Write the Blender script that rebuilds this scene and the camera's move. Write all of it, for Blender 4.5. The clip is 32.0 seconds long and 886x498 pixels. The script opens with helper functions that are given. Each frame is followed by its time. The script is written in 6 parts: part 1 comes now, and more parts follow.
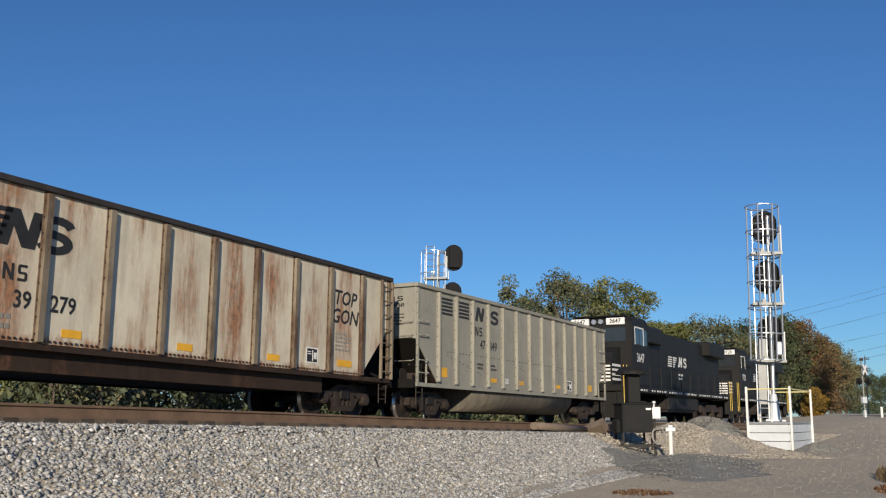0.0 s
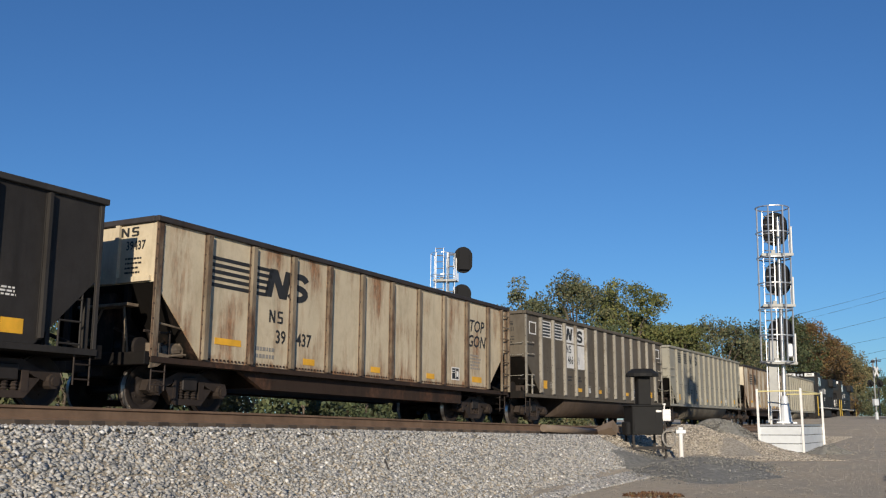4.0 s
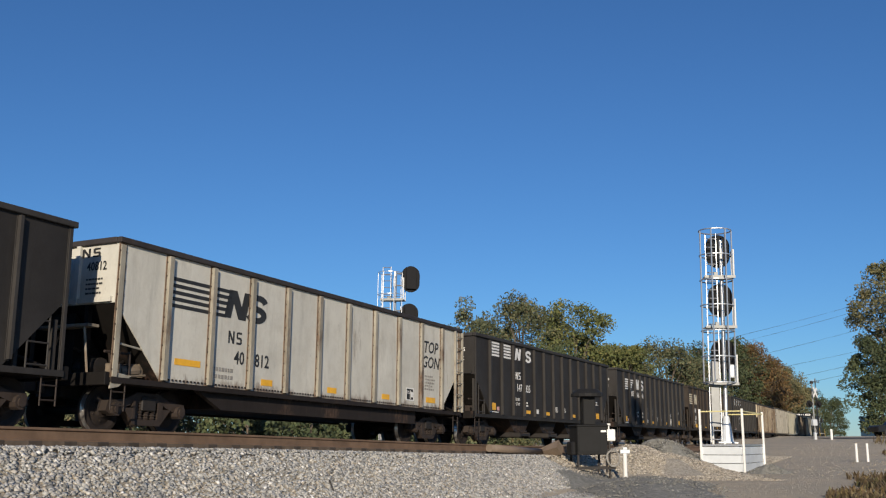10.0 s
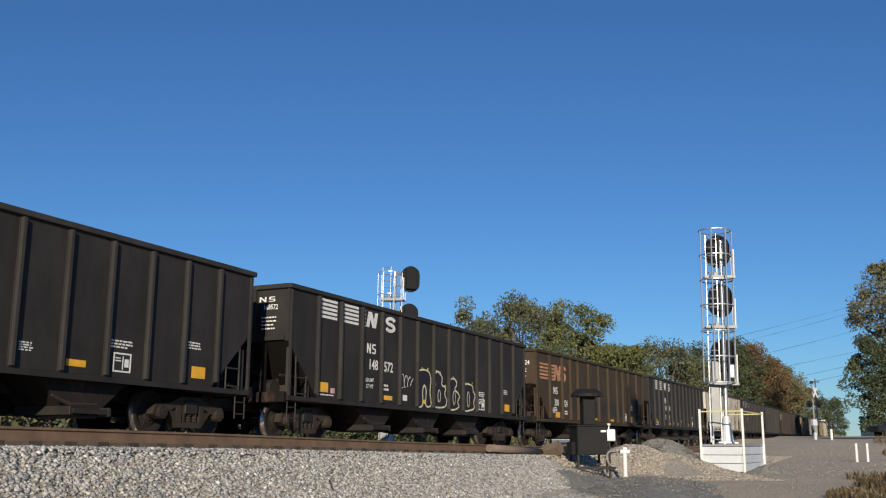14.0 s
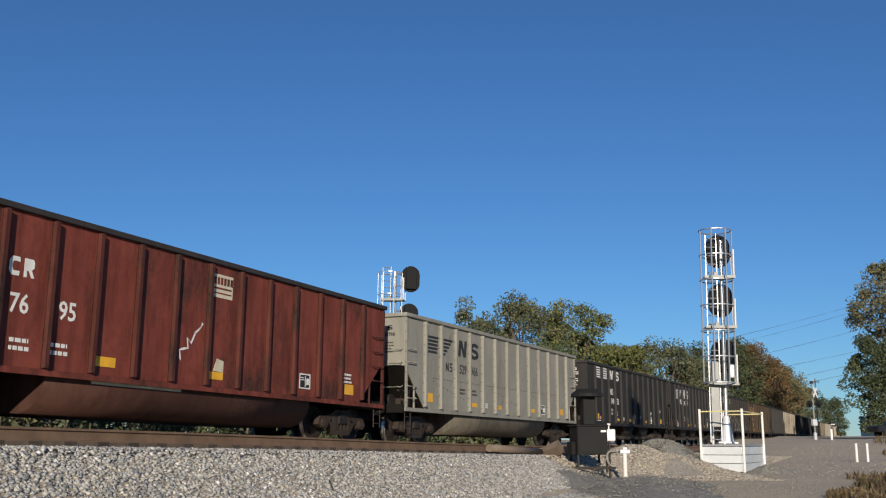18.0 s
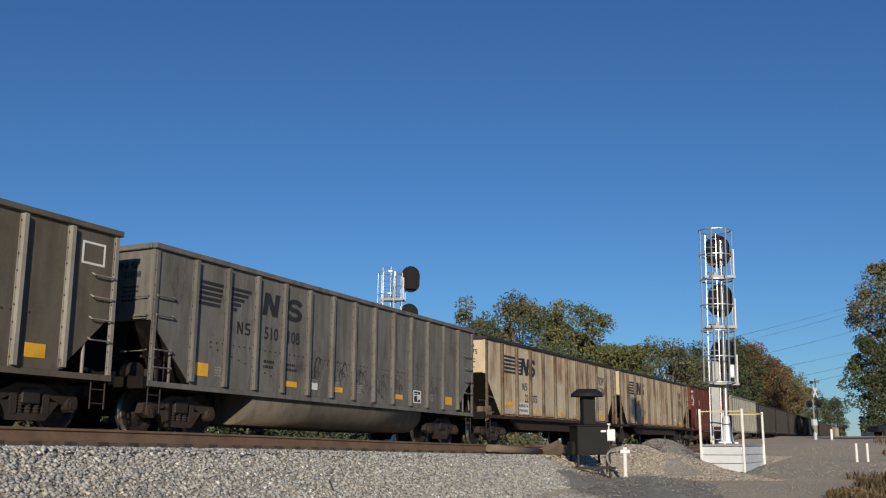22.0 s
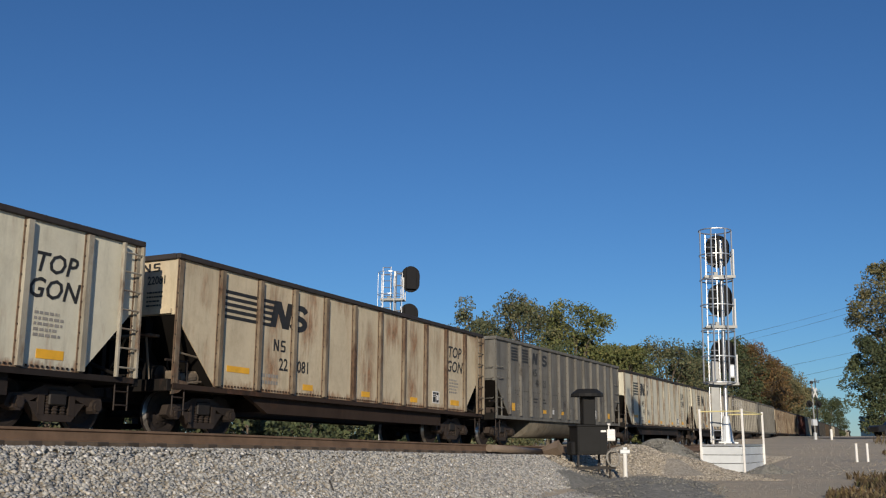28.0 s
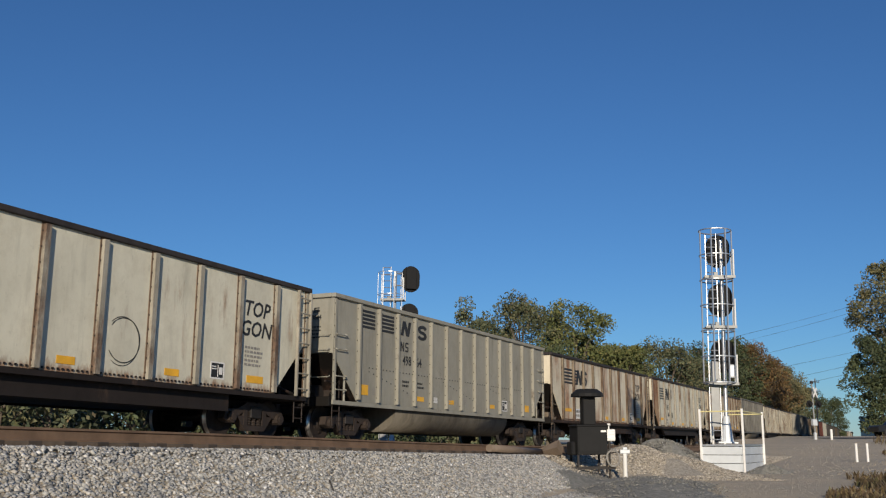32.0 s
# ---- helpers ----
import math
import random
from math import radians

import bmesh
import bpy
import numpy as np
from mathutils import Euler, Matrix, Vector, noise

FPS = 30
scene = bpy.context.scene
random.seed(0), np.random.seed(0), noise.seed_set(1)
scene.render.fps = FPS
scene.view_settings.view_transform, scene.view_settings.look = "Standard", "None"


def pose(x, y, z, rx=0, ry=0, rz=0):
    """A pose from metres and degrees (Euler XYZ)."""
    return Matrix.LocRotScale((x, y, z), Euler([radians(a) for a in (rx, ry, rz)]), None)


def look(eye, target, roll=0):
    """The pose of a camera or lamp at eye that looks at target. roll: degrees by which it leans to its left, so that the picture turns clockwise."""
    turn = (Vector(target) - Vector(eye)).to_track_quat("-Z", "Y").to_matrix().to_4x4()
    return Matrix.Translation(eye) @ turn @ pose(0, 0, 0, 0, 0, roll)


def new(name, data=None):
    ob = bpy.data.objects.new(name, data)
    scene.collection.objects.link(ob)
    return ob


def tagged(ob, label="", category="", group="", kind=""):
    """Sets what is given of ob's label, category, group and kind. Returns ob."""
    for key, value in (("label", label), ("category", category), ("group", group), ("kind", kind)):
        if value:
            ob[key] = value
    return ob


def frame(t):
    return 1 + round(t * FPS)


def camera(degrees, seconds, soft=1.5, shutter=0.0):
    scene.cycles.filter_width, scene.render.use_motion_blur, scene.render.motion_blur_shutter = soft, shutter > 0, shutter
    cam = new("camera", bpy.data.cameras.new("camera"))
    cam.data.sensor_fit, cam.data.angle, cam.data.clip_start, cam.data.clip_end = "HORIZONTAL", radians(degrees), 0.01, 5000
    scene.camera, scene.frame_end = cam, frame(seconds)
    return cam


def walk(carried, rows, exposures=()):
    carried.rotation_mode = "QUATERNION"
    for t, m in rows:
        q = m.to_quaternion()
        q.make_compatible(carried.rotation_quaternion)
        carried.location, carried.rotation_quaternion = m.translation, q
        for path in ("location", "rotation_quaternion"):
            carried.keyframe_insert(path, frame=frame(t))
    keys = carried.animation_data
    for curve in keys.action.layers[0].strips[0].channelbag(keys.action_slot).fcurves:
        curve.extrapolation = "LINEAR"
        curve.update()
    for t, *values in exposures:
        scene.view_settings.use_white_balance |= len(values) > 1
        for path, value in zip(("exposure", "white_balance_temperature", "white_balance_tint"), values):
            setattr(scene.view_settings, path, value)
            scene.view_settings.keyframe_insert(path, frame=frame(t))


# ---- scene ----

EYE = 1.6                                   # height of the lens over the ground by the tripod
cam = camera(48.26, 32.0, soft=1.2)
PAN = [(0.0, -2.529, 9.878), (0.5, -2.294, 9.928), (1.0, -2.538, 9.92), (1.5, -2.8, 9.886), (2.0, -3.007, 9.895),
       (2.5, -3.306, 9.895), (3.0, -3.531, 9.928), (3.5, -3.728, 9.936), (4.1, -2.775, 10.019), (4.8, 0.269, 10.119),
       (5.5, 1.423, 10.262), (6.0, 1.566, 10.369), (6.5, 1.232, 10.616), (7.0, 1.112, 10.939), (7.5, 0.38, 10.997),
       (8.0, 0.129, 11.071), (8.5, 0.008, 11.08), (9.0, 0.0, 11.121), (32.0, 0.0, 11.121)]
walk(cam, [(t, pose(0, 0, EYE, 90 + tilt, 0, -turn)) for t, turn, tilt in PAN], [(0.0, 0.09), (14.0, 0.09), (17.5, 0.06), (19.5, 0.0), (21.5, -0.09), (25.0, -0.14), (32.0, -0.11)])

# ---- world and sun ----
SUN_AZ, SUN_EL = radians(180.5), radians(17)      # sun low behind the lens
to_sun = Vector((math.sin(SUN_AZ) * math.cos(SUN_EL), math.cos(SUN_AZ) * math.cos(SUN_EL), math.sin(SUN_EL)))
world = bpy.data.worlds.new("sky")
scene.world = world
world.use_nodes = True
wn = world.node_tree
sky = wn.nodes.new("ShaderNodeTexSky")
sky.sky_type, sky.sun_disc = "NISHITA", False
sky.sun_elevation, sky.sun_rotation = SUN_EL, SUN_AZ
sky.air_density, sky.dust_density, sky.ozone_density = 1.0, 0.0, 6.0
wn.nodes["Background"].inputs["Strength"].default_value = 0.076
tint = wn.nodes.new("ShaderNodeMix")
tint.data_type, tint.blend_type = "RGBA", "MULTIPLY"
tint.inputs[0].default_value, tint.inputs[7].default_value = 1.0, (0.80, 1.02, 1.20, 1)
wn.links.new(sky.outputs[0], tint.inputs[6])
wn.links.new(tint.outputs[2], wn.nodes["Background"].inputs["Color"])
sun = new("sun", bpy.data.lights.new("sun", "SUN"))
sun.data.energy, sun.data.angle, sun.data.color = 4.6, radians(0.53), (1.0, 0.875, 0.70)
sun.matrix_world = look((0, 0, 60), Vector((0, 0, 60)) - to_sun)


# ---- materials ----
def nodes_of(name, rough=0.7, metal=0.0):
    m = bpy.data.materials.new(name)
    m.use_nodes = True
    nt = m.node_tree
    b = nt.nodes["Principled BSDF"]
    b.inputs["Roughness"].default_value, b.inputs["Metallic"].default_value = rough, metal
    return m, nt, b


def noise_node(nt, scale, stretch=(1, 1, 1), detail=4.0, rough=0.6, coord="Object", shift=True):
    tc = nt.nodes.new("ShaderNodeTexCoord")
    mp = nt.nodes.new("ShaderNodeMapping")
    mp.inputs["Scale"].default_value = stretch
    nt.links.new(tc.outputs[coord], mp.inputs["Vector"])
    if shift:
        oi = nt.nodes.new("ShaderNodeObjectInfo")
        mul = nt.nodes.new("ShaderNodeMath")
        mul.operation = "MULTIPLY"
        mul.inputs[1].default_value = 40.0
        nt.links.new(oi.outputs["Random"], mul.inputs[0])
        nt.links.new(mul.outputs[0], mp.inputs["Location"])
    n = nt.nodes.new("ShaderNodeTexNoise")
    n.inputs["Scale"].default_value, n.inputs["Detail"].default_value, n.inputs["Roughness"].default_value = scale, detail, rough
    nt.links.new(mp.outputs[0], n.inputs["Vector"])
    return n


def ramp_node(nt, source, stops):
    r = nt.nodes.new("ShaderNodeValToRGB")
    els = r.color_ramp.elements
    while len(els) < len(stops):
        els.new(0.5)
    for e, (p, c) in zip(els, stops):
        e.position = p
        e.color = (*c, 1) if len(c) == 3 else c
    nt.links.new(source, r.inputs[0])
    return r


def mix_node(nt, fac, a, b, mode="MIX"):
    m = nt.nodes.new("ShaderNodeMix")
    m.data_type, m.blend_type = "RGBA", mode
    if isinstance(fac, float):
        m.inputs[0].default_value = fac
    else:
        nt.links.new(fac, m.inputs[0])
    for sock, v in ((m.inputs[6], a), (m.inputs[7], b)):
        if isinstance(v, tuple):
            sock.default_value = (*v, 1)
        else:
            nt.links.new(v, sock)
    return m.outputs[2]


def bump_node(nt, b, source, strength, dist):
    n = nt.nodes.new("ShaderNodeBump")
    n.inputs["Strength"].default_value, n.inputs["Distance"].default_value = strength, dist
    nt.links.new(source, n.inputs["Height"])
    nt.links.new(n.outputs[0], b.inputs["Normal"])


def g(v):
    return (v, v, v)


def paint(name, base, stain=(0.10, 0.05, 0.025), amount=0.45, grime=0.3, rough=0.55, vary=0.12, streak=2.2, centre=False, mottle=0.5):
    """Weathered steel paint: broad fading, vertical streaks of rust or grime, fine speckle."""
    m, nt, b = nodes_of(name, rough + 0.15)
    b.inputs["Specular IOR Level"].default_value = 0.2
    broad = noise_node(nt, 0.9, (1, 1, 0.6), 5)
    lo, hi = tuple(c * (1 - vary) for c in base), tuple(min(1, c * (1 + vary)) for c in base)
    col = ramp_node(nt, broad.outputs[0], [(0.3, lo), (0.7, hi)]).outputs[0]
    dirt = noise_node(nt, streak, (1.6, 1.6, 0.22), 6, 0.65)
    mask = ramp_node(nt, dirt.outputs[0], [(0.58 - 0.2 * grime, g(0.0)), (0.76, g(min(1.0, grime + 0.2)))]).outputs[0]
    col = mix_node(nt, mask, col, tuple(c * 0.4 for c in base))
    haze = noise_node(nt, 2.6, (1, 1, 0.8), 9, 0.8)
    col = mix_node(nt, ramp_node(nt, haze.outputs[0], [(0.46, g(0.0)), (0.72, g(mottle))]).outputs[0], col, tuple(c * k for c, k in zip(base, (0.52, 0.46, 0.40))))
    spots = noise_node(nt, 9.0, (1, 1, 0.5), 8, 0.75)
    col = mix_node(nt, ramp_node(nt, spots.outputs[0], [(0.60, g(0.0)), (0.72, g(0.5))]).outputs[0], col, tuple(c * 0.5 for c in base))
    if amount > 0:
        rust = noise_node(nt, 1.35, (3.0, 3.0, 0.42) if centre else (2.0, 2.0, 0.95), 9, 0.74)
        area = noise_node(nt, 0.5, (1, 1, 1), 2, 0.5)
        both = nt.nodes.new("ShaderNodeMath")
        both.operation = "MULTIPLY"
        nt.links.new(rust.outputs[0], both.inputs[0])
        nt.links.new(area.outputs[0], both.inputs[1])
        rm = ramp_node(nt, both.outputs[0], [(0.40 - 0.2 * amount, g(0.0)), (0.50 - 0.16 * amount, g(0.85))]).outputs[0]
        if centre:
            tc = nt.nodes.new("ShaderNodeTexCoord")
            sep = nt.nodes.new("ShaderNodeSeparateXYZ")
            nt.links.new(tc.outputs["Object"], sep.inputs[0])
            away = nt.nodes.new("ShaderNodeMath")
            away.operation = "ABSOLUTE"
            nt.links.new(sep.outputs[0], away.inputs[0])
            wob = nt.nodes.new("ShaderNodeMath")
            wob.operation = "MULTIPLY_ADD"
            wob.inputs[1].default_value = 0.5
            nt.links.new(noise_node(nt, 3.0, (1.5, 1.5, 0.6), 4).outputs[0], wob.inputs[0])
            nt.links.new(away.outputs[0], wob.inputs[2])
            keep = ramp_node(nt, wob.outputs[0], [(0.45, g(1.0)), (0.72, g(0.12))])
            rm = mix_node(nt, 1.0, rm, keep.outputs[0], "MULTIPLY")
            low = nt.nodes.new("ShaderNodeMath")
            low.operation = "MULTIPLY_ADD"
            low.inputs[1].default_value = -0.75
            nt.links.new(noise_node(nt, 4.0, (1.4, 1.4, 0.5), 5, 0.7).outputs[0], low.inputs[0])
            nt.links.new(sep.outputs[2], low.inputs[2])
            seam = ramp_node(nt, low.outputs[0], [(0.62, g(0.85)), (0.80, g(0.0))])
            rm = mix_node(nt, 1.0, rm, seam.outputs[0], "LIGHTEN")
        speck = noise_node(nt, 14, (1, 1, 0.6), 3)
        rc = ramp_node(nt, speck.outputs[0], [(0.35, tuple(c * 0.55 for c in stain)), (0.65, tuple(c * 1.5 for c in stain))]).outputs[0]
        col = mix_node(nt, rm, col, rc)
    nt.links.new(col, b.inputs["Base Color"])
    fine = noise_node(nt, 30, (1, 1, 1), 3)
    bump_node(nt, b, fine.outputs[0], 0.15, 0.01)
    return m


def plain(name, base, rough=0.7, metal=0.0, vary=0.25, scale=6.0, bump=0.2, dist=0.01, stretch=(1, 1, 1)):
    m, nt, b = nodes_of(name, rough, metal)
    n = noise_node(nt, scale, stretch, 5)
    c = ramp_node(nt, n.outputs[0], [(0.3, tuple(x * (1 - vary) for x in base)), (0.7, tuple(min(1, x * (1 + vary)) for x in base))])
    nt.links.new(c.outputs[0], b.inputs["Base Color"])
    if bump:
        bump_node(nt, b, noise_node(nt, scale * 6, (1, 1, 1), 4).outputs[0], bump, dist)
    return m


def island(name, stops, rough=0.9, bump=0.4, scale=40):
    """One tint per loose piece."""
    m, nt, b = nodes_of(name, rough)
    geo = nt.nodes.new("ShaderNodeNewGeometry")
    c = ramp_node(nt, geo.outputs["Random Per Island"], stops)
    n = noise_node(nt, scale, (1, 1, 1), 3)
    c2 = mix_node(nt, 0.35, c.outputs[0], n.outputs[0], "SOFT_LIGHT")
    nt.links.new(c2, b.inputs["Base Color"])
    if bump:
        bump_node(nt, b, n.outputs[0], bump, 0.01)
    return m


M = {}
def yard_mat():
    """Gravelly dirt: beige and grey patches, small stones, ruts of darker fines."""
    m, nt, b = nodes_of("dirt_and_gravel", 0.95)
    big = noise_node(nt, 0.22, (1, 1, 1), 5, 0.65, shift=False)
    col = ramp_node(nt, big.outputs[0], [(0.30, (0.40, 0.345, 0.265)), (0.46, (0.50, 0.42, 0.305)), (0.58, (0.43, 0.37, 0.28)), (0.72, (0.54, 0.455, 0.33))]).outputs[0]
    mid = noise_node(nt, 1.1, (0.3, 1.8, 1), 8, 0.78, shift=False)
    col = mix_node(nt, ramp_node(nt, mid.outputs[0], [(0.52, g(0.0)), (0.70, g(0.55))]).outputs[0], col, (0.30, 0.255, 0.20))
    fine = noise_node(nt, 7.0, (1, 1, 1), 9, 0.85, shift=False)
    tone = ramp_node(nt, fine.outputs[0], [(0.36, g(0.78)), (0.5, g(1.0)), (0.64, g(1.18))]).outputs[0]
    nt.links.new(mix_node(nt, 1.0, col, tone, "MULTIPLY"), b.inputs["Base Color"])
    bump_node(nt, b, fine.outputs[0], 0.6, 0.07)
    return m


M["ground"] = yard_mat()
M["stone"] = island("crushed_granite", [(0.0, (0.155, 0.155, 0.15)), (0.3, (0.305, 0.302, 0.29)), (0.7, (0.43, 0.425, 0.405)), (0.9, (0.40, 0.36, 0.305)), (0.97, (0.60, 0.59, 0.57)), (1.0, (0.74, 0.73, 0.70))])
M["screenings"] = plain("dark_screenings", (0.245, 0.238, 0.208), 0.95, 0, 0.35, 9, 0.8, 0.03)
M["rail"] = plain("rusty_rail", (0.185, 0.118, 0.074), 0.75, 0.1, 0.25, 3)
M["rail_top"] = plain("worn_rail_head", (0.35, 0.33, 0.31), 0.35, 0.9, 0.1, 3)
M["tie"] = plain("creosote_tie", (0.055, 0.042, 0.032), 0.9, 0, 0.35, 5)
# Steel below the cars: shadow depth is mixed into these two dark tones.
M["steel_dark"] = plain("dirty_shade_dark_steel", (0.024, 0.020, 0.018), 0.65, 0.2, 0.4, 2.5)
M["frame_rust"] = plain("rusty_underframe", (0.034, 0.024, 0.019), 0.75, 0.1, 0.4, 1.6, stretch=(1, 1, 0.5))
# Lighter than the other running gear: its sunlit look is in the colour.
M["brake_tan"] = plain("sunlit_tan_brake_gear", (0.17, 0.135, 0.10), 0.8, 0.1, 0.4, 5)
M["wheel"] = plain("wheel_steel", (0.028, 0.021, 0.018), 0.7, 0.3, 0.3, 3)
M["tread"] = plain("worn_wheel_rim", (0.45, 0.43, 0.41), 0.3, 0.9, 0.1, 3)
M["coal"] = island("coal_lumps", [(0.0, g(0.008)), (0.6, g(0.02)), (1.0, g(0.05))], 0.45)
M["black_bit"] = plain("lettering_black", g(0.022), 0.6, 0, 0.3, 3, 0)
M["white_bit"] = plain("lettering_white", (0.74, 0.73, 0.70), 0.6, 0, 0.12, 3, 0)
M["cream_bit"] = plain("lettering_cream", (0.62, 0.56, 0.42), 0.6, 0, 0.15, 3, 0)
M["orange_bit"] = plain("lettering_faded_orange", (0.50, 0.24, 0.12), 0.6, 0, 0.3, 2, 0)
M["grey_bit"] = plain("lettering_faint_grey", (0.27, 0.255, 0.23), 0.7, 0, 0.2, 3, 0)
M["rivet"] = plain("dark_rivet_rust", (0.05, 0.035, 0.026), 0.8, 0, 0.4, 8, 0)
M["pink_bit"] = plain("faded_pink_sticker", (0.62, 0.36, 0.36), 0.6, 0, 0.15, 4, 0)
M["ghost_bit"] = plain("faint_grey_spray", (0.085, 0.082, 0.078), 0.8, 0, 0.4, 5, 0)
M["yellow"] = plain("yellow_reflective_sheet", (0.80, 0.42, 0.03), 0.5, 0, 0.18, 2.5, 0)
M["alu"] = plain("bright_aluminium", (0.52, 0.53, 0.54), 0.38, 0.75, 0.12, 4, 0.1)
M["alu_white"] = plain("galvanised_sheet", (0.62, 0.65, 0.67), 0.5, 0.15, 0.10, 2, 0.1)
M["guard_grey"] = plain("grey_sheet_steel", (0.27, 0.275, 0.27), 0.55, 0.3, 0.12, 3, 0.1)
M["signal_black"] = plain("matt_black_enamel", (0.004, 0.004, 0.005), 0.85, 0, 0.2, 4, 0)
M["heater"] = plain("black_heater_paint", (0.006, 0.006, 0.006), 0.8, 0, 0.25, 3)
M["duct"] = plain("tan_duct_metal", (0.20, 0.152, 0.112), 0.6, 0.1, 0.2, 2)
M["white_paint"] = plain("white_paint", (0.76, 0.75, 0.72), 0.55, 0, 0.08, 4, 0.05)
M["yellow_pipe"] = plain("pale_yellow_pipe", (0.70, 0.62, 0.30), 0.5, 0, 0.1, 4, 0)


# ---- mesh helpers ----
def mesh_of(name, bm, mat):
    me = bpy.data.meshes.new(name)
    bm.to_mesh(me)
    bm.free()
    me.materials.append(mat)
    return me


def part(name, bm, material, parent, label="", m=None):
    ob = new(name, bm if isinstance(bm, bpy.types.Mesh) else mesh_of(name, bm, material))
    ob.parent = parent
    if m is not None:
        ob.matrix_basis = m
    if label:
        ob["label"] = label
    if name in ("rivet_seam", "small_print", "sill_marks", "drip"):
        ob["kind"] = "stuff"
    return ob


STORE = {}
BODY = 7.49                                 # half the length of the car being built


def shared(key, make, mat):
    """One mesh for all alike pieces of one paint."""
    k = (key, mat.name, BODY)
    if k not in STORE:
        STORE[k] = mesh_of(key[0] if isinstance(key, tuple) else key, make(), mat)
    return STORE[k]


def thing(name, label, category, group="", m=None):
    ob = new(name)
    ob.empty_display_size = 0.3
    if m is not None:
        ob.matrix_basis = m
    return tagged(ob, label, category, group)


def box(bm, x0, x1, y0, y1, z0, z1, bevel=0.0):
    vs = [bm.verts.new((x, y, z)) for z in (z0, z1) for y in (y0, y1) for x in (x0, x1)]
    fs = [bm.faces.new([vs[i] for i in q]) for q in ((0, 2, 3, 1), (4, 5, 7, 6), (0, 1, 5, 4), (2, 6, 7, 3), (0, 4, 6, 2), (1, 3, 7, 5))]
    if bevel:
        es = list({e for f in fs for e in f.edges})
        bmesh.ops.bevel(bm, geom=es, offset=bevel, segments=1, affect="EDGES")
    return vs


def boxes(*bs, bevel=0.0):
    bm = bmesh.new()
    for b in bs:
        box(bm, *b, bevel=bevel)
    return bm


def tube(bm, a, b, r, n=8, r2=None):
    a, b = Vector(a), Vector(b)
    q = (b - a).to_track_quat("Z", "Y").to_matrix()
    r2 = r if r2 is None else r2
    rings = [[bm.verts.new(c + q @ Vector((rr * math.cos(2 * math.pi * i / n), rr * math.sin(2 * math.pi * i / n), 0))) for i in range(n)] for c, rr in ((a, r), (b, r2))]
    for i in range(n):
        bm.faces.new((rings[0][i], rings[0][(i + 1) % n], rings[1][(i + 1) % n], rings[1][i]))
    bm.faces.new(rings[0][::-1])
    bm.faces.new(rings[1])


def tubes(segs, r, n=6):
    bm = bmesh.new()
    for a, b in segs:
        tube(bm, a, b, r, n)
    return bm


def pipe(pts, r, n=6, closed=False, bm=None):
    """One bent round bar through the points."""
    bm = bm or bmesh.new()
    pts = [Vector(p) for p in pts]
    rings = []
    for i, p in enumerate(pts):
        a = pts[i - 1] if i or closed else p
        b = pts[(i + 1) % len(pts)] if i < len(pts) - 1 or closed else p
        q = (b - a).to_track_quat("Z", "Y").to_matrix()
        rings.append([bm.verts.new(p + q @ Vector((r * math.cos(2 * math.pi * k / n), r * math.sin(2 * math.pi * k / n), 0))) for k in range(n)])
    pairs = list(zip(rings[:-1], rings[1:])) + ([(rings[-1], rings[0])] if closed else [])
    for a, b in pairs:
        k0 = min(range(n), key=lambda k: (a[0].co - b[k].co).length)
        for i in range(n):
            bm.faces.new((a[i], a[(i + 1) % n], b[(i + 1 + k0) % n], b[(i + k0) % n]))
    if not closed:
        bm.faces.new(rings[0][::-1])
        bm.faces.new(rings[-1])
    return bm


def prism(bm, outline, y0, y1):
    """A flat outline in x and z, pushed through from y0 to y1."""
    a = [bm.verts.new((x, y0, z)) for x, z in outline]
    b = [bm.verts.new((x, y1, z)) for x, z in outline]
    n = len(outline)
    bm.faces.new(a)
    bm.faces.new(b[::-1])
    for i in range(n):
        bm.faces.new((a[i], b[i], b[(i + 1) % n], a[(i + 1) % n]))
    return bm


def pieces(name, verts, faces, mat):
    me = bpy.data.meshes.new(name)
    me.from_pydata(verts, [], faces)
    me.materials.append(mat)
    return me


# ---- the line of the railway ----
def glide(xs, ys):
    xs, ys = np.array(xs, float), np.array(ys, float)
    d = np.diff(ys) / np.diff(xs)
    m = np.r_[d[0], [0.0 if a * b <= 0 else 2 * a * b / (a + b) for a, b in zip(d[:-1], d[1:])], d[-1]]

    def at(x):
        x = np.clip(np.asarray(x, float), xs[0], xs[-1])
        i = np.clip(np.searchsorted(xs, x) - 1, 0, len(xs) - 2)
        h = xs[i + 1] - xs[i]
        u = (x - xs[i]) / h
        return (2 * u**3 - 3 * u**2 + 1) * ys[i] + (u**3 - 2 * u**2 + u) * h * m[i] + (3 * u**2 - 2 * u**3) * ys[i + 1] + (u**3 - u**2) * h * m[i + 1]
    return at


side_shift = glide([-700, -5, 5, 12, 20, 30, 42, 60, 90, 150, 260, 900], [0.6, 0.34, 0.2, 0.09, 0.04, 0.02, -0.06, -0.36, -1.39, -4.54, -10.82, -47.4])
rail_level = glide([-700, -60, -5, 5, 12, 20, 30, 42, 60, 90, 150, 260, 900], [0.36, 0.36, 0.33, 0.30, 0.22, 0.08, -0.05, -0.10, -0.10, -0.03, 0.22, 0.55, 0.7])
SLOPE = radians(26.54)
CA, SA = math.cos(SLOPE), math.sin(SLOPE)
HALF = 1.6


def ground_xy(s, u):
    """s metres along the line from the point beside the tripod, u metres from the far track's centre towards the tripod."""
    a = -13.622 + side_shift(s) + u - HALF
    return s * SA + a * CA, s * CA - a * SA


def level(s):
    return EYE + rail_level(s)


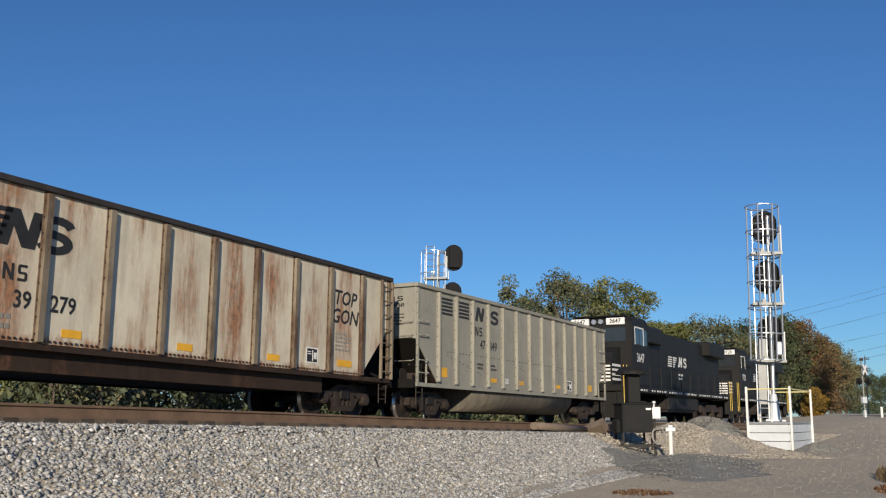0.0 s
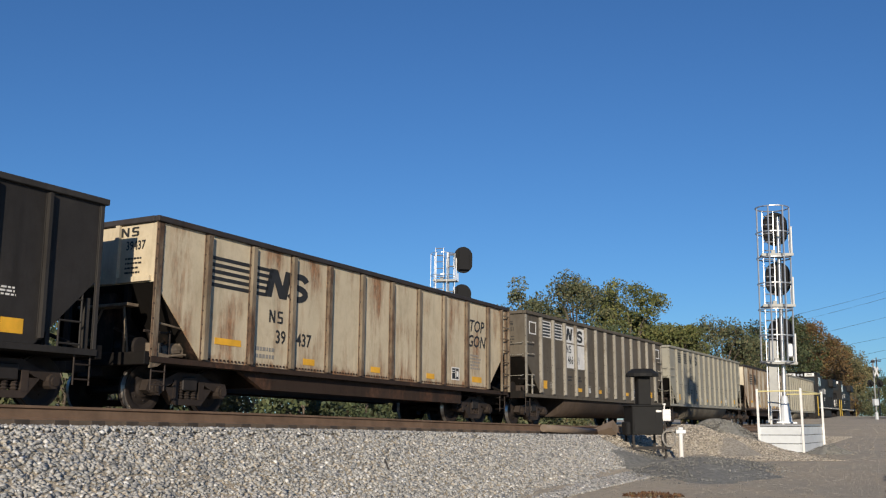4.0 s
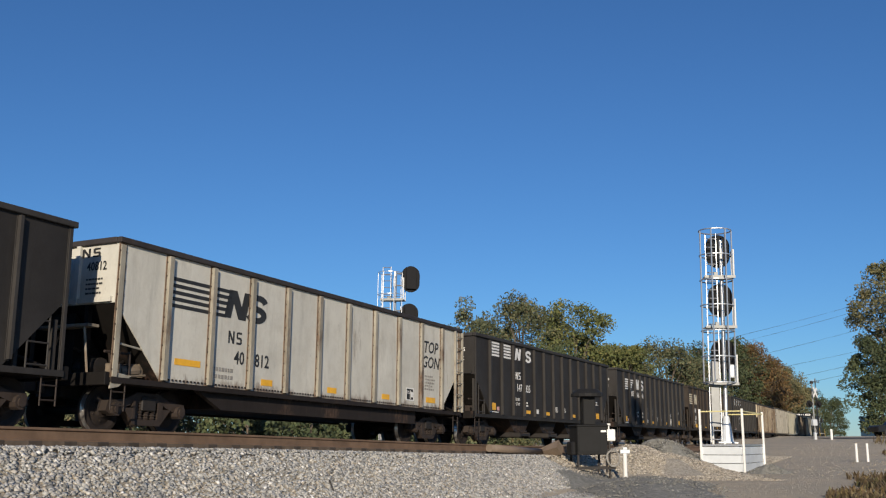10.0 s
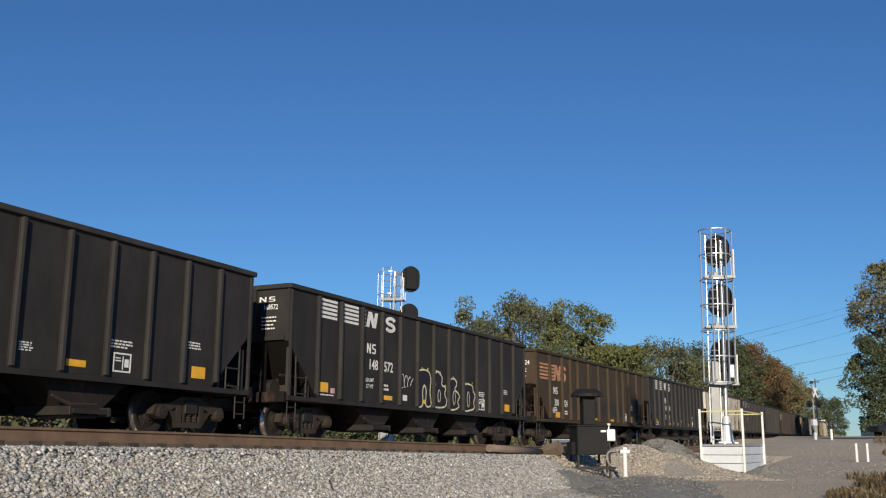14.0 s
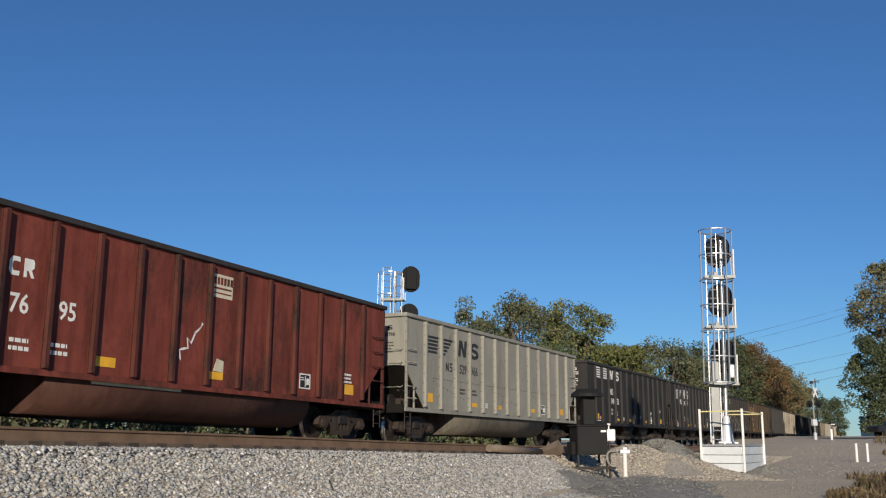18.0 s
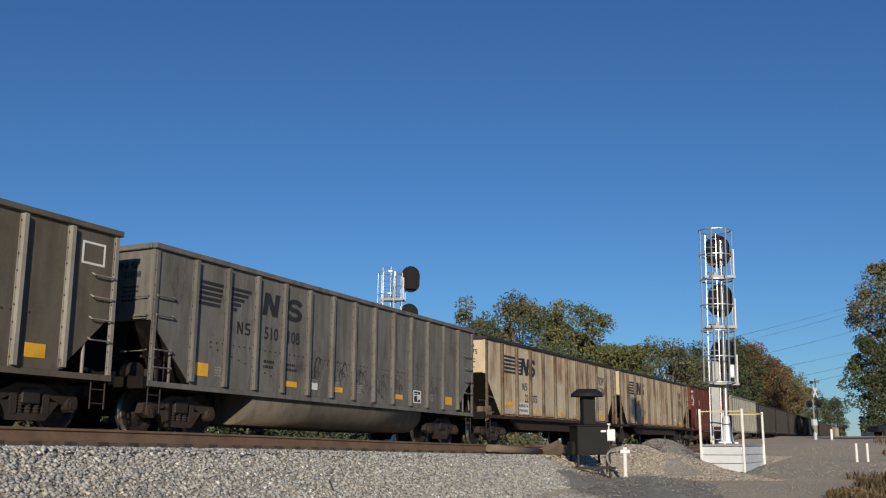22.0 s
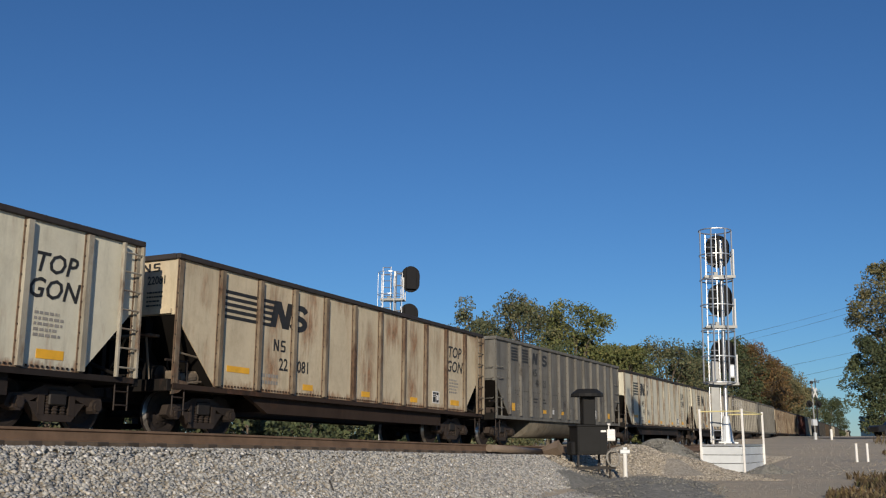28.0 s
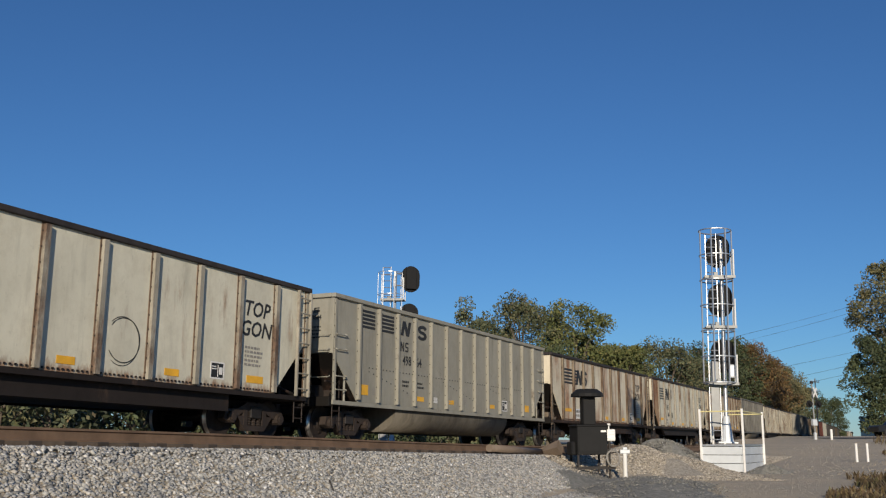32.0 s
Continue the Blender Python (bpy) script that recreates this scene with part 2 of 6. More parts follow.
def on_line(s, u=0.0, dz=0.0):
    x, y = ground_xy(s, u)
    return Vector((float(x), float(y), float(level(s)) + dz))


def smooth(a, b, x):
    t = np.clip((np.asarray(x, float) - a) / (b - a), 0, 1)
    return t * t * (3 - 2 * t)


def lumpy(x, y, k):
    return (np.sin(x * 1.7 * k + 0.4 * y * k) + np.sin(y * 2.3 * k - 0.7 * x * k + 1.3) + np.sin((x + y) * 0.9 * k + 2.1)) / 3


def terrain(s, u):
    s, u = np.asarray(s, float), np.asarray(u, float)
    bed = level(s) - 0.22 - 0.11 * smooth(2.2, 2.8, u)
    rise = 0.0057 * np.clip(s * CA - u * SA + 6.8, 0, 300)
    k = (s + 7.4) / 1.165
    yard = 0.12 + rise + 0.35 * smooth(10, 32, k) + 1.0 * smooth(40, 76, k) * (1 - 0.5 * smooth(12, 24, u) * (1 - smooth(60, 100, k))) + 0.25 * smooth(76, 102, k) + 0.05 * lumpy(s, u, 0.25)
    near = np.maximum(yard, np.minimum(bed, bed - (u - 6.0) * 0.5))
    back = 0.75 + rise + 0.1 * lumpy(s, u, 0.2)
    far = np.maximum(back, np.minimum(bed, bed + (u + 2.4) * 0.5))
    z = np.where(u > 2, near, far)
    flat = smooth(180, 420, np.hypot(s, u))
    return z * (1 - flat) + (1.2 + rise) * flat


def stretch_of(points):
    out = []
    for a, b, d in points:
        out += list(np.arange(a, b, d))
    return np.array(out + [points[-1][1]])


def sheet():
    ss = stretch_of([(-900, -300, 100), (-300, -40, 20), (-40, 0, 4), (0, 70, 0.8), (70, 120, 2.5), (120, 300, 15), (300, 1500, 120)])
    us = stretch_of([(-1500, -200, 130), (-200, -20, 15), (-20, -5, 2), (-5, 12, 0.4), (12, 40, 2), (40, 200, 16), (200, 1500, 130)])
    S, U = np.meshgrid(ss, us, indexing="ij")
    X, Y = ground_xy(S, U)
    Z = terrain(S, U)
    n, k = S.shape
    idx = np.arange(n * k).reshape(n, k)
    f = np.stack([idx[:-1, :-1], idx[1:, :-1], idx[1:, 1:], idx[:-1, 1:]], -1).reshape(-1, 4)
    f = f[:, ::-1]
    me = pieces("ground", np.stack([X, Y, Z], -1).reshape(-1, 3).tolist(), f.tolist(), M["ground"])
    me.polygons.foreach_set("use_smooth", [True] * len(me.polygons))
    return tagged(new("ground", me), "grey dirt and gravel ground sloping up to the railway bed", "ground", kind="structure")


sheet()


def rail_mesh(u):
    prof = [(-0.07, 0), (0.07, 0), (0.07, 0.02), (0.012, 0.035), (0.012, 0.135), (0.036, 0.15), (0.036, 0.18), (-0.036, 0.18), (-0.036, 0.15), (-0.012, 0.135), (-0.012, 0.035), (-0.07, 0.02)]
    ss = stretch_of([(-420, -40, 20), (-40, 130, 2.5), (130, 420, 20)])
    vs, fs, n = [], [], len(prof)
    for s in ss:
        for du, dz in prof:
            x, y = ground_xy(s, u + du)
            vs.append((float(x), float(y), float(level(s)) - 0.18 + dz - (0.06 if u > 2 else 0)))
    for i in range(len(ss) - 1):
        for j in range(n):
            a, b = i * n + j, i * n + (j + 1) % n
            fs.append((a, b, b + n, a + n))
    me = pieces("rail", vs, fs, M["rail"])
    me.materials.append(M["rail_top"])
    for p in me.polygons:
        if p.index % n == 6:
            p.material_index = 1
    return me


def tracks():
    for u in (0.0, 4.1):
        t = tagged(new("railway_track"), "rusty steel rails on dark wooden ties in ballast", "railway track", "railway tracks")
        for side in (-0.754, 0.754):
            part("rail", rail_mesh(u + side), M["rail"], t)
        make = lambda: boxes((-0.11, 0.11, -1.3, 1.3, -0.17, 0.0), bevel=0.01)
        n = 0
        for s in np.arange(-14, 116, 0.55):
            n += 1
            if n > 240:
                break
            m = Matrix.Translation(on_line(s, u, -0.176 - (0.06 if u > 2 else 0))) @ pose(0, 0, 0, 0, 0, 90 - math.degrees(SLOPE))
            part("tie", shared("tie", make, M["tie"]), M["tie"], t, m=m)


tracks()


# ---- railway cars ----
TOP, SILL, FACE = 3.60, 1.02, 1.50


def cut_height(x, cut, corner):
    a = abs(x) - (BODY - cut)
    return SILL if a <= 0 else SILL + (corner - SILL) * a / cut


def panel_bm(xa, xb, cut, corner, top):
    xs = [xa] + [x for x in (-(BODY - cut), BODY - cut) if xa < x < xb] + [xb]
    mid = (xa + xb) / 2
    out = [(x - mid, cut_height(x, cut, corner)) for x in xs] + [(xb - mid, top), (xa - mid, top)]
    return prism(bmesh.new(), out, -FACE, -FACE + 0.03)


def rib_bm(z0, z1, width, depth, rivets):
    bm = boxes((-width / 2, width / 2, -FACE - 0.012, -FACE + 0.004, z0, z1), (-width / 3.2, width / 3.2, -FACE - depth, -FACE - 0.012, z0 + 0.02, z1 - 0.03))
    if rivets:
        for k in range(9):
            z = z0 + 0.15 + (z1 - z0 - 0.3) * k / 8
            for x in (-width / 2 + 0.018, width / 2 - 0.018):
                box(bm, x - 0.014, x + 0.014, -FACE - 0.026, -FACE - 0.011, z - 0.014, z + 0.014)
    return bm


def rib_mesh(key, make, mat):
    """A post whose rivets show as dark rusty dots; on the cream cars its flange is dark with rust and painted-in
    shadow.
    """
    k = (key, mat.name, BODY)
    if k not in STORE:
        me = shared(key, make, mat)
        me.materials.append(M["rivet"])
        me.materials.append(M["rib_edge"])
        if key[1] == "topgon":
            for p in me.polygons[:6]:
                p.material_index = 2
        for p in me.polygons[12:]:
            p.material_index = 1
    return STORE[k]


def text_mesh(words, size, mat):
    k = (("text", words, size), mat.name)
    if k not in STORE:
        cu = bpy.data.curves.new("text", "FONT")
        cu.body, cu.size, cu.align_x, cu.align_y, cu.extrude, cu.resolution_u = words, size, "CENTER", "CENTER", 0.001, 2
        cu.offset = 0.016 * size
        cu.shear = 0.22 if words in ("TOP", "GON") else 0.0
        ob = new("text", cu)
        bpy.context.view_layer.update()
        me = bpy.data.meshes.new_from_object(ob.evaluated_get(bpy.context.evaluated_depsgraph_get()))
        bpy.data.objects.remove(ob)
        me.materials.clear()
        me.materials.append(mat)
        STORE[k] = me
    return STORE[k]


def words_on(car, words, x, z, size, mat, name="lettering", wide=0.9):
    m = Matrix.Translation((x, -FACE - 0.006, z)) @ pose(0, 0, 0, 90) @ Matrix.Diagonal((wide, 1, 1, 1))
    return part(name, text_mesh(words, size, M[mat]), None, car, m=m)


def plates(rects):
    return boxes(*[(a, b, -FACE - 0.008, -FACE - 0.002, c, d) for a, b, c, d in rects])


def blocky(points, x, z, w, h, lean):
    return [(x + w * a + lean * h * b, z + h * b) for a, b in points]


ZIGZAG = [(0, 0), (0.3, 0), (0.3, 0.55), (0.66, 0), (1, 0), (1, 1), (0.7, 1), (0.7, 0.45), (0.34, 1), (0, 1)]


def curl_outline(thick=0.21, n=11):
    """A rounded double curl in a unit square: two arcs of a band of even width."""
    deg = [12 + (270 - 12) * k / n for k in range(n + 1)]
    path = [(0.5 + 0.37 * math.cos(radians(a)), 0.70 + 0.195 * math.sin(radians(a))) for a in deg]
    path += [(0.5 - 0.37 * math.cos(radians(a)), 0.30 - 0.195 * math.sin(radians(a))) for a in deg[::-1]][1:]
    left, right = [], []
    for k, (x, z) in enumerate(path):
        (ax, az), (bx, bz) = path[max(0, k - 1)], path[min(len(path) - 1, k + 1)]
        d = math.hypot(bx - ax, bz - az)
        nx, nz = -(bz - az) / d * thick / 2, (bx - ax) / d * thick / 2
        left.append((x + nx * 1.25, z + nz))
        right.append((x - nx * 1.25, z - nz))
    return left + right[::-1]


CURL = curl_outline()


THIN_ZIGZAG = [(0, 0), (0.22, 0), (0.22, 0.66), (0.76, 0), (1, 0), (1, 1), (0.78, 1), (0.78, 0.34), (0.24, 1), (0, 1)]
THIN_CURL = [(0, 0), (0.8, 0), (1, 0.12), (1, 0.46), (0.86, 0.57), (0.26, 0.57), (0.26, 0.84), (0.96, 0.84), (0.96, 1), (0.18, 1), (0, 0.88), (0, 0.52), (0.14, 0.42), (0.74, 0.42), (0.74, 0.16), (0, 0.16)]


def emblem_shapes(pitch, style):
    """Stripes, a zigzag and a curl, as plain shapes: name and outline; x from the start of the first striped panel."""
    out = []
    bar = [(0, 0), (1, 0), (1, 1), (0, 1)]
    if style == "horse":
        for k in range(5):
            z = 2.52 + k * 0.135
            out.append(("emblem_stripe", blocky(bar, 0.08, z, pitch * 1.30 + 0.05 * k, 0.075, 0.1)))
        out.append(("emblem_block", blocky(ZIGZAG, pitch * 1.31, 2.53, 0.74, 0.62, 0.26)))
        out.append(("emblem_block", blocky(CURL, pitch * 1.31 + 0.72, 2.51, 0.76, 0.66, 0.14)))
    elif style == "flag":
        for k in range(5):
            z = 2.70 + k * 0.112
            out.append(("emblem_stripe", blocky(bar, 0.10 + 0.03 * k, z, 0.74 - 0.01 * k, 0.07, 0.25)))
            out.append(("emblem_stripe", blocky(bar, pitch + 0.10, z, 0.26 + 0.125 * k, 0.07, 0.25)))
        out.append(("emblem_block", blocky([(0, 0), (0.55, 0), (0.4, 0.45), (0.1, 0.2)], pitch * 2 + 0.06, 2.74, 0.26, 0.56, 0.0)))
        out.append(("emblem_block", blocky(ZIGZAG, pitch * 2 + 0.24, 2.76, 0.58, 0.52, 0.16)))
        out.append(("emblem_block", blocky(CURL, pitch * 3 + 0.10, 2.74, 0.66, 0.54, 0.1)))
    else:
        for j in (0, 1):
            for k in range(5):
                z = 3.00 + k * 0.105
                out.append(("emblem_stripe", blocky(bar, pitch * j + 0.12, z, 0.76, 0.066, 0.0)))
        for k in range(5):
            out.append(("emblem_stripe", blocky(bar, pitch * 2 + 0.08, 3.0 + k * 0.1, 0.12, 0.06, 0.1)))
        out.append(("emblem_block", blocky(ZIGZAG, pitch * 2 + 0.24, 3.02, 0.50, 0.42, 0.28)))
        out.append(("emblem_block", blocky(CURL, pitch * 3 + 0.20, 2.99, 0.58, 0.45, 0.12)))
    return out


def emblem(car, pitch, style, mat, x, dz=0.0, dy=0.0):
    for k, (nm, outline) in enumerate(emblem_shapes(pitch, style)):
        part(nm, shared((nm, style, round(pitch, 3), k), lambda: prism(bmesh.new(), outline, -FACE - 0.008, -FACE - 0.002), M[mat]), None, car, m=pose(x, dy, dz))


def print_bm(rows, width, height, seed):
    """Small print too fine to read, as broken bars."""
    rnd = random.Random(seed)
    bm = bmesh.new()
    for k in range(rows):
        x, z = 0.0, -k * height * 1.9
        end = width * rnd.uniform(0.7, 1.0)
        while x < end:
            w = rnd.uniform(0.04, 0.12)
            box(bm, x, min(end, x + w), -FACE - 0.008, -FACE - 0.002, z, z + height)
            x += w + 0.03
    return bm


def chest_bm():
    """The outlined data square."""
    a, b = 0.46, 0.36
    return plates([(0, a, 0, 0.03), (0, a, b - 0.03, b), (0, 0.03, 0.03, b - 0.03), (a - 0.03, a, 0.03, b - 0.03), (0.06, 0.2, 0.20, 0.22), (0.06, 0.18, 0.25, 0.27), (0.24, 0.26, 0.05, 0.3), (0.30, 0.4, 0.10, 0.25)])


def data_square(car, m):
    """White-edged dark square of fine print."""
    sq = part("data_square", shared("data_fill", lambda: boxes((0.01, 0.45, -FACE - 0.002, -FACE + 0.001, 0.01, 0.35)), M["black_bit"]), None, car, m=m)
    part("data_frame", shared("chest", chest_bm, M["white_bit"]), None, sq)


def coal_bm(seed, high):
    rnd = random.Random(seed)
    bm = bmesh.new()
    nx, ny = 40, 9
    ph = [rnd.uniform(0, 6.28) for _ in range(6)]
    grid = []
    for i in range(nx + 1):
        row = []
        x = -BODY + 0.1 + (2 * BODY - 0.2) * i / nx
        for j in range(ny + 1):
            y = -1.44 + 2.88 * j / ny
            crown = max(0.0, 1 - (abs(y) / 1.5) ** 2.2) * max(0.0, 1 - (abs(x) / (BODY + 0.1)) ** 6)
            z = 3.50 + high * crown * (0.6 + 0.25 * math.sin(x * 0.9 + ph[0]) + 0.2 * math.sin(x * 2.3 + ph[1] + y)) + rnd.uniform(-0.04, 0.04)
            row.append(bm.verts.new((x, y, z)))
        grid.append(row)
    for i in range(nx):
        for j in range(ny):
            bm.faces.new((grid[i][j], grid[i + 1][j], grid[i + 1][j + 1], grid[i][j + 1]))
    for _ in range(260):
        x, y = rnd.uniform(-BODY + 0.3, BODY - 0.3), rnd.uniform(-1.35, 1.35)
        i, j = int((x + BODY - 0.1) / (2 * BODY - 0.2) * nx), int((y + 1.44) / 2.88 * ny)
        z, r = grid[max(0, min(nx, i))][max(0, min(ny, j))].co.z, rnd.uniform(0.03, 0.07)
        box(bm, x - r, x + r, y - r, y + r * 0.8, z - r, z + r * 0.6)
    return bm


def side_frame_bm():
    bm = bmesh.new()
    upper = [(-1.12, 0.42), (-1.05, 0.62), (-0.62, 0.66), (-0.3, 0.80), (0.3, 0.80), (0.62, 0.66), (1.05, 0.62), (1.12, 0.42), (0.98, 0.36), (0.8, 0.44), (0.56, 0.52), (0.34, 0.62), (-0.34, 0.62), (-0.56, 0.52), (-0.8, 0.44), (-0.98, 0.36)]
    prism(bm, upper, -0.09, 0.09)
    lower = [(-0.66, 0.5), (-0.4, 0.5), (-0.26, 0.29), (0.26, 0.29), (0.4, 0.5), (0.66, 0.5), (0.36, 0.17), (-0.36, 0.17)]
    prism(bm, lower, -0.09, 0.09)
    for x in (-0.35, 0.35):
        box(bm, x - 0.07, x + 0.07, -0.1, 0.1, 0.28, 0.66)
    for x in (-0.89, 0.89):
        tube(bm, (x, -0.17, 0.457), (x, 0.05, 0.457), 0.13, 10)
        tube(bm, (x, -0.2, 0.457), (x, -0.17, 0.457), 0.085, 8)
    return bm


def spring_bm():
    """Coil spring as one ribbed column."""
    bm = bmesh.new()
    ring = None
    for k in range(13):
        z, r = 0.29 + k * 0.027, 0.078 if k % 2 else 0.055
        now = [bm.verts.new((r * math.cos(a), r * math.sin(a), z)) for a in [math.pi * q / 4 for q in range(8)]]
        if ring:
            for q in range(8):
                bm.faces.new((ring[q], ring[(q + 1) % 8], now[(q + 1) % 8], now[q]))
        ring = now
    return bm


def lathe_y(bm, profile, n=24):
    """Turned about the y axis: profile of (y, r)."""
    rings = [[bm.verts.new((r * math.cos(2 * math.pi * i / n), y, r * math.sin(2 * math.pi * i / n))) for i in range(n)] for y, r in profile]
    for a, b in zip(rings[:-1], rings[1:]):
        for i in range(n):
            bm.faces.new((a[i], b[i], b[(i + 1) % n], a[(i + 1) % n]))


def wheel_set_mesh():
    if "wheel_set" not in STORE:
        bm = bmesh.new()
        tube(bm, (0, -1.1, 0), (0, 1.1, 0), 0.085, 10)
        for sgn in (-1, 1):
            lathe_y(bm, [(sgn * a, r) for a, r in ((0.84, 0.02), (0.84, 0.14), (0.79, 0.17), (0.75, 0.30), (0.815, 0.37), (0.815, 0.44), (0.80, 0.455), (0.70, 0.462), (0.685, 0.49), (0.665, 0.49), (0.66, 0.37), (0.71, 0.30), (0.74, 0.16), (0.66, 0.1))])
            for k in range(6):
                a = k * math.pi / 3
                tube(bm, (0.22 * math.cos(a), sgn * 0.765, 0.22 * math.sin(a)), (0.22 * math.cos(a), sgn * 0.79, 0.22 * math.sin(a)), 0.022, 6)
        bmesh.ops.recalc_face_normals(bm, faces=bm.faces[:])
        me = mesh_of("wheel_set", bm, M["wheel"])
        me.materials.append(M["tread"])
        for p in me.polygons:
            r = math.hypot(p.center.x, p.center.z)
            if 0.452 < r < 0.47 and abs(p.center.y) < 0.83:
                p.material_index = 1
            p.use_smooth = abs(p.normal.y) < 0.95
        STORE["wheel_set"] = me
    return STORE["wheel_set"]


WHEELS = []


def truck(car, x):
    t = part("truck", shared("bolster", lambda: boxes((-0.2, 0.2, -1.15, 1.15, 0.45, 0.72), (-0.12, 0.12, -0.25, 0.25, 0.72, 0.86), bevel=0.02), M["steel_dark"]), None, car, m=pose(x, 0, 0))
    for y in (-1.02, 1.02):
        part("side_frame", shared("side_frame", side_frame_bm, M["frame_rust"]), None, t, m=pose(0, y, 0, 0, 0, 0 if y < 0 else 180))
    for dx in (-0.18, 0.0, 0.18):
        part("spring", shared("spring", spring_bm, M["frame_rust"]), None, t, m=pose(dx, -1.05, 0))
    for dx in (-0.89, 0.89):
        w = part("wheel_set", wheel_set_mesh(), None, t, m=pose(dx, 0, 0.457))
        WHEELS.append((w, dx, 0.457))
    return t


def coupler_bm():
    bm = boxes((0, 0.55, -0.09, 0.09, 0.74, 0.94), (0.5, 0.66, -0.16, 0.14, 0.70, 0.98), bevel=0.02)
    box(bm, 0.6, 0.74, 0.03, 0.13, 0.70, 0.98)
    return bm


def ladder_bm(x0, x1, y, z0, z1, step=0.36, r=0.018):
    segs = [((x0, y, z0), (x0, y, z1)), ((x1, y, z0), (x1, y, z1))]
    z = z0 + 0.1
    while z < z1:
        segs.append(((x0, y, z), (x1, y, z)))
        z += step
    return tubes(segs, r)


def end_ladder_bm(x0, x1, y, z0, z1):
    bm = boxes((x0 - 0.03, x0 + 0.03, y - 0.02, y + 0.05, z0, z1), (x1 - 0.03, x1 + 0.03, y - 0.02, y + 0.05, z0, z1), bevel=0.006)
    z = z0 + 0.18
    while z < z1:
        tube(bm, (x0, y, z), (x1, y, z), 0.018, 6)
        z += 0.36
    return bm


def grab_bm(x0, x1, y, z):
    return pipe([(x0, y + 0.07, z + 0.04), (x0, y, z), (x1, y, z), (x1, y + 0.07, z + 0.04)], 0.016)


def tub_bm():
    """Round-bottomed belly between the trucks, with flat ends."""
    sect = [(-1.42, 1.06), (-1.42, 0.92)] + [(-1.42 + 0.62 * (1 - math.cos(a)), 0.92 - 0.62 * math.sin(a)) for a in [math.pi / 2 * k / 9 for k in range(1, 10)]]
    sect += [(-y, z) for y, z in sect[::-1]]
    bm = bmesh.new()
    rings = [[bm.verts.new((x, y, z)) for y, z in sect] for x in (-4.05, -1.4, 1.4, 4.05)]
    for a, b in zip(rings[:-1], rings[1:]):
        for i in range(len(sect) - 1):
            bm.faces.new((a[i], b[i], b[i + 1], a[i + 1])).smooth = True
    bm.faces.new(rings[0])
    bm.faces.new(rings[-1][::-1])
    bmesh.ops.recalc_face_normals(bm, faces=bm.faces[:])
    return bm


def bay_bm(y0, y1):
    bm = bmesh.new()
    return prism(bm, [(-1.22, 1.05), (1.22, 1.05), (0.46, 0.44), (0.46, 0.34), (-0.46, 0.34), (-0.46, 0.44)], y0, y1)


def gate_bm():
    return boxes((-0.5, -0.42, -1.46, -0.1, 0.30, 0.46), (0.42, 0.5, -1.46, -0.1, 0.30, 0.46), (-0.42, 0.42, -1.2, -0.25, 0.27, 0.33), (-0.42, 0.42, -1.46, -1.42, 0.33, 0.42), bevel=0.008)


def cylinder_bm():
    """Brake cylinder, slack lever and valve on the trailing deck."""
    bm = tubes([((-BODY + 0.55, -1.12, 1.16), (-BODY + 1.02, -1.12, 1.22))], 0.13, 12)
    tube(bm, (-BODY + 0.2, -1.2, 1.08), (-BODY + 0.62, -1.14, 1.2), 0.03)
    tube(bm, (-BODY + 0.2, -1.3, 1.02), (-BODY + 1.1, -1.3, 1.12), 0.024)
    box(bm, -BODY + 0.3, -BODY + 0.5, -1.25, -1.05, 0.98, 1.3)
    box(bm, -BODY + 1.02, -BODY + 1.12, -1.22, -1.0, 1.08, 1.36)
    return bm


END = 1.20
PITCH = (2 * BODY - 2 * END) / 12
TUB0 = -BODY + END - PITCH
LONG = [-BODY, -BODY + END] + [-BODY + END + PITCH * i for i in range(1, 12)] + [BODY - END, BODY]
OLD = [-7.85, -6.42, -4.95, -3.92, -2.94, -1.47, 0.0, 1.47, 2.94, 3.95, 4.98, 6.42, 7.85]
KINDS = {
    "topgon": dict(edges=[-BODY + 2 * BODY * i / 11 for i in range(12)], top=3.60, cut=1.32, corner=2.40, rib=0.19, depth=0.085, rivets=True),
    "bathtub": dict(edges=LONG, top=3.68, cut=1.24, corner=2.2, rib=0.13, depth=0.10, rivets=True),
    "hopper14": dict(edges=OLD, top=3.60, half=7.85, cut=1.45, corner=2.3, rib=0.14, depth=0.10, rivets=False),
    "hopper": dict(edges=LONG, top=3.62, cut=1.28, corner=2.3, rib=0.10, depth=0.09, rivets=False),
}


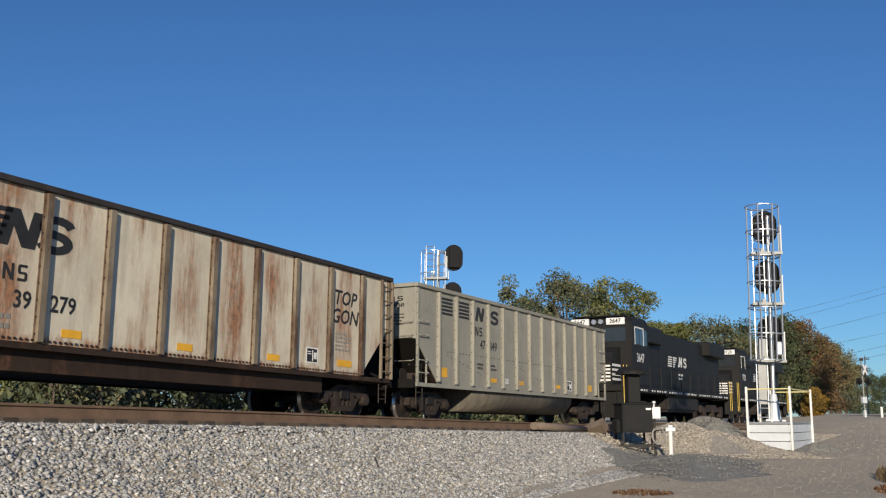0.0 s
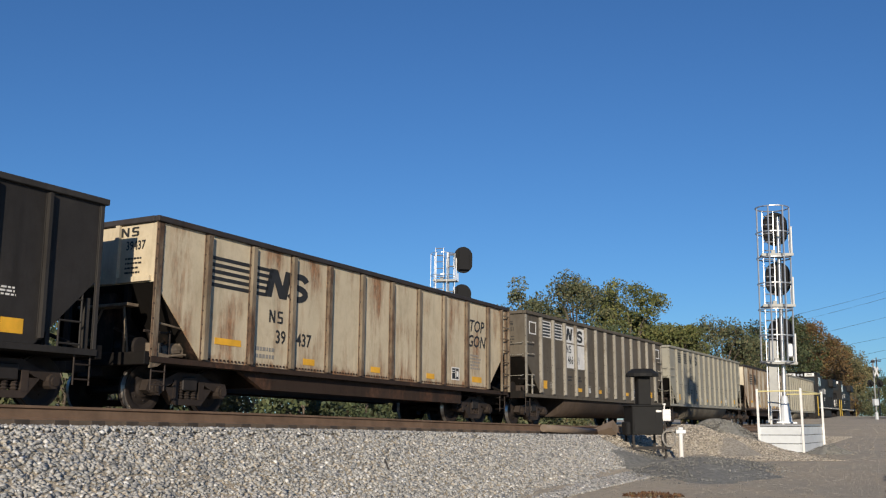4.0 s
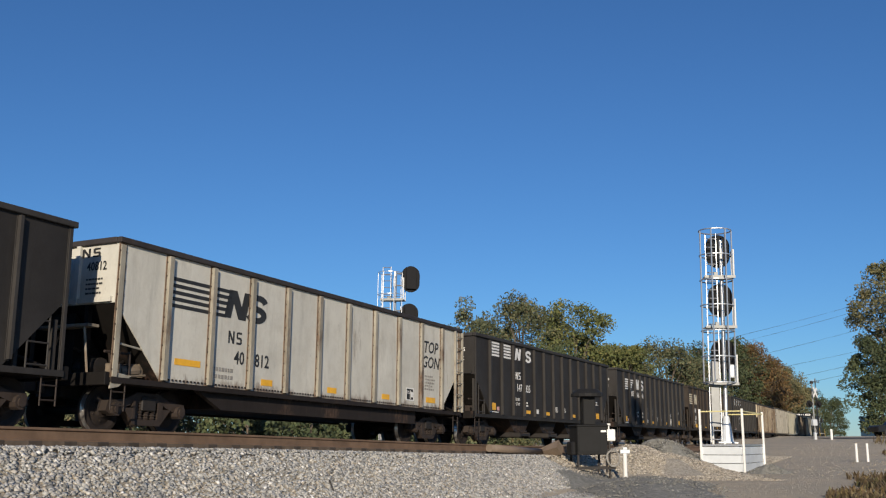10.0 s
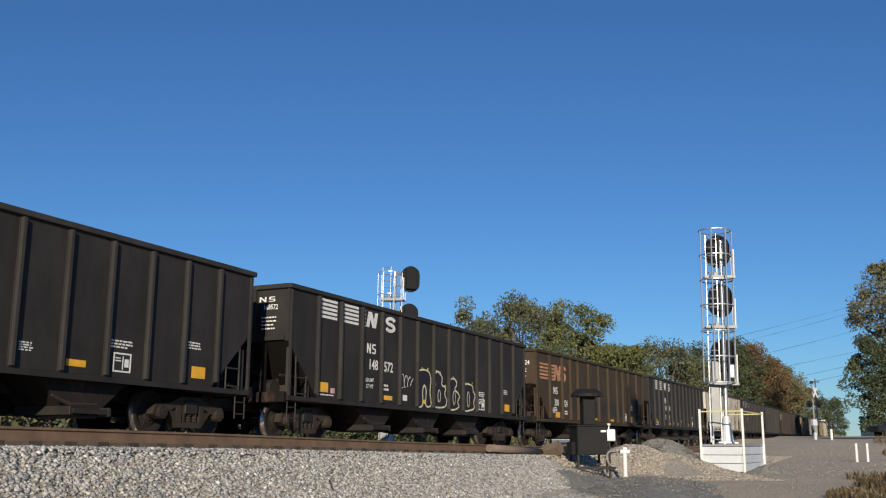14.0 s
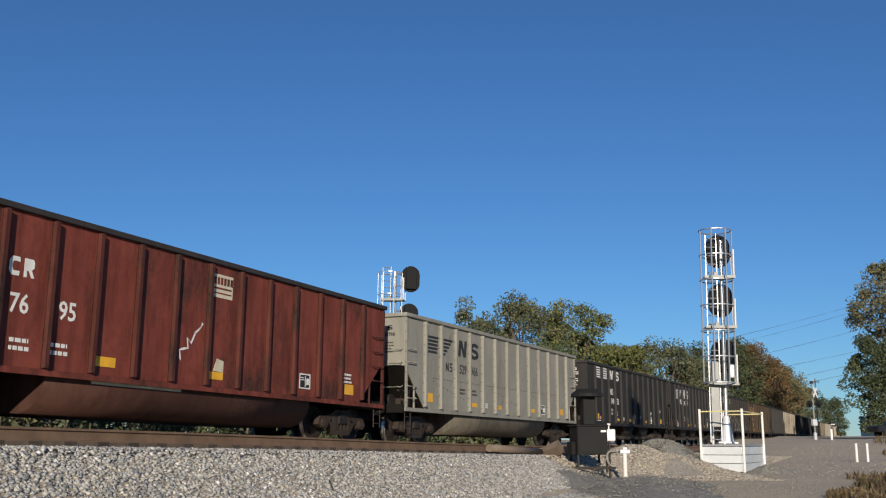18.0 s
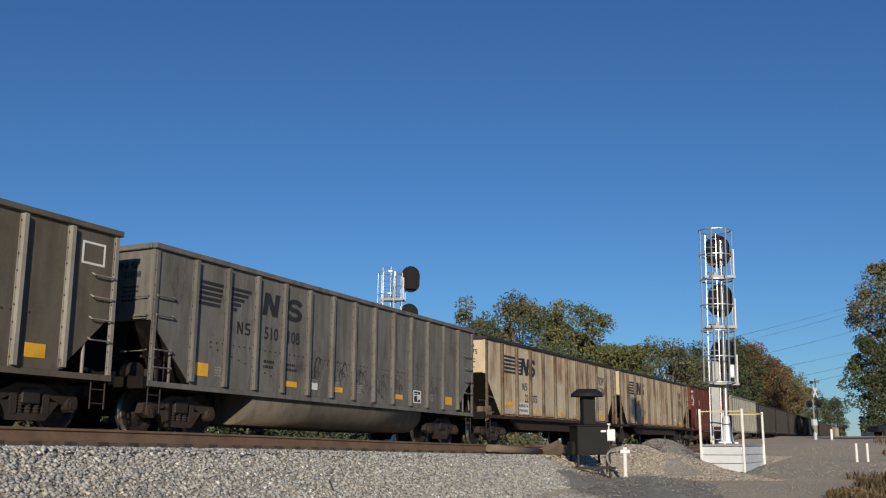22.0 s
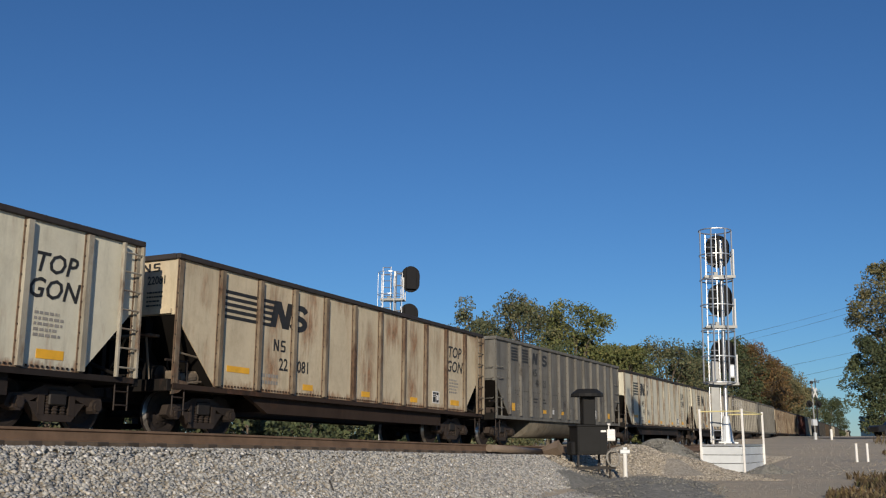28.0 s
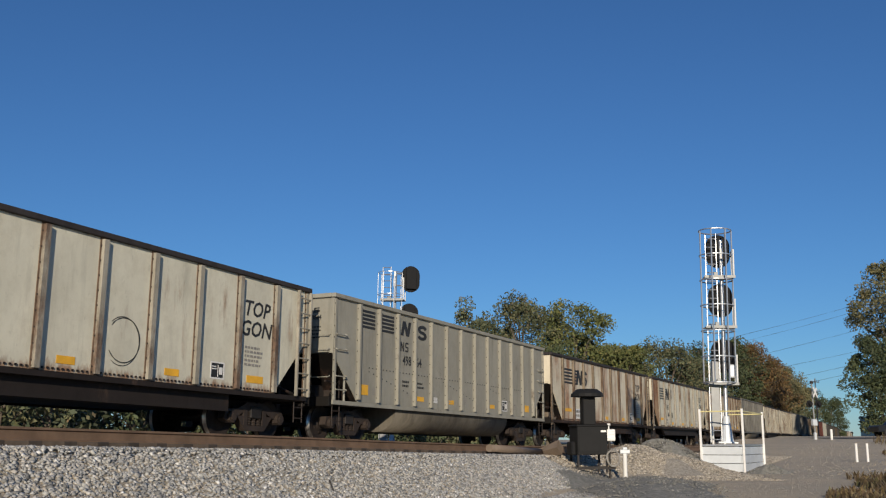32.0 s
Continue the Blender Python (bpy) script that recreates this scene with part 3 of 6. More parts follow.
def railcar(name, kind, label, paints, seed, marks):
    """A loaded coal car, x forward, z up from the rail; the side towards -y carries the lettering."""
    global BODY
    k = KINDS[kind]
    BODY = k.get("half", 7.49)
    edges, cut, corner, TOP = k["edges"], k["cut"], k["corner"], k["top"]
    n = len(edges) - 1
    car = thing(name, label, "railway car", "coal train cars")
    body, ribs, chord, under = (M[p] for p in paints)
    pitch = edges[6] - edges[5]
    rnd = random.Random(seed)
    for i in range(n):
        xa, xb = edges[i], edges[i + 1]
        ends = xa < -BODY + cut - 0.01 or xb > BODY - cut + 0.01
        key = ("side_panel", kind, round(xb - xa, 3), i if ends else "mid")
        part("side_panel", shared(key, lambda: panel_bm(xa, xb, cut, corner, TOP - 0.05), body), None, car, m=pose((xa + xb) / 2, 0, 0))
    for i in range(n + 1):
        x = edges[i]
        z0 = cut_height(x, cut, corner) if 0 < i < n else SILL - 0.02
        x = max(-BODY + 0.07, min(BODY - 0.07, x))
        key = ("rib", kind, round(z0, 2), i in (0, n))
        part("corner_post" if i in (0, n) else "rib", rib_mesh(key, lambda: rib_bm(z0, TOP - 0.06, k["rib"], k["depth"] * (0.4 if i in (0, n) else 1), k["rivets"]), ribs), None, car, m=pose(x, 0, 0))

    def back_side():
        bm = prism(bmesh.new(), [(-BODY, corner), (-BODY + cut, SILL), (BODY - cut, SILL), (BODY, corner), (BODY, TOP - 0.05), (-BODY, TOP - 0.05)], FACE - 0.03, FACE)
        for i in range(1, n):
            x = edges[i]
            box(bm, x - 0.06, x + 0.06, FACE, FACE + 0.08, cut_height(x, cut, corner), TOP - 0.06)
        return bm
    part("back_side", shared(("back_side", kind), back_side, body), None, car)

    def chord_bm():
        w = 0.07
        return boxes((-BODY - 0.05, BODY + 0.05, -FACE - w, -FACE + 0.05, TOP - 0.06, TOP + 0.05), (-BODY - 0.05, BODY + 0.05, FACE - 0.05, FACE + w, TOP - 0.06, TOP + 0.05),
                     (-BODY - 0.07, -BODY + 0.06, -FACE + 0.05, FACE - 0.05, TOP - 0.06, TOP + 0.05), (BODY - 0.06, BODY + 0.07, -FACE + 0.05, FACE - 0.05, TOP - 0.06, TOP + 0.05), bevel=0.012)
    part("top_chord", shared(("top_chord", kind), chord_bm, chord), None, car)

    def sill_bm():
        bm = boxes((-BODY, BODY, -FACE - 0.03, -FACE + 0.02, SILL - 0.11, SILL - 0.005), (-BODY, BODY, FACE - 0.02, FACE + 0.03, SILL - 0.11, SILL - 0.005))
        if kind == "topgon":
            for j in range(110):
                x = -BODY + cut + 0.1 + j * (2 * BODY - 2 * cut - 0.2) / 109
                box(bm, x - 0.018, x + 0.018, -FACE - 0.024, -FACE + 0.0, SILL + 0.03, SILL + 0.065)
        return bm
    part("side_sill", shared(("side_sill", kind), sill_bm, {"topgon": under}.get(kind, body)), None, car)

    for sgn in (-1, 1):
        def end_bm():
            bm = boxes((BODY - 0.03, BODY, -FACE + 0.03, FACE - 0.03, corner, TOP - 0.06))
            for y in (-0.5, 0.5):
                box(bm, BODY, BODY + 0.07, y - 0.05, y + 0.05, corner, TOP - 0.06)
            box(bm, BODY, BODY + 0.06, -FACE + 0.1, FACE - 0.1, corner + 0.02, corner + 0.12)
            return bm
        part("end_sheet", shared(("end_sheet", kind), end_bm, body), None, car, m=pose(0, 0, 0, 0, 0, 0 if sgn > 0 else 180))

        def slope_bm():
            return prism(bmesh.new(), [(BODY - 0.02, corner), (BODY - cut, SILL), (BODY - cut - 0.04, SILL), (BODY - 0.06, corner)], -FACE + 0.03, FACE - 0.03)
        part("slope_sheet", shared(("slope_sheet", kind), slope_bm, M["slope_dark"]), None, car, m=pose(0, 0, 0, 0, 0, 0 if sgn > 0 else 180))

        # Web thickened, side plates added: they stand in for the open end's shade.
        def shade_web_bm():
            out = [(BODY - 0.14, 0.97), (BODY - 0.14, corner - 0.06), (BODY - cut + 0.02, SILL - 0.02), (BODY - cut - 0.05, 0.97)]
            bm = prism(bmesh.new(), out, -0.35, 0.35)
            for y in (-1.24, 1.2):
                if y * sgn > 0:
                    prism(bm, out, y, y + 0.04)
            return bm
        part("end_web", shared(("end_web", kind, sgn), shade_web_bm, M["slope_dark"]), None, car, m=pose(0, 0, 0, 0, 0, 0 if sgn > 0 else 180))

        def platform_bm():
            bm = boxes((BODY - 1.9, BODY + 0.1, -1.42, 1.42, 0.90, 0.96), (BODY, BODY + 0.14, -1.5, 1.5, 0.86, 1.10), (BODY - 1.6, BODY - 1.45, -1.3, 1.3, 0.96, 1.25), bevel=0.01)
            for y in (-0.75, 0.75):
                box(bm, BODY - 0.12, BODY - 0.02, y - 0.05, y + 0.05, 0.96, corner + 0.02)
            for a, b in (((BODY - 0.08, -1.4, 1.0), (BODY - 1.2, -0.7, 1.5)), ((BODY - 0.08, 1.4, 1.0), (BODY - 1.2, 0.7, 1.5))):
                tube(bm, a, b, 0.035)
            return bm
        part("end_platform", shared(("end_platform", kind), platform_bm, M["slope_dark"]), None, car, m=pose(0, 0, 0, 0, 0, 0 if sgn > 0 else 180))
        part("coupler", shared("coupler", coupler_bm, M["steel_dark"]), None, car, m=pose(sgn * (BODY + 0.22), 0, 0, 0, 0, 0 if sgn > 0 else 180))
        part("step_ladder", shared("step_ladder", lambda: ladder_bm(-0.17, 0.17, -1.46, 0.40, 0.92, 0.25, 0.015), M["frame_rust"]), None, car, m=pose(sgn * (BODY - 0.25), 0, 0))
        truck(car, sgn * (BODY - 1.44))
    # brake gear on the trailing platform
    part("air_tank", shared("air_tank", lambda: tubes([((-BODY + 0.35, -0.9, 1.22), (-BODY + 0.35, 0.3, 1.22))], 0.2, 12), M["steel_dark"]), None, car)

    def pipes_bm():
        bm = tubes([((-BODY + 0.7, -1.25, 0.98), (-BODY + 0.7, -1.25, 1.55)), ((-BODY + 0.95, -0.6, 0.98), (-BODY + 0.8, -0.6, 1.7)), ((-BODY + 0.7, -1.25, 1.5), (-BODY + 0.05, -1.25, 1.5)), ((-BODY + 0.1, -0.4, 1.6), (-BODY + 1.0, -1.0, 1.1))], 0.028)
        box(bm, -BODY + 0.55, -BODY + 0.85, -1.2, -0.85, 1.0, 1.3)
        return bm
    part("brake_gear", shared("brake_gear", pipes_bm, M["frame_rust"]), None, car)
    part("centre_sill", shared("centre_sill", lambda: boxes((-BODY - 0.05, BODY + 0.05, -0.33, 0.33, 0.68, 1.0)), M["steel_dark"]), None, car)

    def coal():
        bm = coal_bm(seed % 3, 0.46 if seed in (1, 4) else (0.16, 0.24, 0.20)[seed % 3])
        return bm
    part("coal_load", shared(("coal_load", seed % 3, seed in (1, 4)), coal, M["coal"]), None, car, "heaped black coal")

    if kind == "topgon":
        for y in (-1.36, 1.24):
            part("side_girder", shared(("side_girder", y), lambda: prism(bmesh.new(), [(-4.9, 0.92), (-4.1, 0.56), (4.75, 0.56), (4.75, 0.92)], y, y + 0.12), under), None, car)
        part("floor_pan", shared("floor_pan", lambda: boxes((-4.0, 4.6, -1.2, 1.2, 0.6, 0.9)), under), None, car)
        part("ladder", shared("end_ladder", lambda: end_ladder_bm(BODY - 0.56, BODY - 0.06, -FACE - 0.12, 1.0, TOP - 0.08), ribs), None, car)
        part("side_rail", shared("side_rail", lambda: tubes([((-BODY + 0.07, -1.46, 1.66), (-BODY + 1.12, -1.46, 1.56))], 0.02), ribs), None, car)
        part("brake_step", shared("brake_step", lambda: boxes((-BODY - 0.16, -BODY + 0.12, -1.0, 0.35, 1.96, 2.02), bevel=0.008), ribs), None, car)
        part("step_brace", shared("step_brace", lambda: tubes([((-BODY - 0.1, -0.3, 1.96), (-BODY + 0.05, 0.35, 1.1)), ((-BODY - 0.1, -0.85, 1.96), (-BODY + 0.05, -0.85, 1.1))], 0.025), ribs), None, car)
        part("post_foot", shared("post_foot", lambda: prism(bmesh.new(), [(-BODY, 0.80), (-BODY + 0.2, 0.84), (-BODY + 0.52, 1.06), (-BODY + 0.16, 1.10), (-BODY + 0.14, 1.5), (-BODY, 1.5)], -FACE - 0.004, -FACE + 0.03), ribs), None, car)
        part("brake_cylinder", shared("brake_cylinder", cylinder_bm, M["brake_tan"]), None, car)
    elif kind == "bathtub":
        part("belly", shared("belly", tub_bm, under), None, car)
        for z in (1.62, 2.3, 2.68):
            part("end_grab", shared(("end_grab", z), lambda: pipe([(-BODY, -1.42, z), (-BODY - 0.09, -1.42, z - 0.03), (-BODY - 0.09, -0.86, z - 0.03), (-BODY, -0.86, z)], 0.018), ribs), None, car)
        for x in (-BODY + 0.08, BODY - 0.62):
            for z in (1.28, 1.62, 2.3, 2.68) if x < 0 else (1.62, 2.0, 2.4, 2.8):
                part("grab_iron", shared(("grab_iron", "b", z, x), lambda: grab_bm(x, x + 0.5, -FACE - 0.07, z), ribs), None, car)
            part("post", shared(("post", x), lambda: tubes([((x + 0.55 if x < 0 else x - 0.05, -1.46, 0.95), (x + 0.55 if x < 0 else x - 0.05, -1.46, 2.2))], 0.03), ribs), None, car)
    else:
        for x in (-2.95, 0.0, 2.95):
            for y0, y1 in ((-1.24, -0.10), (0.10, 1.24)):
                part("hopper_bay", shared(("hopper_bay", y0), lambda: bay_bm(y0, y1), under), None, car, m=pose(x, 0, 0))
            part("discharge_gate", shared("discharge_gate", gate_bm, M["steel_dark"]), None, car, m=pose(x, 0, 0))
            part("gate_arm", shared("gate_arm", lambda: pipe([(-0.9, -1.43, 0.62), (-0.5, -1.47, 0.48), (0.1, -1.47, 0.5)], 0.03), M["frame_rust"]), None, car, m=pose(x, 0, 0))
        for x in (-BODY + 0.35, BODY - 0.8):
            part("end_ladder", shared(("hopper_ladder", x), lambda: ladder_bm(x, x + 0.45, -FACE + 0.02, 0.98, 2.2, 0.38), ribs), None, car)
            part("upright", shared(("upright", x), lambda: boxes((x + 0.6, x + 0.68, -1.42, -1.34, 0.96, 1.9), (x - 0.2, x - 0.12, -1.42, -1.34, 0.96, 2.3)), ribs), None, car)
    marks(car, pitch, rnd)
    return car


def reflectors(car, xs, z=1.14, w=0.42, h=0.15, mat="yellow"):
    for x in xs:
        part("reflector", shared(("reflector", w, h, z), lambda: plates([(-w / 2, w / 2, z, z + h)]), M[mat]), None, car, m=pose(x, 0, 0))


def number_split(car, x, z, a, b, gap, size, mat):
    words_on(car, a, x - gap / 2 - size * 0.28 * len(a), z, size, mat, "road_number")
    words_on(car, b, x + gap / 2 + size * 0.28 * len(b), z, size, mat, "road_number")


def marks_topgon(a, b, dark="black_bit"):
    def go(car, pitch, rnd):
        x1 = -BODY + pitch
        emblem(car, pitch, "horse", dark, x1)
        small_mark(car, x1 + pitch * 1.62, 2.12, dark)
        number_split(car, x1 + pitch * 2, 1.68, a, b, 0.26, 0.40, dark)
        for words, z in (("TOP", 2.83), ("GON", 2.38)):
            words_on(car, words, -BODY + pitch * 9.47, z, 0.49, dark, wide=1.0)
        reflectors(car, [-BODY + pitch * 1.52], 1.38, 0.78, 0.13)
        for p in (3, 5, 7):
            reflectors(car, [-BODY + pitch * (p + 0.5)], 1.16, 0.42, 0.14)
        part("small_print", shared("print_load", lambda: print_bm(2, 0.8, 0.08, 8), M["grey_bit"]), None, car, m=pose(-BODY + pitch * 2 + 0.2, 0, 1.36))
        reflectors(car, [-BODY + pitch * 9.5], 1.2, 0.6, 0.16)
        data_square(car, pose(-BODY + pitch * 8 + 0.5, 0, 1.2))
        part("small_print", shared("print_top", lambda: print_bm(5, 0.7, 0.05, 3), M["grey_bit"]), None, car, m=pose(-BODY + pitch * 9.2, 0, 1.95))
        part("end_marking", end_mark(a + b, dark, 0.24), None, car)
    return go


def end_mark(number, mat, size=0.17):
    """Number and small print on the trailing end."""
    k = ("end_mark", number, mat, size)
    if k not in STORE:
        bm = bmesh.new()
        src = text_mesh(number, size, M[mat])
        bm.from_mesh(src)
        bm.transform(Matrix.Translation((-BODY - 0.012, -0.95, 3.12)) @ pose(0, 0, -0, 90, 0, -90) @ Matrix.Diagonal((0.85, 1, 1, 1)))
        rnd = random.Random(7)
        for r in range(4):
            y, end = -0.70, -0.70 - rnd.uniform(0.34, 0.52)
            while y > end:
                w = rnd.uniform(0.03, 0.09)
                box(bm, -BODY - 0.014, -BODY - 0.004, y - w, y, 2.86 - r * 0.09, 2.893 - r * 0.09)
                y -= w + 0.025
        mark = mark_bm(0, size * 0.72)
        mark.transform(Matrix.Translation((-BODY - 0.012, -0.86 if size < 0.2 else -0.80, 3.12 + size * 1.15)) @ pose(0, 0, 0, 0, 0, -90) @ Matrix.Translation((0, FACE, 0)))
        tmp = bpy.data.meshes.new("mark")
        mark.to_mesh(tmp)
        bm.from_mesh(tmp)
        STORE[k] = mesh_of("end_marking", bm, M[mat])
    return STORE[k]


def mark_bm(z, h=0.27):
    """Two small angular shapes side by side."""
    bm = prism(bmesh.new(), blocky(THIN_ZIGZAG, -0.24, z - h / 2, 0.20, h, 0), -FACE - 0.008, -FACE - 0.002)
    return prism(bm, blocky(THIN_CURL, 0.04, z - h / 2, 0.18, h, 0), -FACE - 0.008, -FACE - 0.002)


def small_mark(car, x, z, mat):
    part("marking", shared(("small_mark", z), lambda: mark_bm(z), M[mat]), None, car, m=pose(x, 0, 0))


def marks_bathtub(a, b, dark="black_bit", patch=False, style="flag"):
    def go(car, pitch, rnd):
        x1 = TUB0 + pitch
        if patch:
            part("white_patch", shared("patch_brown", lambda: plates([(pitch * j + 0.08, pitch * (j + 1) - 0.08, c, d) for j in (2, 3) for c, d in ((2.02, 2.88), (2.93, 3.52))]), M["white_bit"]), None, car, m=pose(x1, 0.004, 0))
            part("stripe_patch", shared("stripe_patch", lambda: plates([(0.1, pitch - 0.1, 2.96, 3.52), (pitch + 0.1, 2 * pitch - 0.1, 2.96, 3.52)]), M["white_bit"]), None, car, m=pose(x1, 0.004, 0))
            sq = lambda: plates([(-0.28, 0.28, 2.98, 3.02), (-0.28, 0.28, 3.36, 3.40), (-0.28, -0.24, 3.02, 3.36), (0.24, 0.28, 3.02, 3.36)])
            for x in (-BODY + 0.62, BODY - 0.62):
                part("outlined_square", shared("outlined_square", sq, M["white_bit"]), None, car, m=pose(x, 0, 0))
        emblem(car, pitch, style, dark, x1)
        if style == "flag":
            small_mark(car, x1 + pitch * 1.62, 2.36, dark)
            number_split(car, x1 + pitch * 3, 2.34, a, b, 0.2, 0.40, dark)
        else:
            small_mark(car, x1 + pitch * 2.46, 2.70, dark)
            number_split(car, x1 + pitch * 3, 2.30, a, b, 0.2, 0.38, dark)
        for p in (4.4, 6.35, 9.4):
            reflectors(car, [TUB0 + pitch * p], 1.2, 0.46, 0.13)
        reflectors(car, [TUB0 + pitch * 1.3], 1.22, 0.5, 0.27)
        reflectors(car, [TUB0 + pitch * 12.45], 1.2, 0.44, 0.24)
        part("white_tag", shared("white_tag", lambda: plates([(-0.12, 0.12, 1.2, 1.36)]), M["white_bit"]), None, car, m=pose(TUB0 + pitch * 5.35, 0, 0))
        data_square(car, pose(TUB0 + pitch * 10 + 0.25, 0, 1.15))
        for p in (3.35, 4.15):
            part("small_print", shared(("print_b", p), lambda: print_bm(2, 0.5, 0.06, int(p)), M["black_bit"]), None, car, m=pose(TUB0 + pitch * p, 0, 1.68))
        for p in (1.75, 5.2, 6.15, 7.2, 11.2):
            part("small_print", shared("print_f", lambda: print_bm(4, 0.36, 0.03, 4), M["grey_bit"]), None, car, m=pose(TUB0 + pitch * p, 0, 1.42))
        part("rivet_seam", shared("rivet_seam", rivet_rows, M["black_bit"]), None, car)
        part("end_marking", end_mark(a + b, dark if dark != "grey_bit" else "black_bit"), None, car)
    return go


def rivet_rows():
    bm = bmesh.new()
    for z in (1.95,):
        x = -BODY + 1.8
        while x < BODY - 1.8:
            box(bm, x - 0.014, x + 0.014, -FACE - 0.014, -FACE, z - 0.014, z + 0.014)
            x += 0.19
    for a in (-BODY + 1.8, -1.2, 2.4):
        for j in range(10):
            x, z = a + j * 0.24, 1.85 - j * 0.05
            box(bm, x - 0.014, x + 0.014, -FACE - 0.014, -FACE, z - 0.014, z + 0.014)
    return bm


def marks_hopper(a, b, style="flag0", light="white_bit", number="white_bit", loads=()):
    def go(car, pitch, rnd):
        horse = style == "horse"
        flag = style == "flag"
        emblem(car, 1.25 if horse else PITCH, style, light, -BODY + 0.34 if horse else -BODY + END, 0.02)
        z = 2.15 if horse else 2.47
        x = -BODY + 2.79 if horse else TUB0 + PITCH * 4
        at = lambda p: TUB0 + PITCH * p
        small_mark(car, at(2.66) if flag else x - (0.60 if horse else 0.5), 2.56 if flag else z, number)
        number_split(car, x + 0.02, 2.50 if flag else z - (0.48 if horse else 0.44), a, b, 0.44 if horse else 0.2, 0.38, number)
        if horse:
            reflectors(car, [-5.44], 1.10, 0.50, 0.22)
            for x, w in ((-2.25, 0.5), (-0.35, 0.22), (0.2, 0.14), (2.14, 0.46)):
                reflectors(car, [x], 1.10, w, 0.09)
            reflectors(car, [5.37], 1.10, 0.40, 0.14)
            reflectors(car, [5.37], 1.25, 0.40, 0.14)
            data_square(car, pose(4.10, 0, 1.16))
            for k, (px, rows, w, h, zz) in enumerate(((-6.0, 4, 0.5, 0.03, 1.46), (-4.85, 2, 0.72, 0.05, 1.34), (5.2, 4, 0.55, 0.035, 1.9))):
                part("small_print", shared(("print_old", k), lambda: print_bm(rows, w, h, 40 + k), M["white_bit"]), None, car, m=pose(px, 0, zz))
        else:
            for p in (4.42, 6.4, 9.35):
                reflectors(car, [at(p)], 1.14, 0.46, 0.12)
            reflectors(car, [at(1.28)], 1.18, 0.50, 0.24)
            part("sticker", shared("sticker", lambda: plates([(-0.09, 0.09, 1.17, 1.30)]), M["pink_bit"]), None, car, m=pose(at(1.72), 0, 0))
            part("small_print", shared("print_under", lambda: print_bm(1, 0.8, 0.03, 6), M["white_bit"]), None, car, m=pose(at(1.06), 0, 1.10))
            for k, words in enumerate(("LD LMT", "LT WT")):
                words_on(car, words, at(3.46), 1.62 - 0.17 * k, 0.145, "white_bit", "weight_print", 0.85)
                if loads:
                    words_on(car, loads[k], at(4.33), 1.60 - 0.17 * k, 0.145, "white_bit", "weight_print", 0.85)
            reflectors(car, [at(12.5)], 1.16, 0.42, 0.24)
            part("white_tag", shared("white_tag", lambda: plates([(-0.12, 0.12, 1.2, 1.36)]), M["white_bit"]), None, car, m=pose(at(5.35), 0, -0.03))
            data_square(car, pose(at(10.2), 0, 1.12))
        for p, rows, w, h, zz in () if horse else ((4.1, 2, 0.42, 0.055, 1.5), (7.15, 5, 0.45, 0.022, 1.46), (8.15, 4, 0.34, 0.022, 1.44), (10.12, 3, 0.62, 0.03, 1.68), (12.15, 3, 0.46, 0.03, 1.86)):
            if p == 4.1 and loads:
                continue
            part("small_print", shared(("print_h", p), lambda: print_bm(rows, w, h, int(p)), M["white_bit"]), None, car, m=pose(at(p), 0, zz))
        part("end_marking", end_mark(a + b, number, 0.24 if horse else 0.17), None, car)
    return go


# paints: body and trim of each car
# Rust brown, also standing in for the shadow line along each rib.
M["rib_edge"] = plain("rusted_shade_flange", (0.15, 0.10, 0.065), 0.85, vary=0.5, scale=5)
M["cream_rust"] = paint("cream_paint_rusting", (0.58, 0.50, 0.36), (0.22, 0.095, 0.04), 0.84, 0.25, centre=True, mottle=0.4)
M["cream_heavy"] = paint("cream_paint_badly_rusted", (0.64, 0.585, 0.46), (0.25, 0.095, 0.035), 0.92, 0.2, centre=True, mottle=0.35)
M["cream_clean"] = paint("pale_cream_paint", (0.63, 0.605, 0.49), (0.22, 0.10, 0.045), 0.55, 0.2, centre=True, mottle=0.3)
M["white_dirty"] = paint("dirty_white_paint", (0.57, 0.555, 0.495), (0.15, 0.1, 0.07), 0.2, 0.25, centre=True, mottle=0.3)
M["cream_rib"] = paint("dirty_rib_paint", (0.27, 0.225, 0.165), (0.075, 0.04, 0.025), 1.05, 0.9)
M["white_rib"] = paint("dirty_white_rib_paint", (0.37, 0.345, 0.285), (0.10, 0.055, 0.035), 0.8, 0.7)
M["grey_car"] = paint("grey_car_paint", (0.31, 0.298, 0.25), (0.1, 0.07, 0.05), 0.15, 0.25, mottle=0.28)
M["grey_dark_car"] = paint("weathered_grey_car_paint", (0.175, 0.17, 0.155), (0.06, 0.05, 0.045), 0.4, 0.7)
M["grey_blue_car"] = paint("plain_grey_car_paint", (0.285, 0.278, 0.242), (0.1, 0.07, 0.05), 0.1, 0.25, mottle=0.25)
M["brown_car"] = paint("grey_brown_car_paint", (0.125, 0.108, 0.085), (0.07, 0.05, 0.04), 0.3, 0.4)
M["brown_rib"] = paint("pale_rib_paint", (0.30, 0.285, 0.25), (0.09, 0.06, 0.04), 0.4, 0.5)
M["black_car"] = paint("black_car_paint", (0.033, 0.0305, 0.029), (0.05, 0.035, 0.03), 0.05, 0.3, 0.5, 0.25)
# Ribs lighter than panels: dust and the sunlight they catch, in the colour.
M["black_rib"] = paint("lit_dusty_black_rib_paint", (0.043, 0.040, 0.038), (0.05, 0.04, 0.035), 0.1, 0.3, 0.5, 0.2)
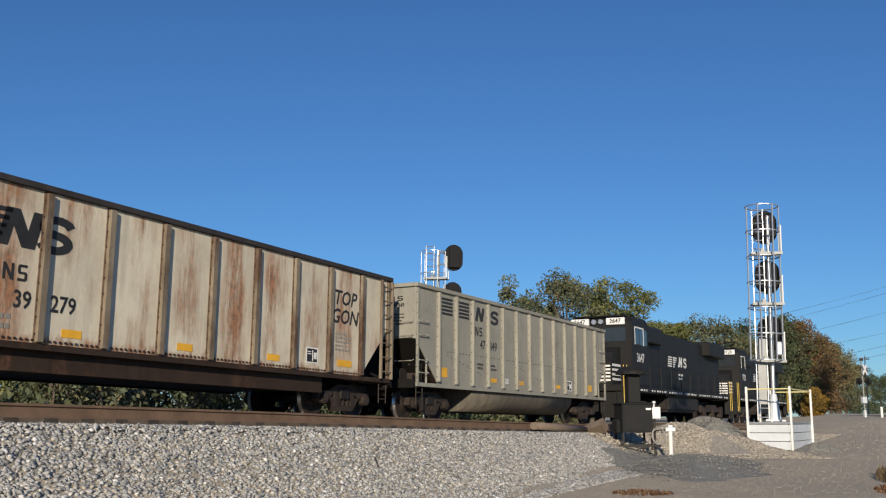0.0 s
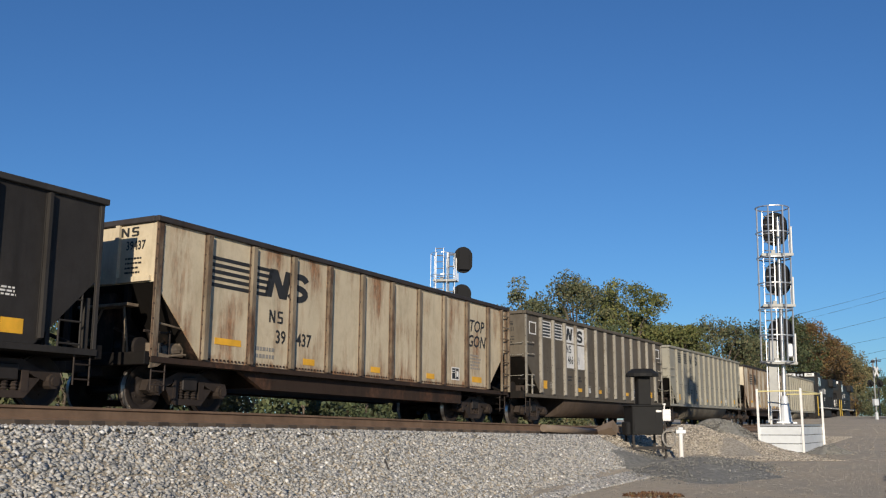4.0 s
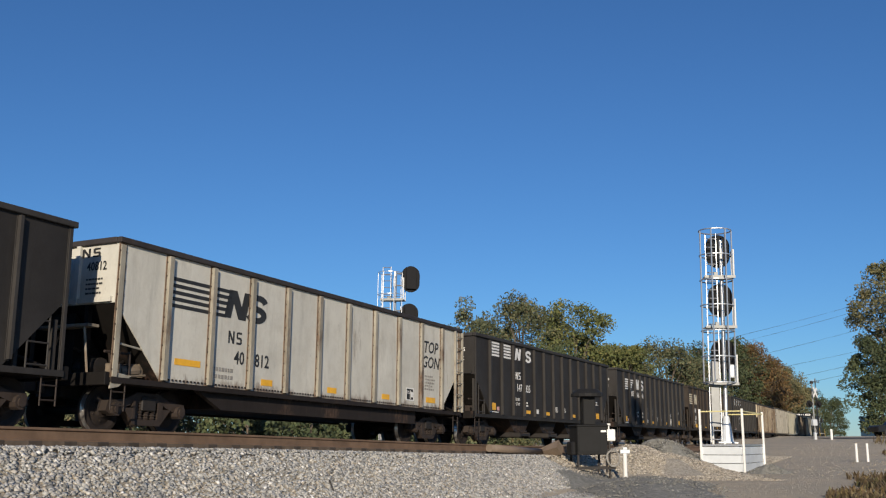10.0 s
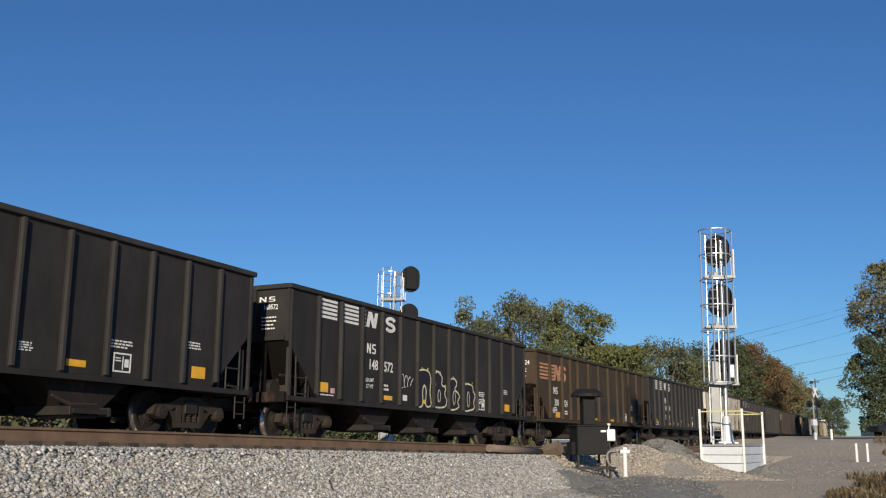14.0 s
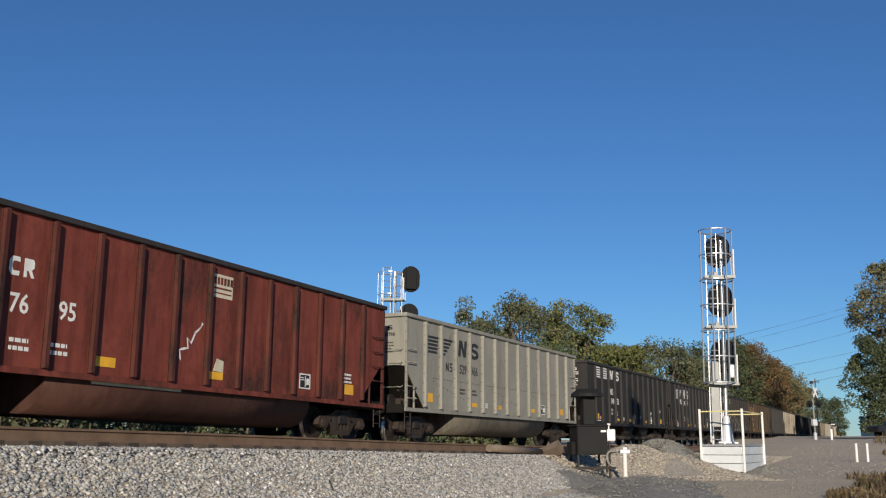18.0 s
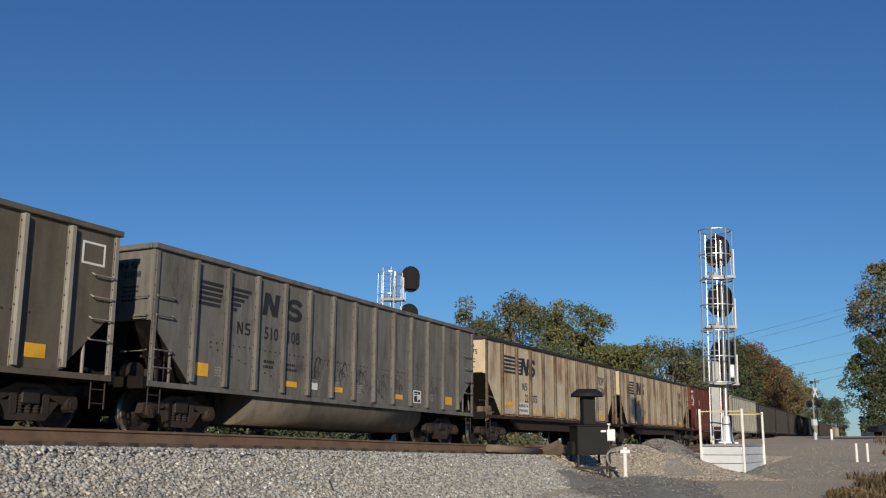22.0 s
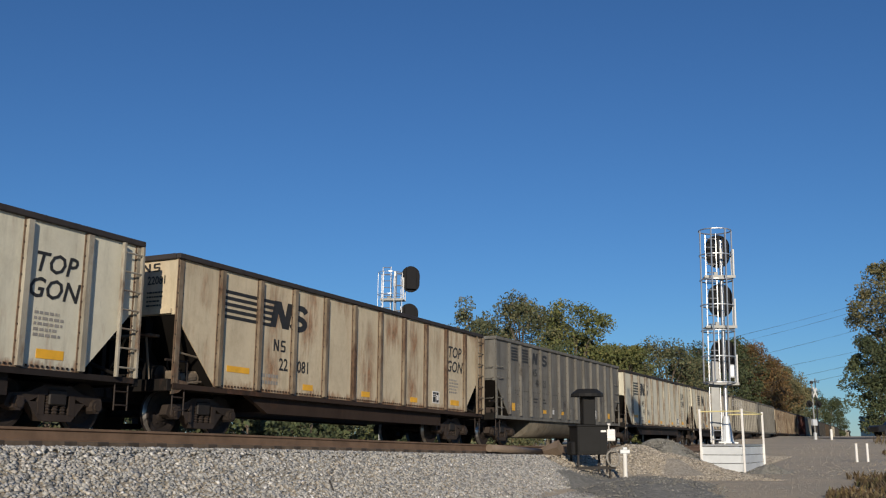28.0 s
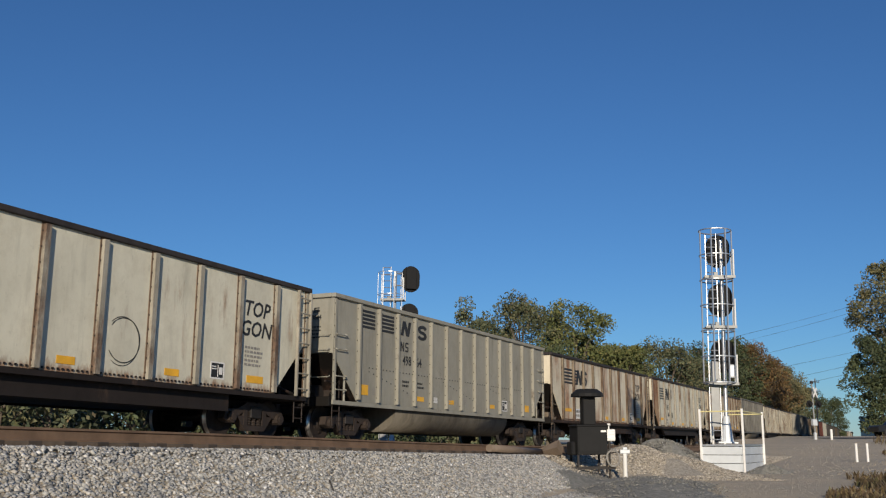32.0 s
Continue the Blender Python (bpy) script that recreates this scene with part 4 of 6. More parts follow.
M["black_brown"] = paint("rust_brown_black_paint", (0.066, 0.048, 0.032), (0.06, 0.036, 0.02), 0.25, 0.5)
M["black_soft"] = paint("faded_black_paint", (0.046, 0.037, 0.030), (0.05, 0.035, 0.025), 0.3, 0.4)
M["red_car"] = paint("oxide_red_paint", (0.215, 0.056, 0.040), (0.045, 0.024, 0.02), 0.8, 0.8, mottle=0.7)
M["chord_dark"] = paint("dark_top_edge", (0.045, 0.04, 0.04), (0.05, 0.03, 0.02), 0.4, 0.4)
# Underframe tones: rust and grime, with the shade below the car darkened in.
M["under_rust"] = paint("rusty_dark_underframe", (0.042, 0.028, 0.021), (0.10, 0.05, 0.03), 0.6, 0.4)
M["under_dark"] = paint("shade_dark_underframe", (0.024, 0.0195, 0.018), (0.08, 0.05, 0.035), 0.5, 0.4)

# Near black: coal dust plus the shade under the car ends, in one colour.
M["slope_dark"] = paint("coal_and_shade_black_steel", (0.011, 0.0095, 0.0085), (0.07, 0.04, 0.03), 0.4, 0.4)
# Bellies: a darker, browner tone than the body paint above them.
M["grey_belly"] = paint("darker_grey_belly", (0.145, 0.13, 0.105), (0.06, 0.045, 0.035), 0.4, 0.6)
M["brown_belly"] = paint("darker_brown_belly", (0.06, 0.045, 0.036), (0.06, 0.045, 0.035), 0.4, 0.5)
M["red_rib"] = paint("grimy_red_rib_paint", (0.115, 0.036, 0.028), (0.03, 0.02, 0.016), 0.9, 0.9)
M["red_belly"] = paint("darker_red_belly", (0.075, 0.035, 0.027), (0.05, 0.03, 0.025), 0.5, 0.6)
T = "topgon"
W_, B_, H_ = "gondola_car", "bathtub_gondola", "hopper_car"
cream, creamh, creamc = ("cream_rust", "cream_rib", "chord_dark", "under_rust"), ("cream_heavy", "cream_rib", "chord_dark", "under_rust"), ("cream_clean", "white_rib", "chord_dark", "under_dark")
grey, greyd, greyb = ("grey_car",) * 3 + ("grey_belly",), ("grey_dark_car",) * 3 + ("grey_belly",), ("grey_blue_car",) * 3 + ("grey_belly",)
# Hopper bays below the sill get the shade-dark tone, not body paint.
black, brownb, soft_black = ("black_car", "black_rib", "black_rib", "under_dark"), ("black_brown",) * 3 + ("under_dark",), ("black_soft",) * 3 + ("under_dark",)
ROSTER = [
    (B_, "bathtub", "grey steel bathtub coal gondola, loaded", grey, marks_bathtub("47", "349", style="flag0")),
    (W_, T, "cream coal gondola heavily streaked with rust", creamh, marks_topgon("39", "279")),
    (B_, "bathtub", "clean grey steel bathtub coal gondola", grey, marks_bathtub("483", "69", style="flag0")),
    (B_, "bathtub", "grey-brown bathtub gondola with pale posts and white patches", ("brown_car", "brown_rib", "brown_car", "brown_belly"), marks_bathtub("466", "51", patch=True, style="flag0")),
    (W_, T, "cream coal gondola with light rust", cream, marks_topgon("39", "437")),
    (H_, "hopper", "black three-bay coal hopper with white lettering", black, marks_hopper("149", "069")),
    (H_, "hopper14", "dark brown-black coal hopper with large white emblem", soft_black, marks_hopper("301", "508", "horse", "cream_bit")),
    (H_, "hopper", "black coal hopper with slanted white stripes", black, marks_hopper("146", "216", "flag", loads=("229600", "56400"))),
    (H_, "hopper", "black three-bay coal hopper with white stripes", black, marks_hopper("147", "335")),
    (W_, T, "pale grey-white coal gondola, little rusted", ("white_dirty", "white_rib", "chord_dark", "under_dark"), marks_topgon("40", "812")),
    (H_, "hopper", "black three-bay coal hopper with white stripes", black, marks_hopper("147", "690", loads=("229800", "56200"))),
    (H_, "hopper14", "rust-brown coal hopper with faded orange emblem", brownb, marks_hopper("300", "824", "horse", "orange_bit")),
    (H_, "hopper", "black coal hopper with pale graffiti on its side", black, marks_hopper("148", "572")),
    (H_, "hopper", "black coal hopper with slanted white stripes", black, marks_hopper("146", "273", "flag", loads=("229900", "56100"))),
    (H_, "hopper", "black three-bay coal hopper with white stripes", black, marks_hopper("148", "755")),
    (B_, "bathtub", "plain grey bathtub coal gondola", greyb, marks_bathtub("529", "966")),
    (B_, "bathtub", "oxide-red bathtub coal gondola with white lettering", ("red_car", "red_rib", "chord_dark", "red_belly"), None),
    (W_, T, "cream coal gondola with brown rust patches", cream, marks_topgon("42", "714")),
    (W_, T, "cream coal gondola with brown rust patches", cream, marks_topgon("22", "075")),
    (B_, "bathtub", "weathered dark grey bathtub gondola with scribbled graffiti", greyd, marks_bathtub("510", "108")),
    (B_, "bathtub", "grey-brown bathtub gondola with pale posts and white patches", ("brown_car", "brown_rib", "brown_car", "brown_belly"), marks_bathtub("467", "34", patch=True, style="flag0")),
    (W_, T, "whitish coal gondola with grey painted-over patches", creamc, marks_topgon("22", "998")),
    (W_, T, "cream coal gondola with thin rust streaks", creamc, marks_topgon("41", "356")),
    (B_, "bathtub", "weathered dark grey bathtub coal gondola", greyd, marks_bathtub("48", "121", style="flag0")),
    (W_, T, "cream coal gondola with stained panels", cream, marks_topgon("22", "081")),
    (W_, T, "cream coal gondola with one rust-red end panel", creamc, marks_topgon("44", "550")),
    (W_, T, "cream coal gondola heavily streaked with rust", creamh, marks_topgon("40", "945")),
    (B_, "bathtub", "grey steel bathtub coal gondola, loaded", grey, marks_bathtub("498", "64", style="flag0")),
    (W_, T, "cream coal gondola with a circle scratched on its side", creamc, marks_topgon("39", "512")),
]
LEADS = [38.07, 21.73, 5.45, -10.72, -27.08, -43.33, -59.59, -76.52, -92.91, -109.02, -125.14, -141.30, -158.16, -174.59, -190.41, -206.96, -223.18, -239.56, -255.61,
         -271.67, -287.62, -303.82, -319.91, -335.95, -352.12, -368.18, -384.27, -400.11, -416.25]


def marks_red(car, pitch, rnd):
    at = lambda p: TUB0 + pitch * p
    part("marking", shared("mark_red", lambda: plates([(0.15 + 0.13 * k, 0.23 + 0.13 * k, 3.25, 3.40) for k in range(7)]), M["white_bit"]), None, car, m=pose(-BODY, 0, 0))
    part("wheel_emblem", shared("wheel_emblem", wheel_emblem_bm, M["white_bit"]), None, car, m=pose(-BODY + 0.65, 0, 2.72))
    part("marking", shared("mark_red2", lambda: prism(prism(bmesh.new(), blocky(HOOK, -0.27, 2.52, 0.22, 0.32, 0), -FACE - 0.008, -FACE - 0.002), blocky(LEG, 0.04, 2.52, 0.22, 0.32, 0), -FACE - 0.008, -FACE - 0.002), M["white_bit"]), None, car, m=pose(at(2.42), 0, 0))
    for words, p in (("50", 1.45), ("76", 2.42), ("95", 3.42)):
        words_on(car, words, at(p), 2.05, 0.46, "white_bit", "road_number")
    for p in (2.3, 3.1):
        part("small_print", shared(("print_red", p), lambda: print_bm(2, 0.46, 0.07, 11), M["white_bit"]), None, car, m=pose(at(p), 0, 1.42))
    for p, w, h in ((4.35, 0.5, 0.18), (7.35, 0.46, 0.16), (12.45, 0.42, 0.26)):
        reflectors(car, [at(p)], 1.18, w, h)
    part("worn_tag", shared("worn_tag", lambda: prism(bmesh.new(), [(-0.1, 1.36), (0.23, 1.34), (0.23, 1.58), (0.0, 1.62)], -FACE - 0.008, -FACE - 0.002), M["cream_bit"]), None, car, m=pose(at(7.35), 0, 0))
    part("belly_patch", shared("belly_patch", lambda: boxes((-3.0, -0.6, -1.425, -1.418, 0.86, 1.0)), M["cream_bit"]), None, car, m=pose(0, -0.004, 0))
    part("pale_patch", shared("pale_patch", lambda: plates([(-0.34, 0.34, 2.92, 3.42)]), M["cream_bit"]), None, car, m=pose(at(7.42), 0, 0))
    part("patch_print", shared("patch_print", lambda: plates([(-0.3 + 0.11 * k, -0.22 + 0.11 * k, 3.2, 3.36) for k in range(6)] + [(-0.3, 0.3, 3.1, 3.14), (-0.3, 0.3, 3.0, 3.03)]), M["red_car"]), None, car, m=pose(at(7.42), -0.003, 0))
    pts = [(at(6.15) + 0.07 * k + 0.06 * math.sin(k * 2.1), 1.5 + 0.075 * k + 0.09 * math.cos(k * 2.6)) for k in range(11)]
    part("graffiti", ribbon_bm(pts, 0.05, False), M["white_bit"], car, "thin white scrawl")
    part("small_print", shared("print_red2", lambda: print_bm(3, 0.42, 0.05, 12), M["white_bit"]), None, car, m=pose(at(12.2), 0, 1.66))
    data_square(car, pose(at(10.3), 0, 1.2))
    m = Matrix.Translation((-BODY - 0.012, -0.95, 3.10)) @ pose(0, 0, 0, 90, 0, -90)
    part("end_number", text_mesh("507695", 0.16, M["white_bit"]), None, car, m=m)
    part("end_print", shared("end_print", lambda: boxes(*[(-BODY - 0.014, -BODY - 0.004, -1.0 - 0.1 * (q % 3) - 0.05, -0.93 - 0.1 * (q % 3), 2.9 - 0.07 * (q // 3), 2.93 - 0.07 * (q // 3)) for q in range(12)]), M["white_bit"]), None, car)


HOOK = [(0.25, 0), (0.95, 0), (1, 0.25), (0.38, 0.25), (0.3, 0.4), (0.3, 0.62), (0.4, 0.76), (1, 0.74), (0.95, 1), (0.25, 1), (0, 0.75), (0, 0.25)]
LEG = [(0, 0), (0.28, 0), (0.28, 0.36), (0.45, 0.36), (0.72, 0), (1, 0), (0.72, 0.4), (0.95, 0.55), (0.95, 0.85), (0.8, 1), (0, 1)]


def wheel_emblem_bm():
    bm = bmesh.new()
    for r in (0.2, 0.34):
        for k in range(10):
            a, b = math.pi * (k / 10 - 0.15), math.pi * ((k + 1) / 10 - 0.15)
            prism(bm, [(r * math.cos(a), r * math.sin(a)), ((r + 0.08) * math.cos(a), (r + 0.08) * math.sin(a)), ((r + 0.08) * math.cos(b), (r + 0.08) * math.sin(b)), (r * math.cos(b), r * math.sin(b))], -FACE - 0.008, -FACE - 0.002)
    for z in (-0.12, -0.26):
        box(bm, -0.42, 0.25, -FACE - 0.008, -FACE - 0.002, z, z + 0.09)
    return bm


def ribbon_bm(pts, w, closed=True, out=0.005):
    bm = bmesh.new()
    n = len(pts)
    left, right = [], []
    for i, (x, z) in enumerate(pts):
        a, b = pts[i - 1], pts[(i + 1) % n]
        dx, dz = b[0] - a[0], b[1] - a[1]
        k = math.hypot(dx, dz) or 1
        ww = w * (0.7 + 0.5 * abs(math.sin(i * 1.7)))
        left.append(bm.verts.new((x - dz / k * ww / 2, -FACE - out, z + dx / k * ww / 2)))
        right.append(bm.verts.new((x + dz / k * ww / 2, -FACE - out, z - dx / k * ww / 2)))
    for i in range(n if closed else n - 1):
        j = (i + 1) % n
        bm.faces.new((left[i], left[j], right[j], right[i]))
    return bm


def with_extras(base, extra):
    def go(car, pitch, rnd):
        base(car, pitch, rnd)
        extra(car, pitch, rnd)
    return go


def rounded(points, n=4):
    """A closed smooth line through the points."""
    out, m = [], len(points)
    for i in range(m):
        p0, p1, p2, p3 = (points[(i + d) % m] for d in (-1, 0, 1, 2))
        for k in range(n):
            t = k / n
            out.append(tuple(0.5 * (2 * b + (c - a) * t + (2 * a - 5 * b + 4 * c - d) * t * t + (3 * b - a - 3 * c + d) * t**3) for a, b, c, d in zip(p0, p1, p2, p3)))
    return out


def tag_ghost(car, pitch, rnd):
    for words, p, z in (("F", 5.4, 1.62), ("P", 6.4, 1.56), ("K", 7.3, 1.54)):
        words_on(car, words, TUB0 + pitch * p, z, 0.78, "ghost_bit", "graffiti", 0.8)


def tag_letters(car, pitch, rnd):
    """Dark bubble letters with a pale, dripping outline over four panels."""
    shapes = ([(0, 0), (0, 0.8), (0.14, 1), (0.72, 1.02), (0.95, 0.8), (0.9, 0.4), (0.98, 0.02), (0.6, 0), (0.62, 0.42), (0.48, 0.58), (0.36, 0.42), (0.36, 0)],
              [(0, 0), (0.02, 0.35), (0.12, 0.7), (0.08, 1), (0.3, 1.12), (0.62, 0.95), (0.6, 0.72), (0.9, 0.62), (0.84, 0.42), (1, 0.2), (0.8, 0)],
              [(0, 0), (0.06, 0.55), (0, 0.8), (0.14, 1), (0.45, 1.02), (0.62, 0.85), (0.46, 0.66), (0.84, 0.46), (0.7, 0.22), (0.8, 0.06), (0.4, -0.06)],
              [(0, 0), (0.04, 0.85), (0.2, 0.98), (0.72, 0.95), (0.86, 0.72), (1, 0.55), (0.88, 0.3), (0.92, 0.08), (0.6, -0.02)])
    for k, (p, shape) in enumerate(zip((6.06, 7.06, 8.06, 9.06), shapes)):
        x, w, h = TUB0 + pitch * p, 0.88, 1.0 - 0.06 * k
        rim = [(x + w * a, 1.10 + h * b) for a, b in rounded(shape)]
        letter = part("graffiti", prism(bmesh.new(), rim, -FACE - 0.012, -FACE - 0.001), M["violet_bit"], car, "dark violet bubble letter with a pale yellow outline")
        part("outline", ribbon_bm(rim, 0.05, out=0.016), M["spray_pale"], letter)
        if k:
            inner = [(x + 0.36 + 0.09 * math.cos(a), 1.42 + (0.15 + 0.03 * k) * math.sin(a)) for a in [2 * math.pi * i / 14 for i in range(14)]]
            part("outline", ribbon_bm(inner, 0.035, out=0.016), M["spray_pale"], letter)
        drips = []
        for a, b in rim[::3]:
            if b > 1.5:
                r = rnd.uniform(0.012, 0.034)
                cx, cz = a + rnd.uniform(-0.04, 0.09), b + rnd.uniform(0.0, 0.1)
                drips.append((cx - r, cx + r, cz - r * 2, cz + r))
        part("drip", plates(drips), M["yellow_bit"], letter)
    for k in range(4):
        x = TUB0 + pitch * 5.2 + k * 0.19
        pts = [(x + 0.09 * math.cos(a), 1.72 + (0.2 - 0.03 * k) * math.sin(a + 0.4 * k)) for a in [2 * math.pi * i / 12 for i in range(11 - k)]]
        part("graffiti", ribbon_bm(pts, 0.025, False), M["white_bit"], car, "thin white scrawl")
    x = TUB0 + pitch * 10.15
    for q in range(3):
        pts = [(x + rnd.uniform(0.0, 0.55), 1.2 + rnd.uniform(0, 0.45)) for _ in range(6)]
        part("graffiti", ribbon_bm(pts, 0.022, False), M["white_bit"], car, "thin white scrawl")


def tag_scrawl(car, pitch, rnd):
    for p in (5.5, 6.5, 7.5, 8.5, 9.4, 11.4):
        x = TUB0 + pitch * p
        for k in range(6):
            c, z, r = x + rnd.uniform(-0.25, 0.25), 1.55 + rnd.uniform(-0.2, 0.3), rnd.uniform(0.06, 0.16)
            t = rnd.uniform(-0.6, 0.6)
            pts = [(c + r * math.cos(a) * math.cos(t) - r * 2 * math.sin(a) * math.sin(t), z + r * math.cos(a) * math.sin(t) + r * 2 * math.sin(a) * math.cos(t)) for a in [2 * math.pi * i / 12 for i in range(10)]]
            part("graffiti", ribbon_bm(pts, 0.016, False), M["black_bit"], car, "thin dark scrawl")


def dark_patches(car, pitch, rnd):
    """Darker repainted fields low on the panels."""
    for p in range(3, 9):
        a, b, h = OLD[p] + 0.1, OLD[p + 1] - 0.1, 1.98 + 0.05 * math.sin(p * 1.9)
        part("paint_patch", prism(bmesh.new(), [(a, 1.36 - 0.03 * (p % 3)), (b, 1.32), (b, h - 0.03), (b - 0.3, h), (a + 0.2, h + 0.02), (a, h - 0.05)], -FACE - 0.003, -FACE - 0.001), M["patch_dark"], car, "darker repainted patch")


def tag_circle(car, pitch, rnd):
    x = -BODY + pitch * 6.5
    part("scratched_circle", ribbon_bm([(x + 0.42 * math.cos(a), 1.72 + 0.42 * math.sin(a)) for a in [2 * math.pi * i / 32 - 2.6 for i in range(27)]], 0.02, False), M["black_bit"], car)
    part("scratched_circle", ribbon_bm([(x - 0.04 + 0.44 * math.cos(a), 1.70 + 0.46 * math.sin(a)) for a in [2 * math.pi * i / 32 - 2.2 for i in range(24)]], 0.015, False), M["black_bit"], car)


def grey_patches(car, pitch, rnd):
    """Painted-over graffiti: ragged grey rectangles low on the panels."""
    bands = [(1, 1.93, 0.19), (1, 1.56, 0.12), (4, 1.86, 0.20), (4, 1.40, 0.19), (5, 1.78, 0.17), (5, 1.36, 0.17), (6, 1.70, 0.18), (6, 1.34, 0.17), (7, 1.62, 0.15), (7, 1.30, 0.14), (8, 1.50, 0.30), (2, 1.30, 0.17)]
    for p, mid, half in bands:
        a = -BODY + pitch * p + 0.09
        b = a + pitch - 0.18 - (0.12 if p == 5 else 0)
        step = (b - a) / 16
        dip = lambda q: -0.006 * q + 0.03 * math.sin(q * 0.6 + p)
        out = [(a + step * q, mid - half + dip(q) + rnd.uniform(0, 0.05)) for q in range(17)] + [(b - step * q, mid + half + dip(16 - q) + rnd.uniform(-0.06, 0.02)) for q in range(17)]
        part("paint_patch", prism(bmesh.new(), out, -FACE - 0.003, -FACE - 0.001), M["patch_grey"], car, "ragged grey painted-over patch")


def weight_plate(car, pitch, rnd, load="231100", tare="54900"):
    x = -BODY + pitch * 2
    part("weight_plate", shared("weight_plate", lambda: plates([(0.12, 1.24, 1.12, 1.52)]), M["white_bit"]), None, car, m=pose(x, 0.003, 0))
    for words, z in (("LD LMT  " + load, 1.42), ("LT WT   " + tare, 1.23)):
        words_on(car, words, x + 0.68, z, 0.155, "black_bit", "weight_print")


def rust_end(car, pitch, rnd):
    for ob in car.children:
        if ob.name.startswith("side_panel") and ob.location.x < -BODY + pitch:
            ob.material_slots[0].link = "OBJECT"
            ob.material_slots[0].material = M["rust_panel"]


M["spray_pale"] = plain("pale_yellow_outline_spray", (0.62, 0.58, 0.38), 0.7, 0, 0.25, 5, 0)
M["violet_bit"] = plain("dark_violet_spray", (0.014, 0.009, 0.015), 0.6, 0, 0.3, 4, 0)
M["yellow_bit"] = plain("pale_yellow_spray", (0.55, 0.52, 0.22), 0.6, 0, 0.2, 4, 0)
M["patch_grey"] = plain("grey_cover_paint", (0.20, 0.198, 0.185), 0.65, 0, 0.12, 2, 0)
M["rust_panel"] = paint("rust_red_panel", (0.42, 0.29, 0.18), (0.17, 0.065, 0.03), 1.1, 0.5, mottle=0.8)
M["patch_dark"] = plain("dark_cover_paint", (0.026, 0.022, 0.018), 0.75, 0, 0.25, 3, 0)
EXTRAS = {7: tag_ghost, 11: dark_patches, 12: tag_letters, 18: weight_plate, 19: tag_scrawl, 21: grey_patches, 25: rust_end, 26: lambda car, pitch, rnd: weight_plate(car, pitch, rnd, "230000", "56000"), 28: tag_circle}
for i in EXTRAS:
    a, b, c, d, e = ROSTER[i]
    ROSTER[i] = (a, b, c, d, with_extras(e, EXTRAS[i]))
CARS = [railcar(nm, kind, lab, paints, i, mk or marks_red) for i, (nm, kind, lab, paints, mk) in enumerate(ROSTER)]


# ---- what moves ----
def travel(t):
    u = t / 32.0
    return 442.2 * u - 5.716 * u * u - 0.256 * u**3


def car_pose(mid, half):
    a, b = on_line(mid - half), on_line(mid + half)
    d = b - a
    return Matrix.Translation((a + b) / 2) @ Euler((0, -math.asin(d.z / d.length), math.atan2(d.y, d.x))).to_matrix().to_4x4()


def motions():
    for car, row, lead in zip(CARS, ROSTER, LEADS):
        half = KINDS[row[1]].get("half", 7.49)
        walk(car, [(t, car_pose(lead + travel(t) - half, half - 1.44)) for t in [0.5 * k for k in range(65)]])
    for car, lead in ENGINES:
        walk(car, [(t, car_pose(lead + travel(t) - 10.6, 7.0)) for t in [0.5 * k for k in range(65)]])
    rolled = {}
    for w, x, r in WHEELS:
        key = (round(x, 3), round(r, 3))
        if key not in rolled:
            turn = lambda t: math.degrees(travel(t) / r)
            walk(w, [(k / 30.0, Matrix.Translation((x, 0, r)) @ Matrix.Rotation(radians(turn(k / 30.0)), 4, "Y")) for k in range(961)])
            rolled[key] = w.animation_data
        else:
            w.rotation_mode = "QUATERNION"
            w.animation_data_create()
            w.animation_data.action = rolled[key].action
            w.animation_data.action_slot = rolled[key].action_slot



# ---- ballast, piles and bare ground ----
def stones(name, n, s0, s1, u0, u1, size, seed, mat, label):
    rnd = np.random.RandomState(seed)
    s, u = rnd.uniform(s0, s1, n), rnd.uniform(u0, u1, n)
    x, y = ground_xy(s, u)
    z = terrain(s, u)
    return stone_cloud(name, x, y, z, size, rnd, mat, label)


def stone_cloud(name, x, y, z, size, rnd, mat, label):
    n = len(x)
    base = np.array([(1, 0, 0), (-1, 0, 0), (0, 1, 0), (0, -1, 0), (0, 0, 1), (0, 0, -1), (0.7, 0.7, 0.5), (-0.7, 0.6, -0.5)])
    tri = np.array([(0, 6, 4), (6, 2, 4), (2, 1, 4), (1, 3, 4), (3, 0, 4), (2, 6, 5), (6, 0, 5), (0, 3, 5), (3, 1, 7), (1, 2, 7), (2, 5, 7), (5, 3, 7)])
    r = size * rnd.uniform(0.55, 1.35, n)[:, None, None]
    v = base[None] * rnd.uniform(0.55, 1.15, (n, 8, 1)) * np.stack([rnd.uniform(0.7, 1.2, n), rnd.uniform(0.7, 1.2, n), rnd.uniform(0.5, 0.9, n)], -1)[:, None, :] * r
    a, b = rnd.uniform(0, 6.28, n), rnd.uniform(-0.6, 0.6, n)
    ca, sa, cb, sb = np.cos(a)[:, None], np.sin(a)[:, None], np.cos(b)[:, None], np.sin(b)[:, None]
    vx, vz = v[..., 0] * cb - v[..., 2] * sb, v[..., 0] * sb + v[..., 2] * cb
    vx, vy = vx * ca - v[..., 1] * sa, vx * sa + v[..., 1] * ca
    P = np.stack([vx + np.asarray(x)[:, None], vy + np.asarray(y)[:, None], vz + np.asarray(z)[:, None] + size * 0.2], -1).reshape(-1, 3)
    F = (tri[None] + 8 * np.arange(n)[:, None, None]).reshape(-1, 3)
    me = bpy.data.meshes.new(name)
    me.vertices.add(len(P))
